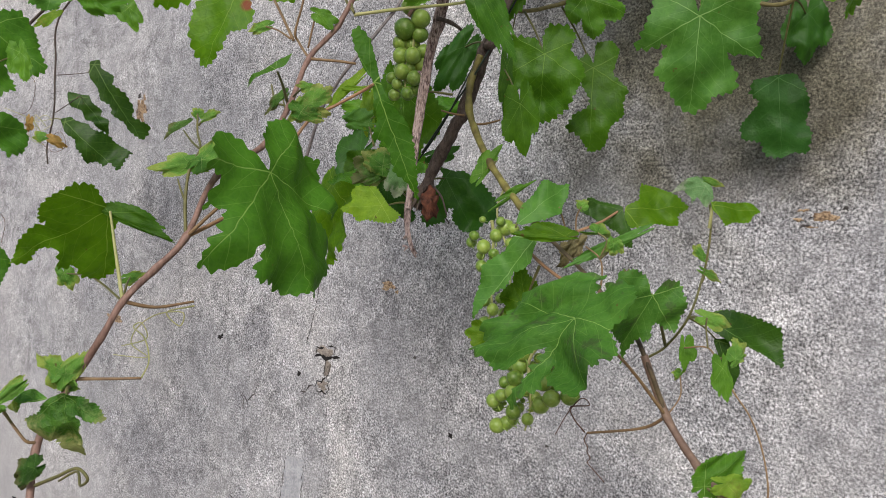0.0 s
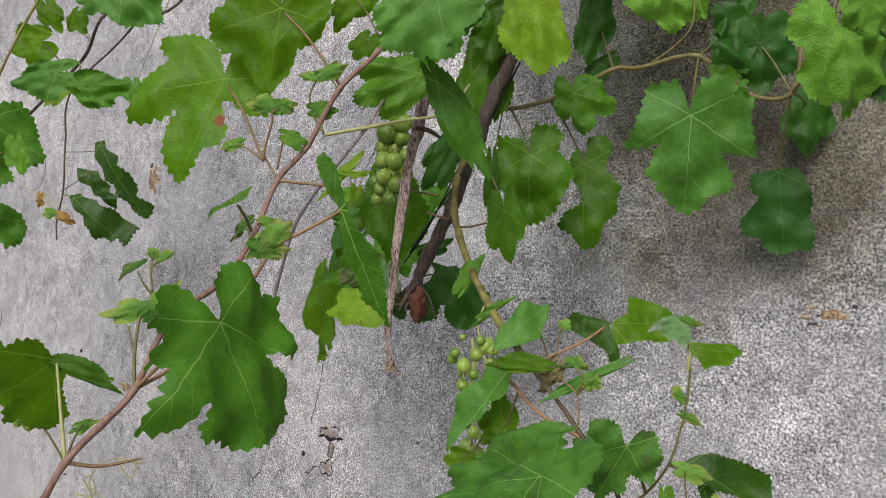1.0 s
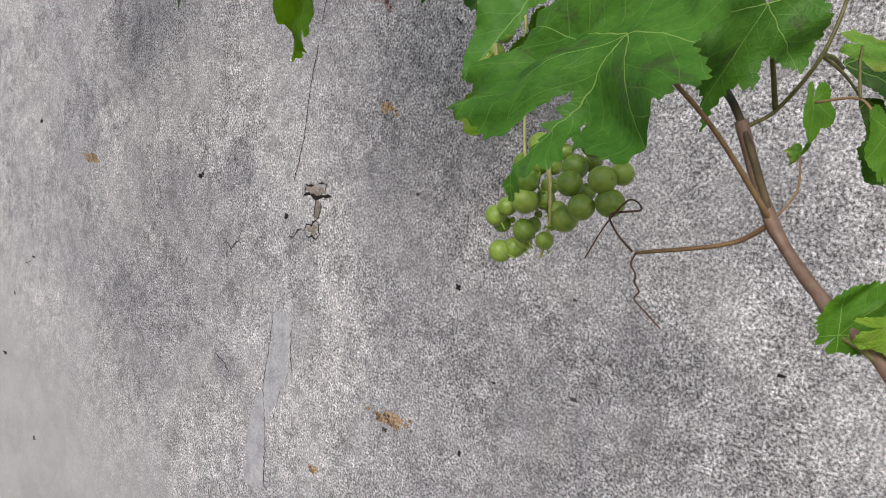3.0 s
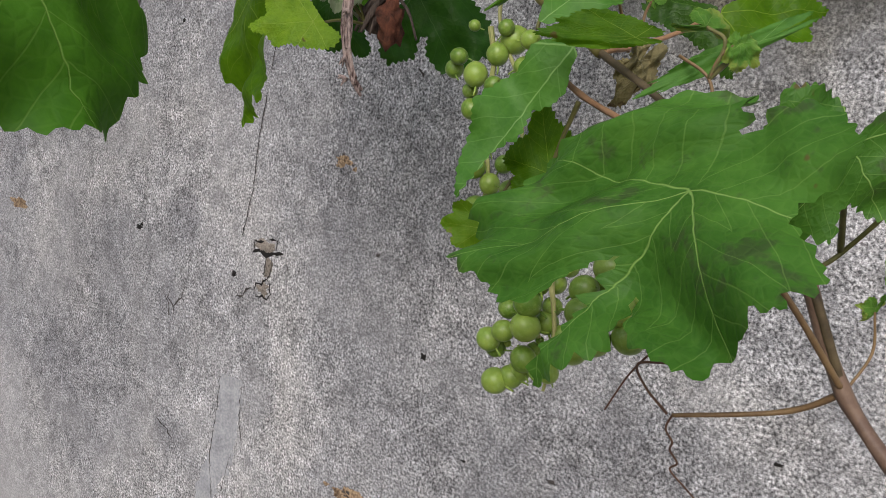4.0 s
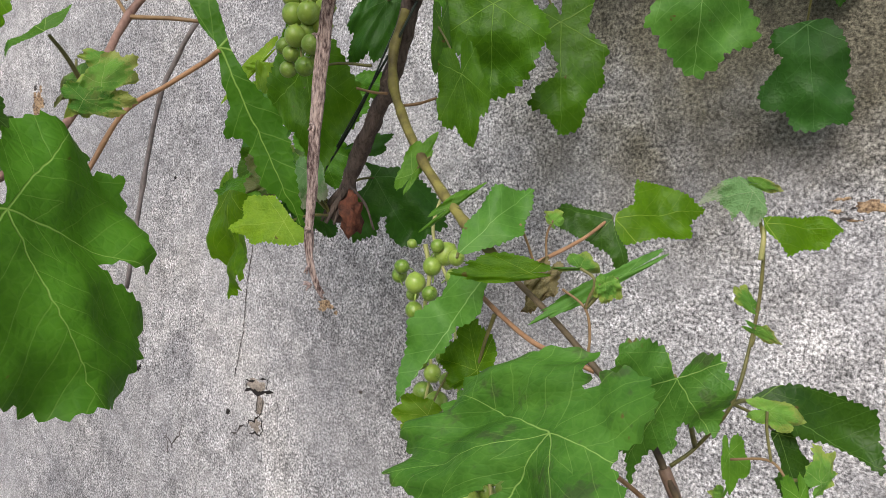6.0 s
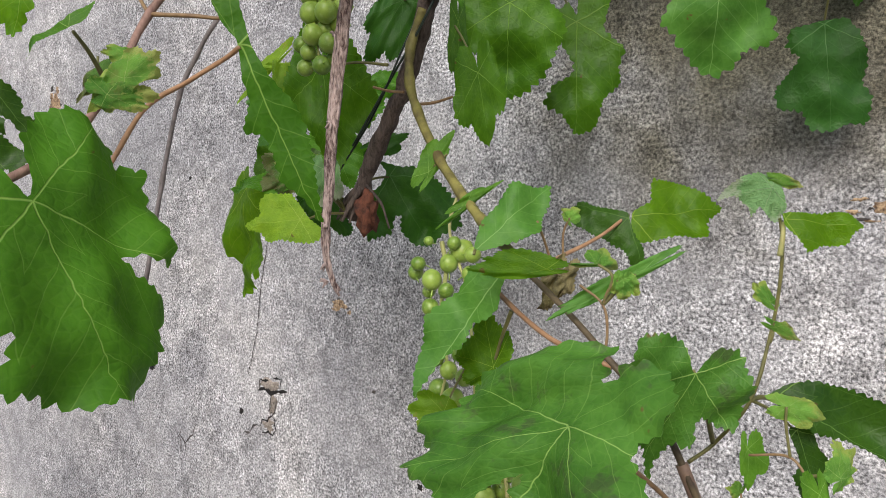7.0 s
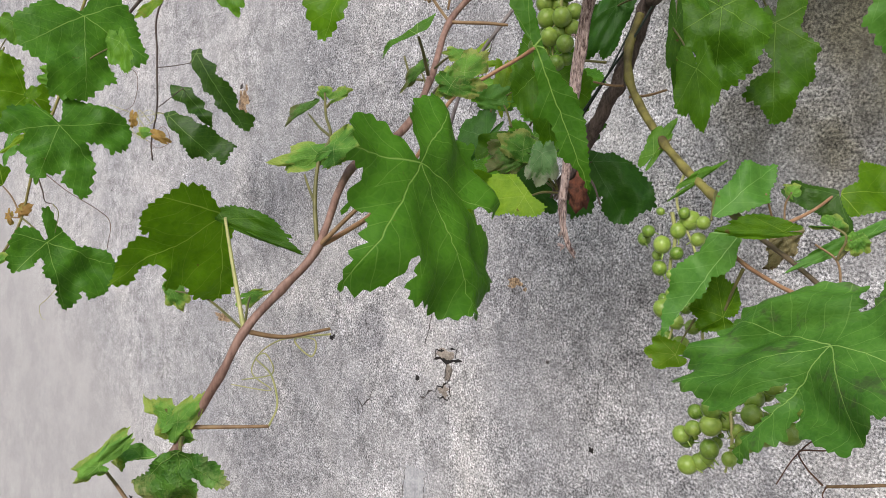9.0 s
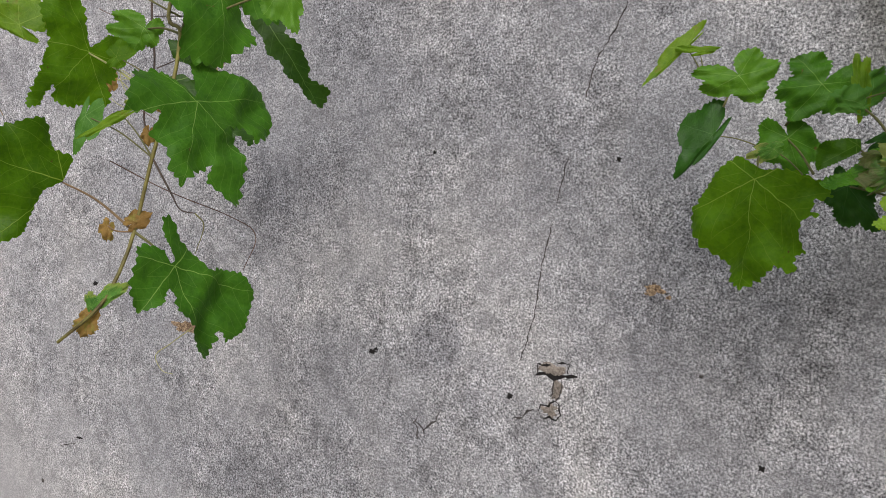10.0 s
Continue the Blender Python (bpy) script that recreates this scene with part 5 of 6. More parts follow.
grapes(bunch_fruit, [(0.358, 0.720, 1.539, 0.0030), (0.345, 0.726, 1.524, 0.0048), (0.338, 0.732, 1.518, 0.0053), (0.359, 0.723, 1.514, 0.0064), (0.352, 0.729, 1.506, 0.0043), (0.373, 0.720, 1.508, 0.0050), (0.370, 0.726, 1.525, 0.0059), (0.376, 0.732, 1.533, 0.0072), (0.376, 0.723, 1.538, 0.0042), (0.385, 0.729, 1.519, 0.0054), (0.393, 0.720, 1.531, 0.0049), (0.356, 0.726, 1.496, 0.0056), (0.364, 0.732, 1.477, 0.0047), (0.376, 0.723, 1.485, 0.0046), (0.359, 0.729, 1.473, 0.0039), (0.364, 0.720, 1.466, 0.0068), (0.372, 0.726, 1.457, 0.0059), (0.360, 0.732, 1.443, 0.0069), (0.378, 0.723, 1.440, 0.0075), (0.378, 0.729, 1.468, 0.0051), (0.389, 0.720, 1.455, 0.0054), (0.366, 0.726, 1.492, 0.0038)])

mid_vine = vine("grapevine", (0.390, 1.120, 2.650), "leafy grapevine shoot with a small green grape cluster")
cane("cane", mid_vine, 'cane_red', 0.0022, 0.002, [(0.242, 0.727, 1.745), (0.270, 0.738, 1.798), (0.290, 0.748, 1.848), (0.370, 0.800, 1.950), (0.390, 0.950, 2.400), (0.390, 1.120, 2.650)])
cane("petiole", mid_vine, 'stem_orange', 0.0015, 0.0013, [(0.317, 0.435, 1.503), (0.322, 0.453, 1.514), (0.314, 0.479, 1.527), (0.283, 0.536, 1.563), (0.294, 0.556, 1.604), (0.314, 0.570, 1.620), (0.333, 0.578, 1.631), (0.344, 0.579, 1.636)])
cane("petiole_twig", mid_vine, 'stem_pale', 0.0016, 0.0012, [(0.299, 0.595, 1.702), (0.320, 0.624, 1.712), (0.326, 0.665, 1.726), (0.353, 0.686, 1.734), (0.351, 0.717, 1.766)])
leaf(mid_vine, 'top', (0.3442, 0.5789, 1.6368), (0.3699, 0.6142, 1.5423), (0.4105, 0.6377, 1.6245), (0.3013, 0.5522, 1.5629), wild=0.02, lobes=[(-172, 0.03), (-162, 0.12), (-170, 0.29), (-175, 0.42), (175, 0.45), (165, 0.34), (155, 0.17), (68, 0.05), (20, 0.21), (20, 0.4), (13, 0.56), (6, 0.74), (0, 1.0), (-1, 0.86), (-3, 0.78), (-8, 0.71), (-8, 0.56), (-10, 0.45), (-24, 0.43), (-15, 0.27), (-21, 0.17), (-31, 0.05)])
leaf(mid_vine, 'top2', (0.3392, 0.6650, 1.7655), (0.2953, 0.6285, 1.7376), (0.3194, 0.6504, 1.7249), (0.3004, 0.6307, 1.7722), basal=0.5, stalk=(0.280, 0.738, 1.813))
leaf(mid_vine, 'pale', (0.4074, 0.6029, 1.8044), (0.3774, 0.5796, 1.7594), (0.4161, 0.6137, 1.7553), (0.3721, 0.5732, 1.7888), sin1=0.85, basal=0.7, stalk=(0.290, 0.748, 1.848))
leaf(mid_vine, 'pale', (0.4154, 0.6133, 1.8040), (0.4376, 0.6335, 1.7908), (0.4127, 0.6134, 1.7652), (0.4315, 0.6266, 1.8138), sin1=0.85, basal=0.7, stalk=(0.290, 0.748, 1.848))
leaf(mid_vine, 'top', (0.3765, 0.6443, 1.7487), (0.4116, 0.6800, 1.6720), (0.3869, 0.6569, 1.6957), (0.4022, 0.6684, 1.7232), sin1=0.9, basal=0.35, stalk=(0.280, 0.738, 1.813))
leaf(mid_vine, 'back', (0.2796, 0.6547, 1.8019), (0.2702, 0.6477, 1.7833), (0.2856, 0.6609, 1.7871), (0.2662, 0.6434, 1.7957), small=True, stalk=(0.284, 0.686, 1.815))
leaf(mid_vine, 'crumpB', (0.3197, 0.6650, 1.7959), (0.3289, 0.6717, 1.8165), (0.3272, 0.6714, 1.7990), (0.3195, 0.6637, 1.8133), small=True, stalk=(0.273, 0.738, 1.809))
bunch_mid = grape_bunch(mid_vine)
grapes(bunch_mid, [(0.233, 0.733, 1.735, 0.0109), (0.248, 0.739, 1.745, 0.0102), (0.224, 0.737, 1.722, 0.0081), (0.230, 0.733, 1.707, 0.0086), (0.248, 0.731, 1.705, 0.0084), (0.222, 0.741, 1.696, 0.0064), (0.241, 0.737, 1.694, 0.0068), (0.237, 0.729, 1.689, 0.0079), (0.216, 0.737, 1.686, 0.0064), (0.254, 0.729, 1.681, 0.0078), (0.228, 0.733, 1.678, 0.0063), (0.243, 0.733, 1.667, 0.0073), (0.221, 0.737, 1.668, 0.0063), (0.249, 0.739, 1.671, 0.0062), (0.234, 0.745, 1.721, 0.0081), (0.250, 0.743, 1.698, 0.0074), (0.245, 0.743, 1.730, 0.0086), (0.235, 0.737, 1.759, 0.0097), (0.249, 0.747, 1.713, 0.0074)])

right_vine = vine("grapevine", (0.380, 1.120, 2.650), "grapevine branch with light and shaded leaves against the wall")
cane("cane", right_vine, 'cane_brown', 0.0026, 0.0022, [(0.550, 0.996, 1.853), (0.541, 0.996, 1.799), (0.495, 0.996, 1.804), (0.450, 0.976, 1.845), (0.383, 0.971, 1.840), (0.354, 0.965, 1.841), (0.328, 0.893, 1.796), (0.295, 0.841, 1.776), (0.287, 0.820, 1.798), (0.370, 0.880, 2.020), (0.380, 1.000, 2.400), (0.380, 1.120, 2.650)])
cane("side_twig", right_vine, 'cane_brown', 0.0015, 0.0012, [(0.397, 0.971, 1.843), (0.426, 0.971, 1.859), (0.446, 0.965, 1.876), (0.448, 0.965, 1.915)])
cane("side_twig", right_vine, 'cane_brown', 0.0015, 0.0012, [(0.541, 0.996, 1.799), (0.576, 0.965, 1.824), (0.560, 0.965, 1.848), (0.548, 0.965, 1.873)])
leaf(right_vine, 'pale', (0.4752, 0.9092, 1.7650), (0.4671, 0.9221, 1.6679), (0.5348, 0.9487, 1.7199), (0.4083, 0.8815, 1.7216), stalk=(0.450, 0.976, 1.845), lobes=[(-154, 0.04), (-161, 0.23), (-158, 0.39), (-124, 0.54), (-99, 0.49), (-77, 0.57), (-61, 0.73), (-52, 0.55), (-47, 0.41), (-37, 0.61), (-35, 0.74), (-26, 0.73), (-21, 0.79), (-8, 0.92), (0, 1.0), (10, 0.94), (15, 0.83), (30, 0.87), (38, 0.72), (41, 0.47), (54, 0.64), (59, 0.79), (69, 0.66), (91, 0.56), (107, 0.62), (122, 0.43), (122, 0.65), (151, 0.47), (169, 0.36), (178, 0.17)])
leaf(right_vine, 'backlit2', (0.3415, 0.8322, 1.7215), (0.3400, 0.8313, 1.6506), (0.3854, 0.8580, 1.6879), (0.2963, 0.8056, 1.6904), stalk=(0.307, 0.841, 1.773), lobes=[(-145, 0.05), (-149, 0.28), (-117, 0.57), (-73, 0.53), (-58, 0.68), (-33, 0.67), (-26, 0.59), (-23, 0.7), (-9, 0.81), (0, 1.0), (13, 0.96), (29, 0.86), (46, 0.72), (68, 0.67), (81, 0.57), (104, 0.38), (125, 0.54), (145, 0.57), (179, 0.43), (-168, 0.25)])
leaf(right_vine, 'back_shaded', (0.3501, 0.9216, 1.7263), (0.3567, 0.9144, 1.6326), (0.4123, 0.9532, 1.6850), (0.2940, 0.8833, 1.6821), stalk=(0.321, 0.893, 1.792), lobes=[(174, 0.05), (176, 0.31), (148, 0.4), (127, 0.39), (74, 0.24), (59, 0.5), (42, 0.55), (36, 0.67), (19, 0.73), (11, 0.94), (0, 1.0), (-9, 0.84), (-22, 0.8), (-20, 0.61), (-4, 0.47), (-4, 0.37), (-66, 0.21), (-121, 0.19), (-159, 0.2)])
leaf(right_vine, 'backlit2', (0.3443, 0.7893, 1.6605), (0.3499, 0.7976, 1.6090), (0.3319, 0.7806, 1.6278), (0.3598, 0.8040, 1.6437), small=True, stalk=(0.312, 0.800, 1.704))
leaf(right_vine, 'back_shaded', (0.3174, 0.7997, 1.7032), (0.3173, 0.8033, 1.6466), (0.3113, 0.7963, 1.6744), (0.3229, 0.8063, 1.6754), small=True, stalk=(0.296, 0.841, 1.774))
leaf(right_vine, 'dusk_shaded', (0.5175, 1.0375, 1.7262), (0.5266, 1.0416, 1.6388), (0.5799, 1.0652, 1.6936), (0.4634, 1.0135, 1.6791), stalk=(0.541, 0.996, 1.799), lobes=[(-137, 0.05), (-89, 0.31), (-64, 0.39), (-39, 0.37), (-41, 0.74), (-32, 0.86), (-17, 0.81), (-11, 0.97), (0, 1.0), (9, 0.95), (18, 1.02), (28, 0.79), (28, 0.65), (44, 0.53), (72, 0.31), (103, 0.21), (132, 0.06)])
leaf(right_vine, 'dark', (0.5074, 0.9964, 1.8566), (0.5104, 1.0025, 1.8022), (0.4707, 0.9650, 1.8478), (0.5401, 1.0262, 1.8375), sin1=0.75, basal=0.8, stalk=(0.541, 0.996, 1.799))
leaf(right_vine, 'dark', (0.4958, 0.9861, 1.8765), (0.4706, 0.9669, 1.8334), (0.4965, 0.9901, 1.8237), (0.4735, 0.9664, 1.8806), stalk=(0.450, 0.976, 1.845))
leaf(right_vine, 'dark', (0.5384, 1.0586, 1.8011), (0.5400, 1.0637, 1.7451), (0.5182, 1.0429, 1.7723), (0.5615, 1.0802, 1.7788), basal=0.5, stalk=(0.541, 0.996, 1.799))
leaf(right_vine, 'crumpL', (0.6179, 0.8929, 1.8187), (0.6316, 0.9093, 1.7499), (0.5955, 0.8763, 1.7735), (0.6492, 0.9219, 1.7923), sin1=0.85, basal=0.8, wild=0.09, stalk=(0.576, 0.965, 1.824))
leaf(right_vine, 'dark', (0.6304, 0.9239, 1.8153), (0.6385, 0.9342, 1.7667), (0.6197, 0.9169, 1.7800), (0.6532, 0.9459, 1.7827), stalk=(0.576, 0.965, 1.824))
leaf(right_vine, 'crumpL', (0.4312, 0.9447, 1.9273), (0.4365, 0.9528, 1.8722), (0.3965, 0.9166, 1.8917), (0.4656, 0.9769, 1.8924), sin1=0.85, basal=0.6, wild=0.08, stalk=(0.448, 0.965, 1.915))
leaf(right_vine, 'crumpL', (0.6389, 0.8929, 1.8490), (0.6394, 0.8958, 1.8102), (0.6230, 0.8804, 1.8288), (0.6553, 0.9087, 1.8266), stalk=(0.576, 0.965, 1.824))
leaf(right_vine, 'yellow', (0.3805, 0.7686, 1.8493), (0.3853, 0.7770, 1.7855), (0.3571, 0.7505, 1.8133), (0.4077, 0.7951, 1.8068), sin1=0.85, basal=0.6, wild=0.08, stalk=(0.287, 0.820, 1.798))
leaf(right_vine, 'backlit2', (0.3051, 0.7997, 1.8230), (0.2997, 0.8004, 1.7391), (0.2808, 0.7813, 1.7808), (0.3231, 0.8185, 1.7755), sin1=0.85, basal=0.6, stalk=(0.287, 0.820, 1.798))
leaf(right_vine, 'dark', (0.3366, 0.9447, 1.9082), (0.3336, 0.9462, 1.8440), (0.3202, 0.9329, 1.8685), (0.3553, 0.9628, 1.8809), sin1=0.9, stalk=(0.354, 0.965, 1.841))
leaf(right_vine, 'top2', (0.3494, 0.8929, 1.7979), (0.3591, 0.9042, 1.7546), (0.3360, 0.8826, 1.7757), (0.3847, 0.9245, 1.7856), sin1=0.6, stalk=(0.328, 0.893, 1.796))
leaf(right_vine, 'dark', (0.3401, 0.9757, 1.8538), (0.3158, 0.9563, 1.8270), (0.3331, 0.9713, 1.8271), (0.3229, 0.9610, 1.8491), small=True, stalk=(0.354, 0.965, 1.841))
leaf(right_vine, 'back_shaded', (0.4961, 0.9343, 1.7989), (0.5194, 0.9555, 1.7868), (0.5006, 0.9401, 1.7714), (0.5043, 0.9403, 1.8163), small=True, stalk=(0.450, 0.976, 1.845))
leaf(right_vine, 'back_shaded', (0.3352, 0.7893, 1.8584), (0.3061, 0.7659, 1.8282), (0.3233, 0.7822, 1.8073), (0.3141, 0.7706, 1.8623), stalk=(0.287, 0.820, 1.798))
# unseen leaves higher up, added to shade the wall and foliage below
leaf(right_vine, 'top', (0.4440, 0.9280, 2.2700), (0.4710, 0.8730, 2.1950), (0.3680, 0.9080, 2.2400), (0.5200, 0.9080, 2.2350), stalk=(0.388, 0.902, 2.310))
leaf(right_vine, 'back_shaded', (0.3620, 0.9690, 2.2210), (0.3810, 0.9250, 2.1610), (0.3030, 0.9530, 2.1970), (0.4210, 0.9530, 2.1930), stalk=(0.379, 0.915, 2.261))
leaf(right_vine, 'dark', (0.4030, 0.8950, 2.0040), (0.3880, 0.8480, 1.9410), (0.3390, 0.8780, 1.9790), (0.4660, 0.8780, 1.9750), stalk=(0.388, 0.946, 2.044))
leaf(right_vine, 'top2', (0.2030, 0.9390, 2.0470), (0.2090, 0.8960, 1.9880), (0.1430, 0.9240, 2.0230), (0.2630, 0.9240, 2.0190), stalk=(0.370, 0.952, 2.087))
leaf(right_vine, 'top', (0.2290, 0.8230, 2.3340), (0.2480, 0.7760, 2.2700), (0.1650, 0.8060, 2.3080), (0.2930, 0.8060, 2.3040), stalk=(0.389, 0.932, 2.374))
leaf(right_vine, 'back_shaded', (0.4720, 0.8210, 2.3200), (0.4850, 0.7610, 2.2380), (0.3910, 0.7990, 2.2870), (0.5540, 0.7990, 2.2820), stalk=(0.388, 0.918, 2.360))
leaf(right_vine, 'dark', (0.3080, 0.8130, 2.0500), (0.2850, 0.7660, 1.9850), (0.2440, 0.7960, 2.0240), (0.3720, 0.7960, 2.0200), stalk=(0.382, 0.900, 2.090))
leaf(right_vine, 'top2', (0.4730, 0.8480, 2.1050), (0.4900, 0.7970, 2.0370), (0.4040, 0.8290, 2.0780), (0.5410, 0.8290, 2.0730), stalk=(0.376, 0.929, 2.145))
leaf(right_vine, 'top', (0.4860, 0.7910, 2.3320), (0.4570, 0.7360, 2.2560), (0.4100, 0.7710, 2.3010), (0.5620, 0.7710, 2.2960), stalk=(0.387, 0.901, 2.372))
leaf(right_vine, 'back_shaded', (0.5300, 0.8530, 2.1970), (0.5070, 0.8110, 2.1390), (0.4720, 0.8380, 2.1740), (0.5870, 0.8380, 2.1700), stalk=(0.374, 0.957, 2.237))
leaf(right_vine, 'dark', (0.2220, 0.9310, 2.3160), (0.2450, 0.8830, 2.2510), (0.1570, 0.9140, 2.2900), (0.2870, 0.9140, 2.2860), stalk=(0.377, 0.931, 2.356))
leaf(right_vine, 'top2', (0.5230, 0.8020, 2.2540), (0.5420, 0.7440, 2.1760), (0.4440, 0.7810, 2.2230), (0.6020, 0.7810, 2.2180), stalk=(0.371, 0.957, 2.294))
leaf(right_vine, 'top', (0.1670, 0.8480, 2.2080), (0.1890, 0.8000, 2.1430), (0.1020, 0.8310, 2.1820), (0.2330, 0.8310, 2.1770), stalk=(0.388, 0.933, 2.248))
leaf(right_vine, 'back_shaded', (0.2820, 0.8430, 2.0600), (0.2620, 0.7990, 2.0000), (0.2220, 0.8270, 2.0360), (0.3430, 0.8270, 2.0320), stalk=(0.384, 0.960, 2.100))
leaf(right_vine, 'dark', (0.2040, 0.7900, 2.3350), (0.2060, 0.7410, 2.2690), (0.1370, 0.7720, 2.3090), (0.2710, 0.7720, 2.3040), stalk=(0.375, 0.936, 2.375))
leaf(right_vine, 'top2', (0.5500, 0.8710, 2.1430), (0.5210, 0.8120, 2.0630), (0.4690, 0.8500, 2.1110), (0.6300, 0.8500, 2.1060), stalk=(0.371, 0.930, 2.183))

left_vine = vine("grapevine", (-0.360, 1.120, 2.660), "hanging grapevine shoot with lobed green leaves and dry young tips")
cane("cane", left_vine, 'cane_green', 0.0021, 0.0016, [(-0.360, 1.120, 2.660), (-0.370, 0.900, 2.400), (-0.385, 0.650, 2.000), (-0.458, 0.582, 1.743), (-0.440, 0.572, 1.697), (-0.430, 0.551, 1.636), (-0.434, 0.536, 1.579), (-0.444, 0.527, 1.512), (-0.445, 0.510, 1.472), (-0.451, 0.494, 1.444), (-0.480, 0.479, 1.414)])
cane("side_twig", left_vine, 'bark_dark', 0.0011, 0.0005, [(-0.434, 0.536, 1.579), (-0.416, 0.541, 1.549), (-0.404, 0.541, 1.534), (-0.391, 0.546, 1.531)])
cane("tendril", left_vine, 'stem_green', 0.0007, 0.0004, [(-0.391, 0.546, 1.531), (-0.385, 0.551, 1.520), (-0.394, 0.551, 1.495)])
cane("tendril", left_vine, 'stem_pale', 0.0005, 0.0003, [(-0.404, 0.561, 1.426), (-0.426, 0.556, 1.409), (-0.438, 0.551, 1.398), (-0.430, 0.551, 1.385), (-0.416, 0.551, 1.383)])
cane("side_twig", left_vine, 'stem_green', 0.0010, 0.0007, [(-0.451, 0.582, 1.716), (-0.604, 0.572, 1.786), (-0.645, 0.561, 1.778), (-0.663, 0.530, 1.698), (-0.704, 0.499, 1.650)])
cane("tendril", left_vine, 'stem_red', 0.0006, 0.0004, [(-0.677, 0.528, 1.691), (-0.659, 0.530, 1.655), (-0.632, 0.532, 1.618)])
cane("side_twig", left_vine, 'stem_red', 0.0009, 0.0006, [(-0.444, 0.527, 1.512), (-0.458, 0.520, 1.512), (-0.469, 0.520, 1.516)])
leaf(left_vine, 'top', (-0.3997, 0.5528, 1.6308), (-0.3763, 0.5208, 1.5585), (-0.3696, 0.5922, 1.5802), (-0.4085, 0.4842, 1.6154), stalk=(-0.431, 0.551, 1.646), lobes=[(-159, 0.05), (-130, 0.23), (-120, 0.48), (-96, 0.73), (-72, 0.81), (-60, 0.8), (-50, 0.47), (-37, 0.71), (-21, 0.71), (-10, 0.91), (0, 1.0), (8, 0.82), (24, 0.73), (47, 0.43), (51, 0.48), (20, 0.87), (28, 0.97), (32, 1.21), (40, 1.17), (55, 0.85), (69, 0.61), (77, 0.45), (89, 0.68), (81, 0.85), (94, 1.04), (111, 1.1), (123, 1.04), (137, 0.82), (152, 0.61), (-177, 0.56), (-168, 0.49), (-180, 0.15)])
leaf(left_vine, 'top', (-0.4114, 0.5824, 1.7770), (-0.3830, 0.5809, 1.6712), (-0.3824, 0.6599, 1.7320), (-0.4146, 0.5036, 1.7256), wild=0.05, stalk=(-0.440, 0.572, 1.697), lobes=[(-151, 0.06), (-113, 0.45), (-83, 0.78), (-56, 0.82), (-32, 0.79), (-24, 1.01), (-13, 1.02), (0, 1.0), (11, 0.87), (25, 0.84), (27, 0.61), (28, 0.47), (36, 0.61), (43, 0.79), (56, 0.86), (74, 0.66), (99, 0.6), (130, 0.53), (161, 0.25)])
leaf(left_vine, 'back', (-0.5437, 0.5580, 1.6823), (-0.5533, 0.5122, 1.6237), (-0.5393, 0.5789, 1.6215), (-0.5569, 0.4953, 1.6898), stalk=(-0.431, 0.546, 1.620), stalk_mat='stem_pale', lobes=[(-158, 0.05), (-135, 0.3), (-134, 0.64), (-114, 0.83), (-90, 0.79), (-78, 0.71), (-60, 0.47), (-21, 0.74), (-4, 1.09), (2, 0.95), (-4, 0.62), (10, 0.78), (24, 0.77), (35, 0.69), (60, 0.73), (75, 0.47), (98, 0.54), (134, 0.37), (137, 0.67), (158, 0.6), (174, 0.4)])
leaf(left_vine, 'back', (-0.5446, 0.5338, 1.5546), (-0.5536, 0.4595, 1.4905), (-0.5333, 0.5447, 1.4713), (-0.5641, 0.4552, 1.5794), stalk=(-0.444, 0.527, 1.512), stalk_mat='stem_red', lobes=[(-130, 0.01), (-152, 0.27), (-115, 0.32), (-115, 0.58), (-108, 0.65), (-84, 0.74), (-63, 0.83), (-48, 0.79), (-44, 0.97), (-24, 1.07), (0, 1.01), (12, 0.65), (-4, 0.33), (-16, 0.21)])
leaf(left_vine, 'pale', (-0.5142, 0.5304, 1.6166), (-0.5237, 0.5239, 1.5793), (-0.5230, 0.5256, 1.6057), (-0.5014, 0.5359, 1.6015), small=True, stalk=(-0.434, 0.536, 1.579))
leaf(left_vine, 'yellow2', (-0.4669, 0.5304, 1.6161), (-0.5046, 0.5108, 1.5937), (-0.4910, 0.5176, 1.5970), (-0.4783, 0.5248, 1.6156), small=True, stalk=(-0.434, 0.536, 1.579))
leaf(left_vine, 'top', (-0.4163, 0.5499, 1.4818), (-0.3826, 0.5643, 1.3990), (-0.3925, 0.6203, 1.4586), (-0.4094, 0.4926, 1.4295), stalk=(-0.444, 0.527, 1.512), lobes=[(-135, 0.05), (-162, 0.19), (-150, 0.34), (-135, 0.43), (-103, 0.48), (-77, 0.57), (-60, 0.62), (-41, 0.43), (-37, 0.23), (-22, 0.26), (-21, 0.49), (-4, 0.64), (-5, 0.84), (0, 1.0), (15, 0.9), (23, 0.8), (21, 0.97), (35, 1.06), (57, 1.01), (69, 0.82), (74, 0.54), (68, 0.41), (103, 0.31), (144, 0.33), (161, 0.51), (174, 0.53), (177, 0.34), (156, 0.06)])
leaf(left_vine, 'top2', (-0.4969, 0.5822, 1.7078), (-0.5055, 0.5769, 1.6854), (-0.5315, 0.5652, 1.7061), (-0.4861, 0.5867, 1.6919), basal=0.8, stalk=(-0.440, 0.572, 1.697))
leaf(left_vine, 'back', (-0.4935, 0.5460, 1.6735), (-0.4772, 0.5542, 1.6786), (-0.4881, 0.5481, 1.6632), (-0.4897, 0.5486, 1.6896), small=True, stalk=(-0.430, 0.551, 1.636))
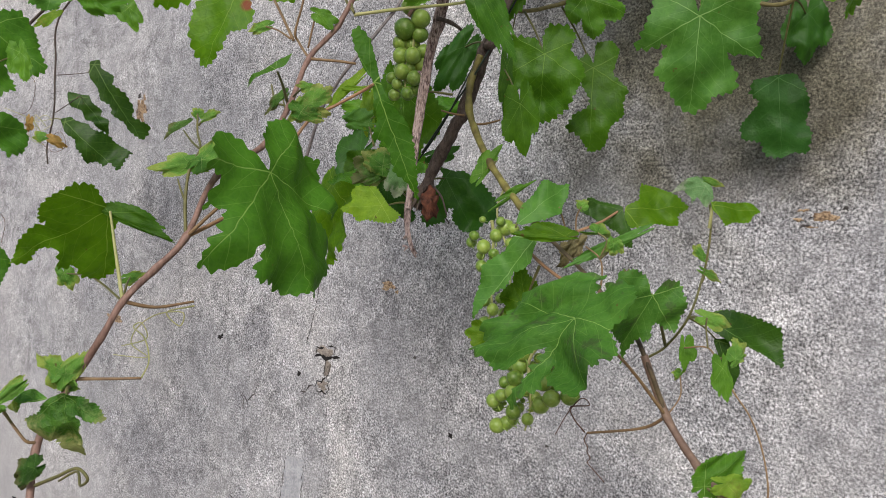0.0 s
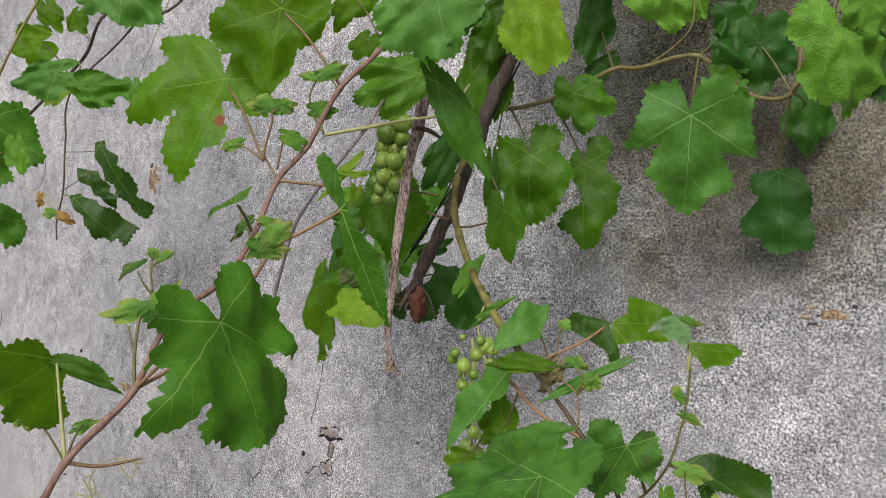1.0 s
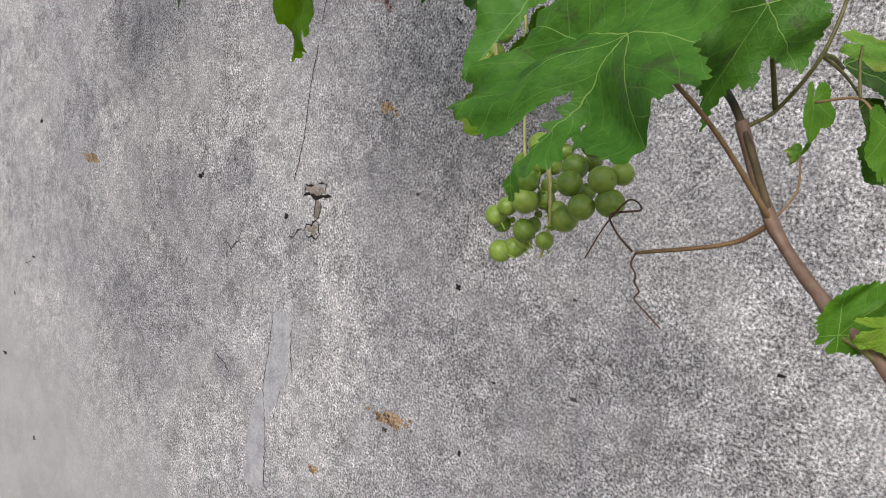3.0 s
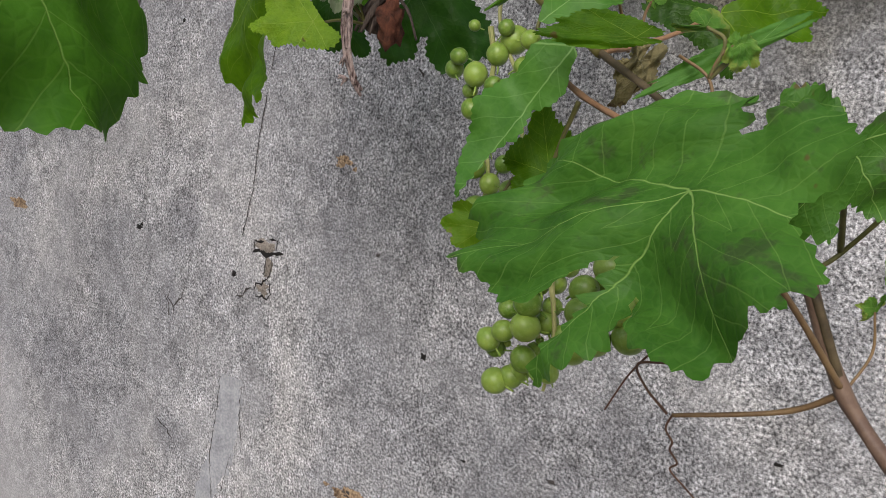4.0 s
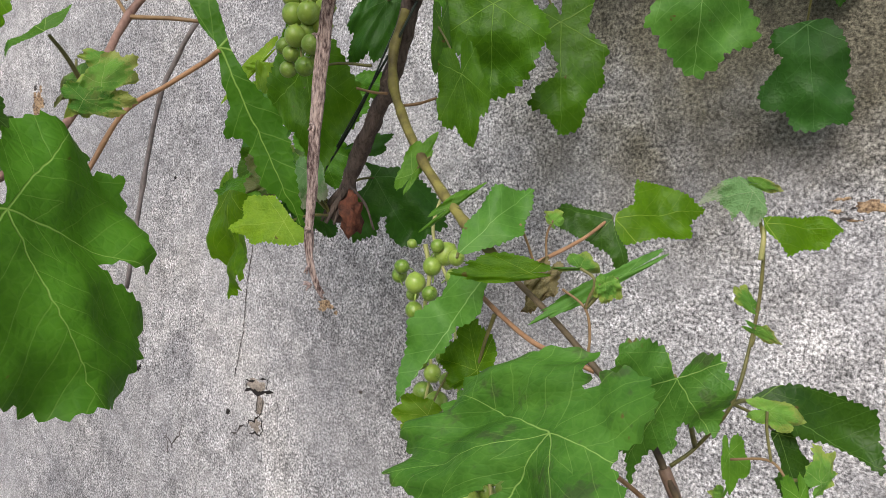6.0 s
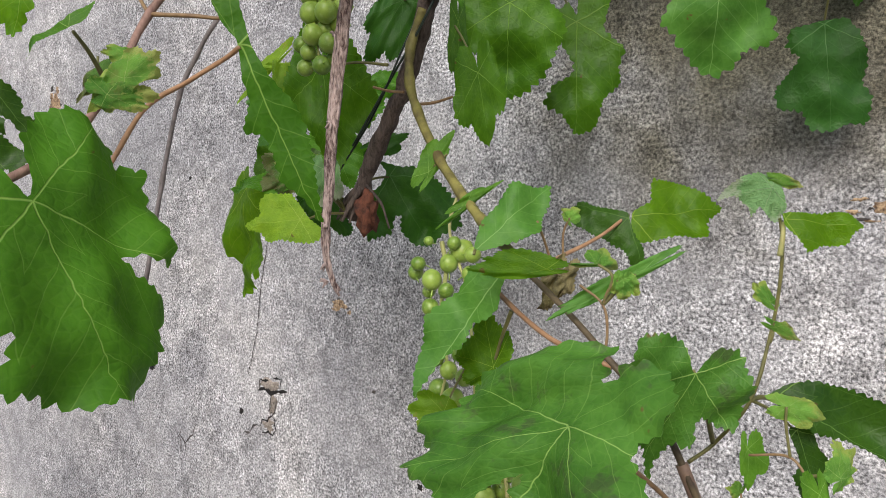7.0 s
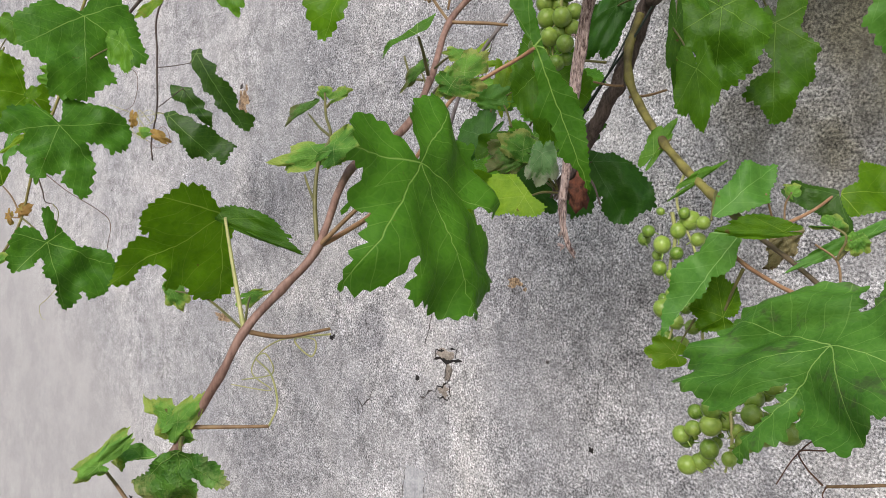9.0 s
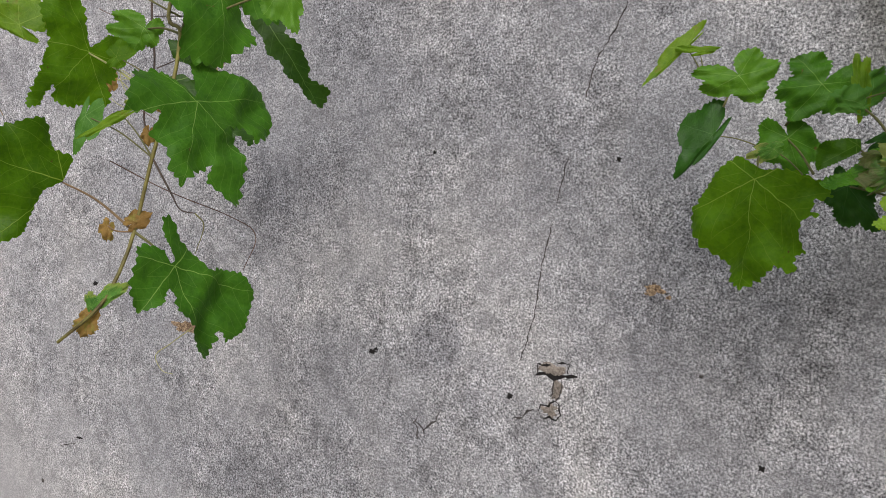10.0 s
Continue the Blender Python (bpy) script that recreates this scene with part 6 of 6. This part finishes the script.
leaf(left_vine, 'top2', (-0.3477, 0.6029, 1.7397), (-0.3336, 0.6078, 1.6990), (-0.3625, 0.5945, 1.7156), (-0.3305, 0.6106, 1.7250), stalk=(-0.440, 0.572, 1.697))
leaf(left_vine, 'dry', (-0.4434, 0.5252, 1.5199), (-0.4305, 0.5321, 1.5307), (-0.4342, 0.5296, 1.5178), (-0.4442, 0.5255, 1.5325), small=True, stalk=(-0.444, 0.527, 1.512))
leaf(left_vine, 'dry', (-0.4691, 0.5201, 1.5151), (-0.4737, 0.5171, 1.5006), (-0.4781, 0.5155, 1.5131), (-0.4661, 0.5210, 1.5035), small=True)
leaf(left_vine, 'dry', (-0.4574, 0.4942, 1.4377), (-0.4650, 0.4894, 1.4176), (-0.4745, 0.4853, 1.4270), (-0.4556, 0.4943, 1.4231), small=True)
leaf(left_vine, 'crumpA', (-0.4466, 0.4994, 1.4507), (-0.4269, 0.5099, 1.4689), (-0.4338, 0.5060, 1.4587), (-0.4432, 0.5019, 1.4681), small=True)
leaf(left_vine, 'crumpA', (-0.4577, 0.4942, 1.4451), (-0.4608, 0.4934, 1.4597), (-0.4649, 0.4911, 1.4546), (-0.4548, 0.4961, 1.4551), small=True)
leaf(left_vine, 'dry', (-0.4444, 0.5408, 1.6019), (-0.4468, 0.5389, 1.5890), (-0.4521, 0.5369, 1.5990), (-0.4380, 0.5436, 1.5946), small=True)
leaf(left_vine, 'yellow2', (-0.6240, 0.5408, 1.7097), (-0.6644, 0.5105, 1.7381), (-0.6510, 0.5203, 1.7129), (-0.6262, 0.5399, 1.7566), sin1=0.8, stalk=(-0.641, 0.556, 1.762))
leaf(left_vine, 'backlit2', (-0.6261, 0.5615, 1.7993), (-0.6216, 0.5643, 1.7639), (-0.6467, 0.5455, 1.7781), (-0.6027, 0.5790, 1.7843), small=True, stalk=(-0.645, 0.561, 1.782))
leaf(left_vine, 'dry', (-0.6923, 0.4994, 1.6540), (-0.6703, 0.5158, 1.6425), (-0.6875, 0.5027, 1.6351), (-0.6772, 0.5109, 1.6570), small=True)

left2_vine = vine("grapevine", (-0.500, 1.120, 2.660), "thin dark grapevine twig with small leaves and dry tendrils")
cane("cane", left2_vine, 'bark_dark', 0.0022, 0.0014, [(-0.500, 1.120, 2.660), (-0.530, 0.980, 2.400), (-0.560, 0.880, 2.050), (-0.755, 0.851, 1.922), (-0.768, 0.851, 1.821), (-0.760, 0.851, 1.727), (-0.777, 0.851, 1.665), (-0.769, 0.851, 1.629)])
cane("side_twig", left2_vine, 'bark_dark', 0.0009, 0.0007, [(-0.762, 0.851, 1.799), (-0.696, 0.851, 1.795), (-0.640, 0.851, 1.793)])
cane("side_twig", left2_vine, 'bark_dark', 0.0009, 0.0007, [(-0.755, 0.851, 1.726), (-0.712, 0.851, 1.738), (-0.675, 0.851, 1.749)])
cane("tendril", left2_vine, 'stem_pale', 0.0008, 0.0005, [(-0.781, 0.846, 1.681), (-0.825, 0.841, 1.714), (-0.890, 0.831, 1.734), (-0.931, 0.831, 1.743)])
cane("tendril", left2_vine, 'stem_pale', 0.0007, 0.0004, [(-0.776, 0.846, 1.701), (-0.814, 0.841, 1.724), (-0.799, 0.841, 1.691), (-0.743, 0.841, 1.703), (-0.774, 0.841, 1.721), (-0.836, 0.841, 1.705)])
cane("tendril", left2_vine, 'tendril_dark', 0.0006, 0.0004, [(-0.767, 0.846, 1.675), (-0.708, 0.841, 1.686), (-0.684, 0.841, 1.659), (-0.727, 0.841, 1.649), (-0.768, 0.841, 1.664), (-0.810, 0.841, 1.685)])
cane("tendril", left2_vine, 'stem_pale', 0.0006, 0.0004, [(-0.780, 0.846, 1.665), (-0.821, 0.841, 1.677), (-0.848, 0.841, 1.705), (-0.773, 0.841, 1.711), (-0.710, 0.841, 1.711)])
cane("tendril", left2_vine, 'tendril_dark', 0.0006, 0.0004, [(-0.538, 0.582, 1.578), (-0.469, 0.593, 1.550), (-0.398, 0.603, 1.528), (-0.377, 0.613, 1.511), (-0.395, 0.618, 1.477)])
cane("tendril", left2_vine, 'tendril_dark', 0.0006, 0.0004, [(-0.836, 0.820, 1.807), (-0.792, 0.826, 1.782), (-0.816, 0.831, 1.733), (-0.889, 0.831, 1.723)])
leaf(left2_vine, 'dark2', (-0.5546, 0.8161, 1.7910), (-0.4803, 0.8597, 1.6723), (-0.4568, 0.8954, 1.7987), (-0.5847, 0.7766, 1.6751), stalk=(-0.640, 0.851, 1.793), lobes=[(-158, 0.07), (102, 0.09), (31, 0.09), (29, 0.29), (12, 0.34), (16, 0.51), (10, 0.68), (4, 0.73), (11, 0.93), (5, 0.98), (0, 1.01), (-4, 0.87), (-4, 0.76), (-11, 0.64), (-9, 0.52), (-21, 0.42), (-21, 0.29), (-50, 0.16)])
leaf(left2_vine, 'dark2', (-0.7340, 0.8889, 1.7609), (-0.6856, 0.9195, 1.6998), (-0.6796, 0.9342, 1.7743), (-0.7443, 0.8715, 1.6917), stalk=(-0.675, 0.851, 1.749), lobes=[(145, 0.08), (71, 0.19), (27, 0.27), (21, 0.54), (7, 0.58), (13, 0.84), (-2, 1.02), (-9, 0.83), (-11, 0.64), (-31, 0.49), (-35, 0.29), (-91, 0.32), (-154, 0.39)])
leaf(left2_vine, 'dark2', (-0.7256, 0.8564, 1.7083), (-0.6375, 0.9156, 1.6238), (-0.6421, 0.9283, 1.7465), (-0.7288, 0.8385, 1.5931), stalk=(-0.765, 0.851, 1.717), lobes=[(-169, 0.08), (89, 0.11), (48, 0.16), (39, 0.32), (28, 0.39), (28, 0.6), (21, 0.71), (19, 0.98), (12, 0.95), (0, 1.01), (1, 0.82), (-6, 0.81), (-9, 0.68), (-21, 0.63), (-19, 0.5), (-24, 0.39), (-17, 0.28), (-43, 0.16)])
leaf(left2_vine, 'dry', (-0.7397, 0.8411, 1.6724), (-0.7213, 0.8594, 1.6634), (-0.7283, 0.8523, 1.6578), (-0.7329, 0.8481, 1.6810), small=True)
leaf(left2_vine, 'crumpA', (-0.7744, 0.8411, 1.6795), (-0.7890, 0.8265, 1.6755), (-0.7813, 0.8340, 1.6687), (-0.7859, 0.8299, 1.6892), small=True)
leaf(left2_vine, 'dry', (-0.8254, 0.8359, 1.7137), (-0.8283, 0.8327, 1.6923), (-0.8327, 0.8286, 1.7079), (-0.8210, 0.8400, 1.6980), small=True)
leaf(left2_vine, 'yellow2', (-0.7286, 0.8204, 1.9049), (-0.7523, 0.7962, 1.8762), (-0.7459, 0.8029, 1.8937), (-0.7347, 0.8139, 1.8793), small=True, stalk=(-0.755, 0.851, 1.922))
leaf(left2_vine, 'top2', (-0.5574, 0.8722, 1.9067), (-0.5456, 0.8832, 1.8649), (-0.5700, 0.8593, 1.8869), (-0.5386, 0.8906, 1.8890), small=True, stalk=(-0.520, 0.950, 2.200))

far_vine = vine("grapevine", (-0.250, 1.120, 2.650), "twining grapevine stems with yellowed and bluish green leaves")
cane("cane", far_vine, 'bark_dark', 0.0024, 0.0018, [(-0.551, 0.686, 1.808), (-0.454, 0.686, 1.843), (-0.350, 0.686, 1.885), (-0.284, 0.686, 1.939), (-0.280, 0.800, 2.000), (-0.250, 0.950, 2.400), (-0.250, 1.120, 2.650)])
leaf(far_vine, 'back', (-0.4552, 0.6650, 1.9164), (-0.4918, 0.6341, 1.9007), (-0.4624, 0.6616, 1.8732), (-0.4826, 0.6396, 1.9398), basal=0.6, stalk=(-0.401, 0.686, 1.867))
leaf(far_vine, 'pale', (-0.3659, 0.6547, 1.8546), (-0.4174, 0.6110, 1.8344), (-0.3776, 0.6472, 1.8134), (-0.3905, 0.6323, 1.8688), sin1=0.85, basal=0.6, stalk=(-0.367, 0.686, 1.879))
leaf(far_vine, 'top', (-0.2682, 0.6443, 1.8241), (-0.2393, 0.6714, 1.7962), (-0.2621, 0.6516, 1.7944), (-0.2169, 0.6889, 1.8282), sin1=0.85, basal=0.6, stalk=(-0.367, 0.686, 1.879))
leaf(far_vine, 'back', (-0.4392, 0.6650, 1.9657), (-0.4240, 0.6808, 1.9288), (-0.4485, 0.6583, 1.9438), (-0.4218, 0.6807, 1.9586), small=True, stalk=(-0.327, 0.686, 1.898))
leaf(far_vine, 'back', (-0.3420, 0.6650, 1.9397), (-0.3519, 0.6579, 1.9148), (-0.3325, 0.6751, 1.9123), (-0.3540, 0.6551, 1.9307), small=True, stalk=(-0.327, 0.686, 1.898))
leaf(far_vine, 'pale', (-0.1716, 0.6443, 1.9358), (-0.1332, 0.6805, 1.8945), (-0.1737, 0.6455, 1.8892), (-0.1364, 0.6753, 1.9315), sin1=0.85, basal=0.8, stalk=(-0.284, 0.686, 1.939))
leaf(far_vine, 'pale', (-0.2405, 0.6443, 1.9420), (-0.2515, 0.6366, 1.9150), (-0.2289, 0.6561, 1.9168), (-0.2602, 0.6278, 1.9329), small=True, stalk=(-0.284, 0.686, 1.939))
bark_strip(trunk_vine, [(0.308, 0.701, 1.798), (0.300, 0.711, 1.748), (0.288, 0.711, 1.698), (0.279, 0.712, 1.637), (0.275, 0.712, 1.582), (0.273, 0.712, 1.539), (0.277, 0.712, 1.516), (0.289, 0.712, 1.500)], 0.0092, 0.0014)

bm = bmesh.new()
bmesh.ops.create_icosphere(bm, subdivisions=3, radius=1)
for v in bm.verts:
    k = 1 + 0.6 * noise.noise(v.co * 1.7) + 0.35 * noise.noise(v.co * 5) + 0.3 * noise.noise(v.co * 11)
    v.co = Vector((0.211, 0.820, 1.562)) + Vector((v.co.x * 0.010, v.co.y * 0.008, v.co.z * 0.017)) * k
part("broken_end", bm, "bark_wound", trunk_vine, "reddish-brown torn wood")

# ---- marks on the wall ----
wall_crack("crack", [(-0.154, 1.837), (-0.173, 1.796), (-0.189, 1.770), (-0.201, 1.736), (-0.207, 1.705)], 0.0022, 1)
wall_crack("crack", [(-0.245, 1.534), (-0.256, 1.485), (-0.260, 1.449), (-0.266, 1.399), (-0.276, 1.357), (-0.284, 1.332)], 0.002, 2)
wall_crack("crack", [(-0.224, 1.634), (-0.231, 1.610), (-0.241, 1.562)], 0.0014, 3)
wall_crack("crack", [(-0.316, 1.129), (-0.319, 1.087), (-0.332, 1.006), (-0.320, 0.921), (-0.317, 0.837)], 0.0022, 4)
wall_crack("crack", [(-0.268, 1.120), (-0.270, 1.080), (-0.264, 1.043)], 0.0018, 5)
wall_crack("crack", [(-0.283, 1.019), (-0.303, 0.955)], 0.0012, 6)
wall_mark("scar", "scar", -0.2330, 1.3260, 0.0620, 0.0300, 7, 0.0007)
wall_mark("scar", "scar", -0.2270, 1.2980, 0.0200, 0.0480, 72, 0.0007)
wall_mark("scar", "scar", -0.2350, 1.2660, 0.0420, 0.0340, 71, 0.0007)
wall_crack("crack", [(-0.256, 1.332), (-0.251, 1.330), (-0.237, 1.332)], 0.0042, 100, "hole_dark")
wall_crack("crack", [(-0.227, 1.336), (-0.208, 1.336), (-0.212, 1.322)], 0.0033, 101, "hole_dark")
wall_crack("crack", [(-0.257, 1.315), (-0.247, 1.319), (-0.230, 1.316), (-0.217, 1.318), (-0.197, 1.320)], 0.0060, 102, "hole_dark")
wall_crack("crack", [(-0.247, 1.319), (-0.230, 1.314), (-0.213, 1.318)], 0.0067, 103, "hole_dark")
wall_crack("crack", [(-0.232, 1.313), (-0.232, 1.297), (-0.234, 1.286), (-0.226, 1.286)], 0.0027, 104)
wall_crack("crack", [(-0.221, 1.313), (-0.219, 1.299), (-0.222, 1.286), (-0.227, 1.281)], 0.0024, 105)
wall_crack("crack", [(-0.227, 1.281), (-0.238, 1.273), (-0.248, 1.272), (-0.252, 1.263)], 0.0036, 106, "hole_dark")
wall_crack("crack", [(-0.227, 1.281), (-0.221, 1.274), (-0.219, 1.262), (-0.226, 1.254), (-0.235, 1.257), (-0.248, 1.254)], 0.0039, 107, "hole_dark")
wall_crack("crack", [(-0.287, 1.248), (-0.275, 1.251), (-0.267, 1.261), (-0.259, 1.265)], 0.0033, 108)
wall_crack("crack", [(-0.256, 1.332), (-0.256, 1.317)], 0.0027, 109)
wall_crack("crack", [(-0.252, 1.263), (-0.248, 1.254)], 0.0021, 110)
wall_crack("crack", [(-0.192, 1.311), (-0.186, 1.295)], 0.0018, 111)
wall_strip("repair_strip", [(-0.318, -0.268, 1.130), (-0.322, -0.266, 1.080), (-0.330, -0.276, 1.040), (-0.345, -0.285, 0.990), (-0.362, -0.318, 0.940), (-0.370, -0.320, 0.880), (-0.378, -0.317, 0.820)], 21)
wall_mark("bolt_hole", "hole_dark", -0.297, 1.279, 0.0110, 0.0145, 14, 0.001)
wall_mark("bolt_hole", "hole_dark", 0.050, 1.234, 0.0108, 0.0108, 15, 0.001)
wall_mark("rust_patch", "rust", -0.097, 1.451, 0.0411, 0.0227, 16, 0.0006)
wall_mark("rust_patch", "rust", 0.560, 1.577, 0.0370, 0.0182, 17, 0.0006)
wall_mark("rust_patch", "rust", -0.050, 1.030, 0.0771, 0.0353, 18, 0.0006)
wall_mark("rust_patch", "rust", -0.875, 1.784, 0.0515, 0.0701, 19, 0.0006)
wall_mark("rust_patch", "rust", -0.202, 0.906, 0.0334, 0.0206, 20, 0.0006)
wall_mark("rust_patch", "rust", -0.913, 1.315, 0.0549, 0.0237, 21, 0.0006)
wall_mark("rust_patch", "rust", -0.926, 1.316, 0.1010, 0.0326, 22, 0.0006)
wall_mark("rust_patch", "crack_shadow", -0.081, 1.447, 0.0083, 0.0044, 200, 0.0006)
wall_mark("rust_patch", "rust", -0.097, 1.453, 0.0122, 0.0047, 201, 0.0006)
wall_mark("rust_patch", "rust", -0.098, 1.449, 0.0135, 0.0059, 202, 0.0006)
wall_mark("rust_patch", "crack_shadow", -0.107, 1.444, 0.0105, 0.0043, 203, 0.0006)
wall_mark("rust_patch", "rust", -0.078, 1.442, 0.0122, 0.0084, 204, 0.0006)
wall_mark("rust_patch", "rust", -0.106, 1.445, 0.0134, 0.0071, 205, 0.0006)
wall_mark("rust_patch", "crack_shadow", -0.099, 1.459, 0.0086, 0.0066, 206, 0.0006)
wall_mark("rust_patch", "crack_shadow", 0.539, 1.568, 0.0181, 0.0041, 210, 0.0006)
wall_mark("rust_patch", "rust", 0.564, 1.578, 0.0158, 0.0072, 211, 0.0006)
wall_mark("rust_patch", "rust", 0.536, 1.585, 0.0194, 0.0052, 212, 0.0006)
wall_mark("rust_patch", "crack_shadow", 0.581, 1.588, 0.0124, 0.0067, 213, 0.0006)
wall_mark("rust_patch", "rust", 0.546, 1.566, 0.0201, 0.0028, 214, 0.0006)
wall_mark("rust_patch", "rust", 0.531, 1.574, 0.0211, 0.0049, 215, 0.0006)
wall_mark("rust_patch", "crack_shadow", 0.545, 1.577, 0.0066, 0.0039, 216, 0.0006)
wall_mark("rust_patch", "crack_shadow", -0.010, 1.026, 0.0084, 0.0050, 220, 0.0006)
wall_mark("rust_patch", "rust", -0.020, 1.030, 0.0199, 0.0072, 221, 0.0006)
wall_mark("rust_patch", "rust", -0.040, 1.029, 0.0187, 0.0058, 222, 0.0006)
wall_mark("rust_patch", "crack_shadow", -0.056, 1.032, 0.0218, 0.0141, 223, 0.0006)
wall_mark("rust_patch", "rust", -0.012, 1.039, 0.0156, 0.0067, 224, 0.0006)
wall_mark("rust_patch", "rust", -0.092, 1.034, 0.0175, 0.0075, 225, 0.0006)
wall_mark("rust_patch", "crack_shadow", -0.059, 1.013, 0.0180, 0.0098, 226, 0.0006)
wall_mark("rust_patch", "crack_shadow", -0.890, 1.783, 0.0100, 0.0204, 230, 0.0006)
wall_mark("rust_patch", "rust", -0.870, 1.813, 0.0053, 0.0248, 231, 0.0006)
wall_mark("rust_patch", "rust", -0.890, 1.803, 0.0182, 0.0178, 232, 0.0006)
wall_mark("rust_patch", "crack_shadow", -0.856, 1.784, 0.0132, 0.0113, 233, 0.0006)
wall_mark("rust_patch", "rust", -0.865, 1.759, 0.0118, 0.0229, 234, 0.0006)
wall_mark("rust_patch", "rust", -0.867, 1.813, 0.0148, 0.0200, 235, 0.0006)
wall_mark("rust_patch", "crack_shadow", -0.889, 1.817, 0.0165, 0.0178, 236, 0.0006)
wall_mark("fleck", "hole_dark", 0.450, 1.224, 0.0105, 0.0051, 50, 0.001)
wall_mark("fleck", "crack_shadow", 0.231, 1.139, 0.0137, 0.0069, 51, 0.001)
wall_mark("fleck", "hole_dark", -1.339, 0.810, 0.0298, 0.0127, 52, 0.001)
wall_mark("fleck", "hole_dark", 0.075, 1.023, 0.0073, 0.0116, 53, 0.001)
wall_mark("fleck", "crack_shadow", 0.219, 1.251, 0.0088, 0.0051, 54, 0.001)
wall_mark("fleck", "hole_dark", -1.152, 1.375, 0.0217, 0.0129, 55, 0.001)
wall_mark("fleck", "hole_dark", -0.532, 1.317, 0.0178, 0.0127, 56, 0.001)
wall_mark("fleck", "crack_shadow", -0.031, 1.342, 0.0080, 0.0065, 57, 0.001)
wall_mark("fleck", "hole_dark", -1.186, 1.071, 0.0274, 0.0069, 58, 0.001)
wall_mark("fleck", "hole_dark", -0.155, 1.625, 0.0117, 0.0096, 59, 0.001)
wall_mark("fleck", "crack_shadow", -1.287, 0.968, 0.0145, 0.0100, 60, 0.001)
wall_mark("fleck", "hole_dark", -0.437, 1.632, 0.0096, 0.0075, 61, 0.001)
wall_mark("fleck", "hole_dark", 0.119, 1.128, 0.0091, 0.0046, 62, 0.001)
wall_mark("fleck", "crack_shadow", -1.173, 0.646, 0.0192, 0.0140, 63, 0.001)
wall_mark("fleck", "hole_dark", -0.526, 1.322, 0.0103, 0.0089, 64, 0.001)
wall_crack("crack", [(-0.468, 1.023), (-0.439, 1.012), (-0.423, 0.998)], 0.003, 80)
wall_crack("crack", [(-0.460, 1.224), (-0.446, 1.209), (-0.445, 1.191)], 0.003, 81)
wall_crack("crack", [(-0.450, 1.219), (-0.437, 1.208), (-0.432, 1.195)], 0.003, 82)
wall_crack("crack", [(-0.445, 1.228), (-0.446, 1.222), (-0.454, 1.214)], 0.003, 83)
wall_crack("crack", [(-0.408, 1.240), (-0.416, 1.224), (-0.437, 1.205)], 0.003, 84)
wall_crack("crack", [(0.012, 1.564), (0.018, 1.559), (0.019, 1.554)], 0.003, 85)
wall_crack("crack", [(-1.241, 1.048), (-1.205, 1.055), (-1.195, 1.059)], 0.003, 86)
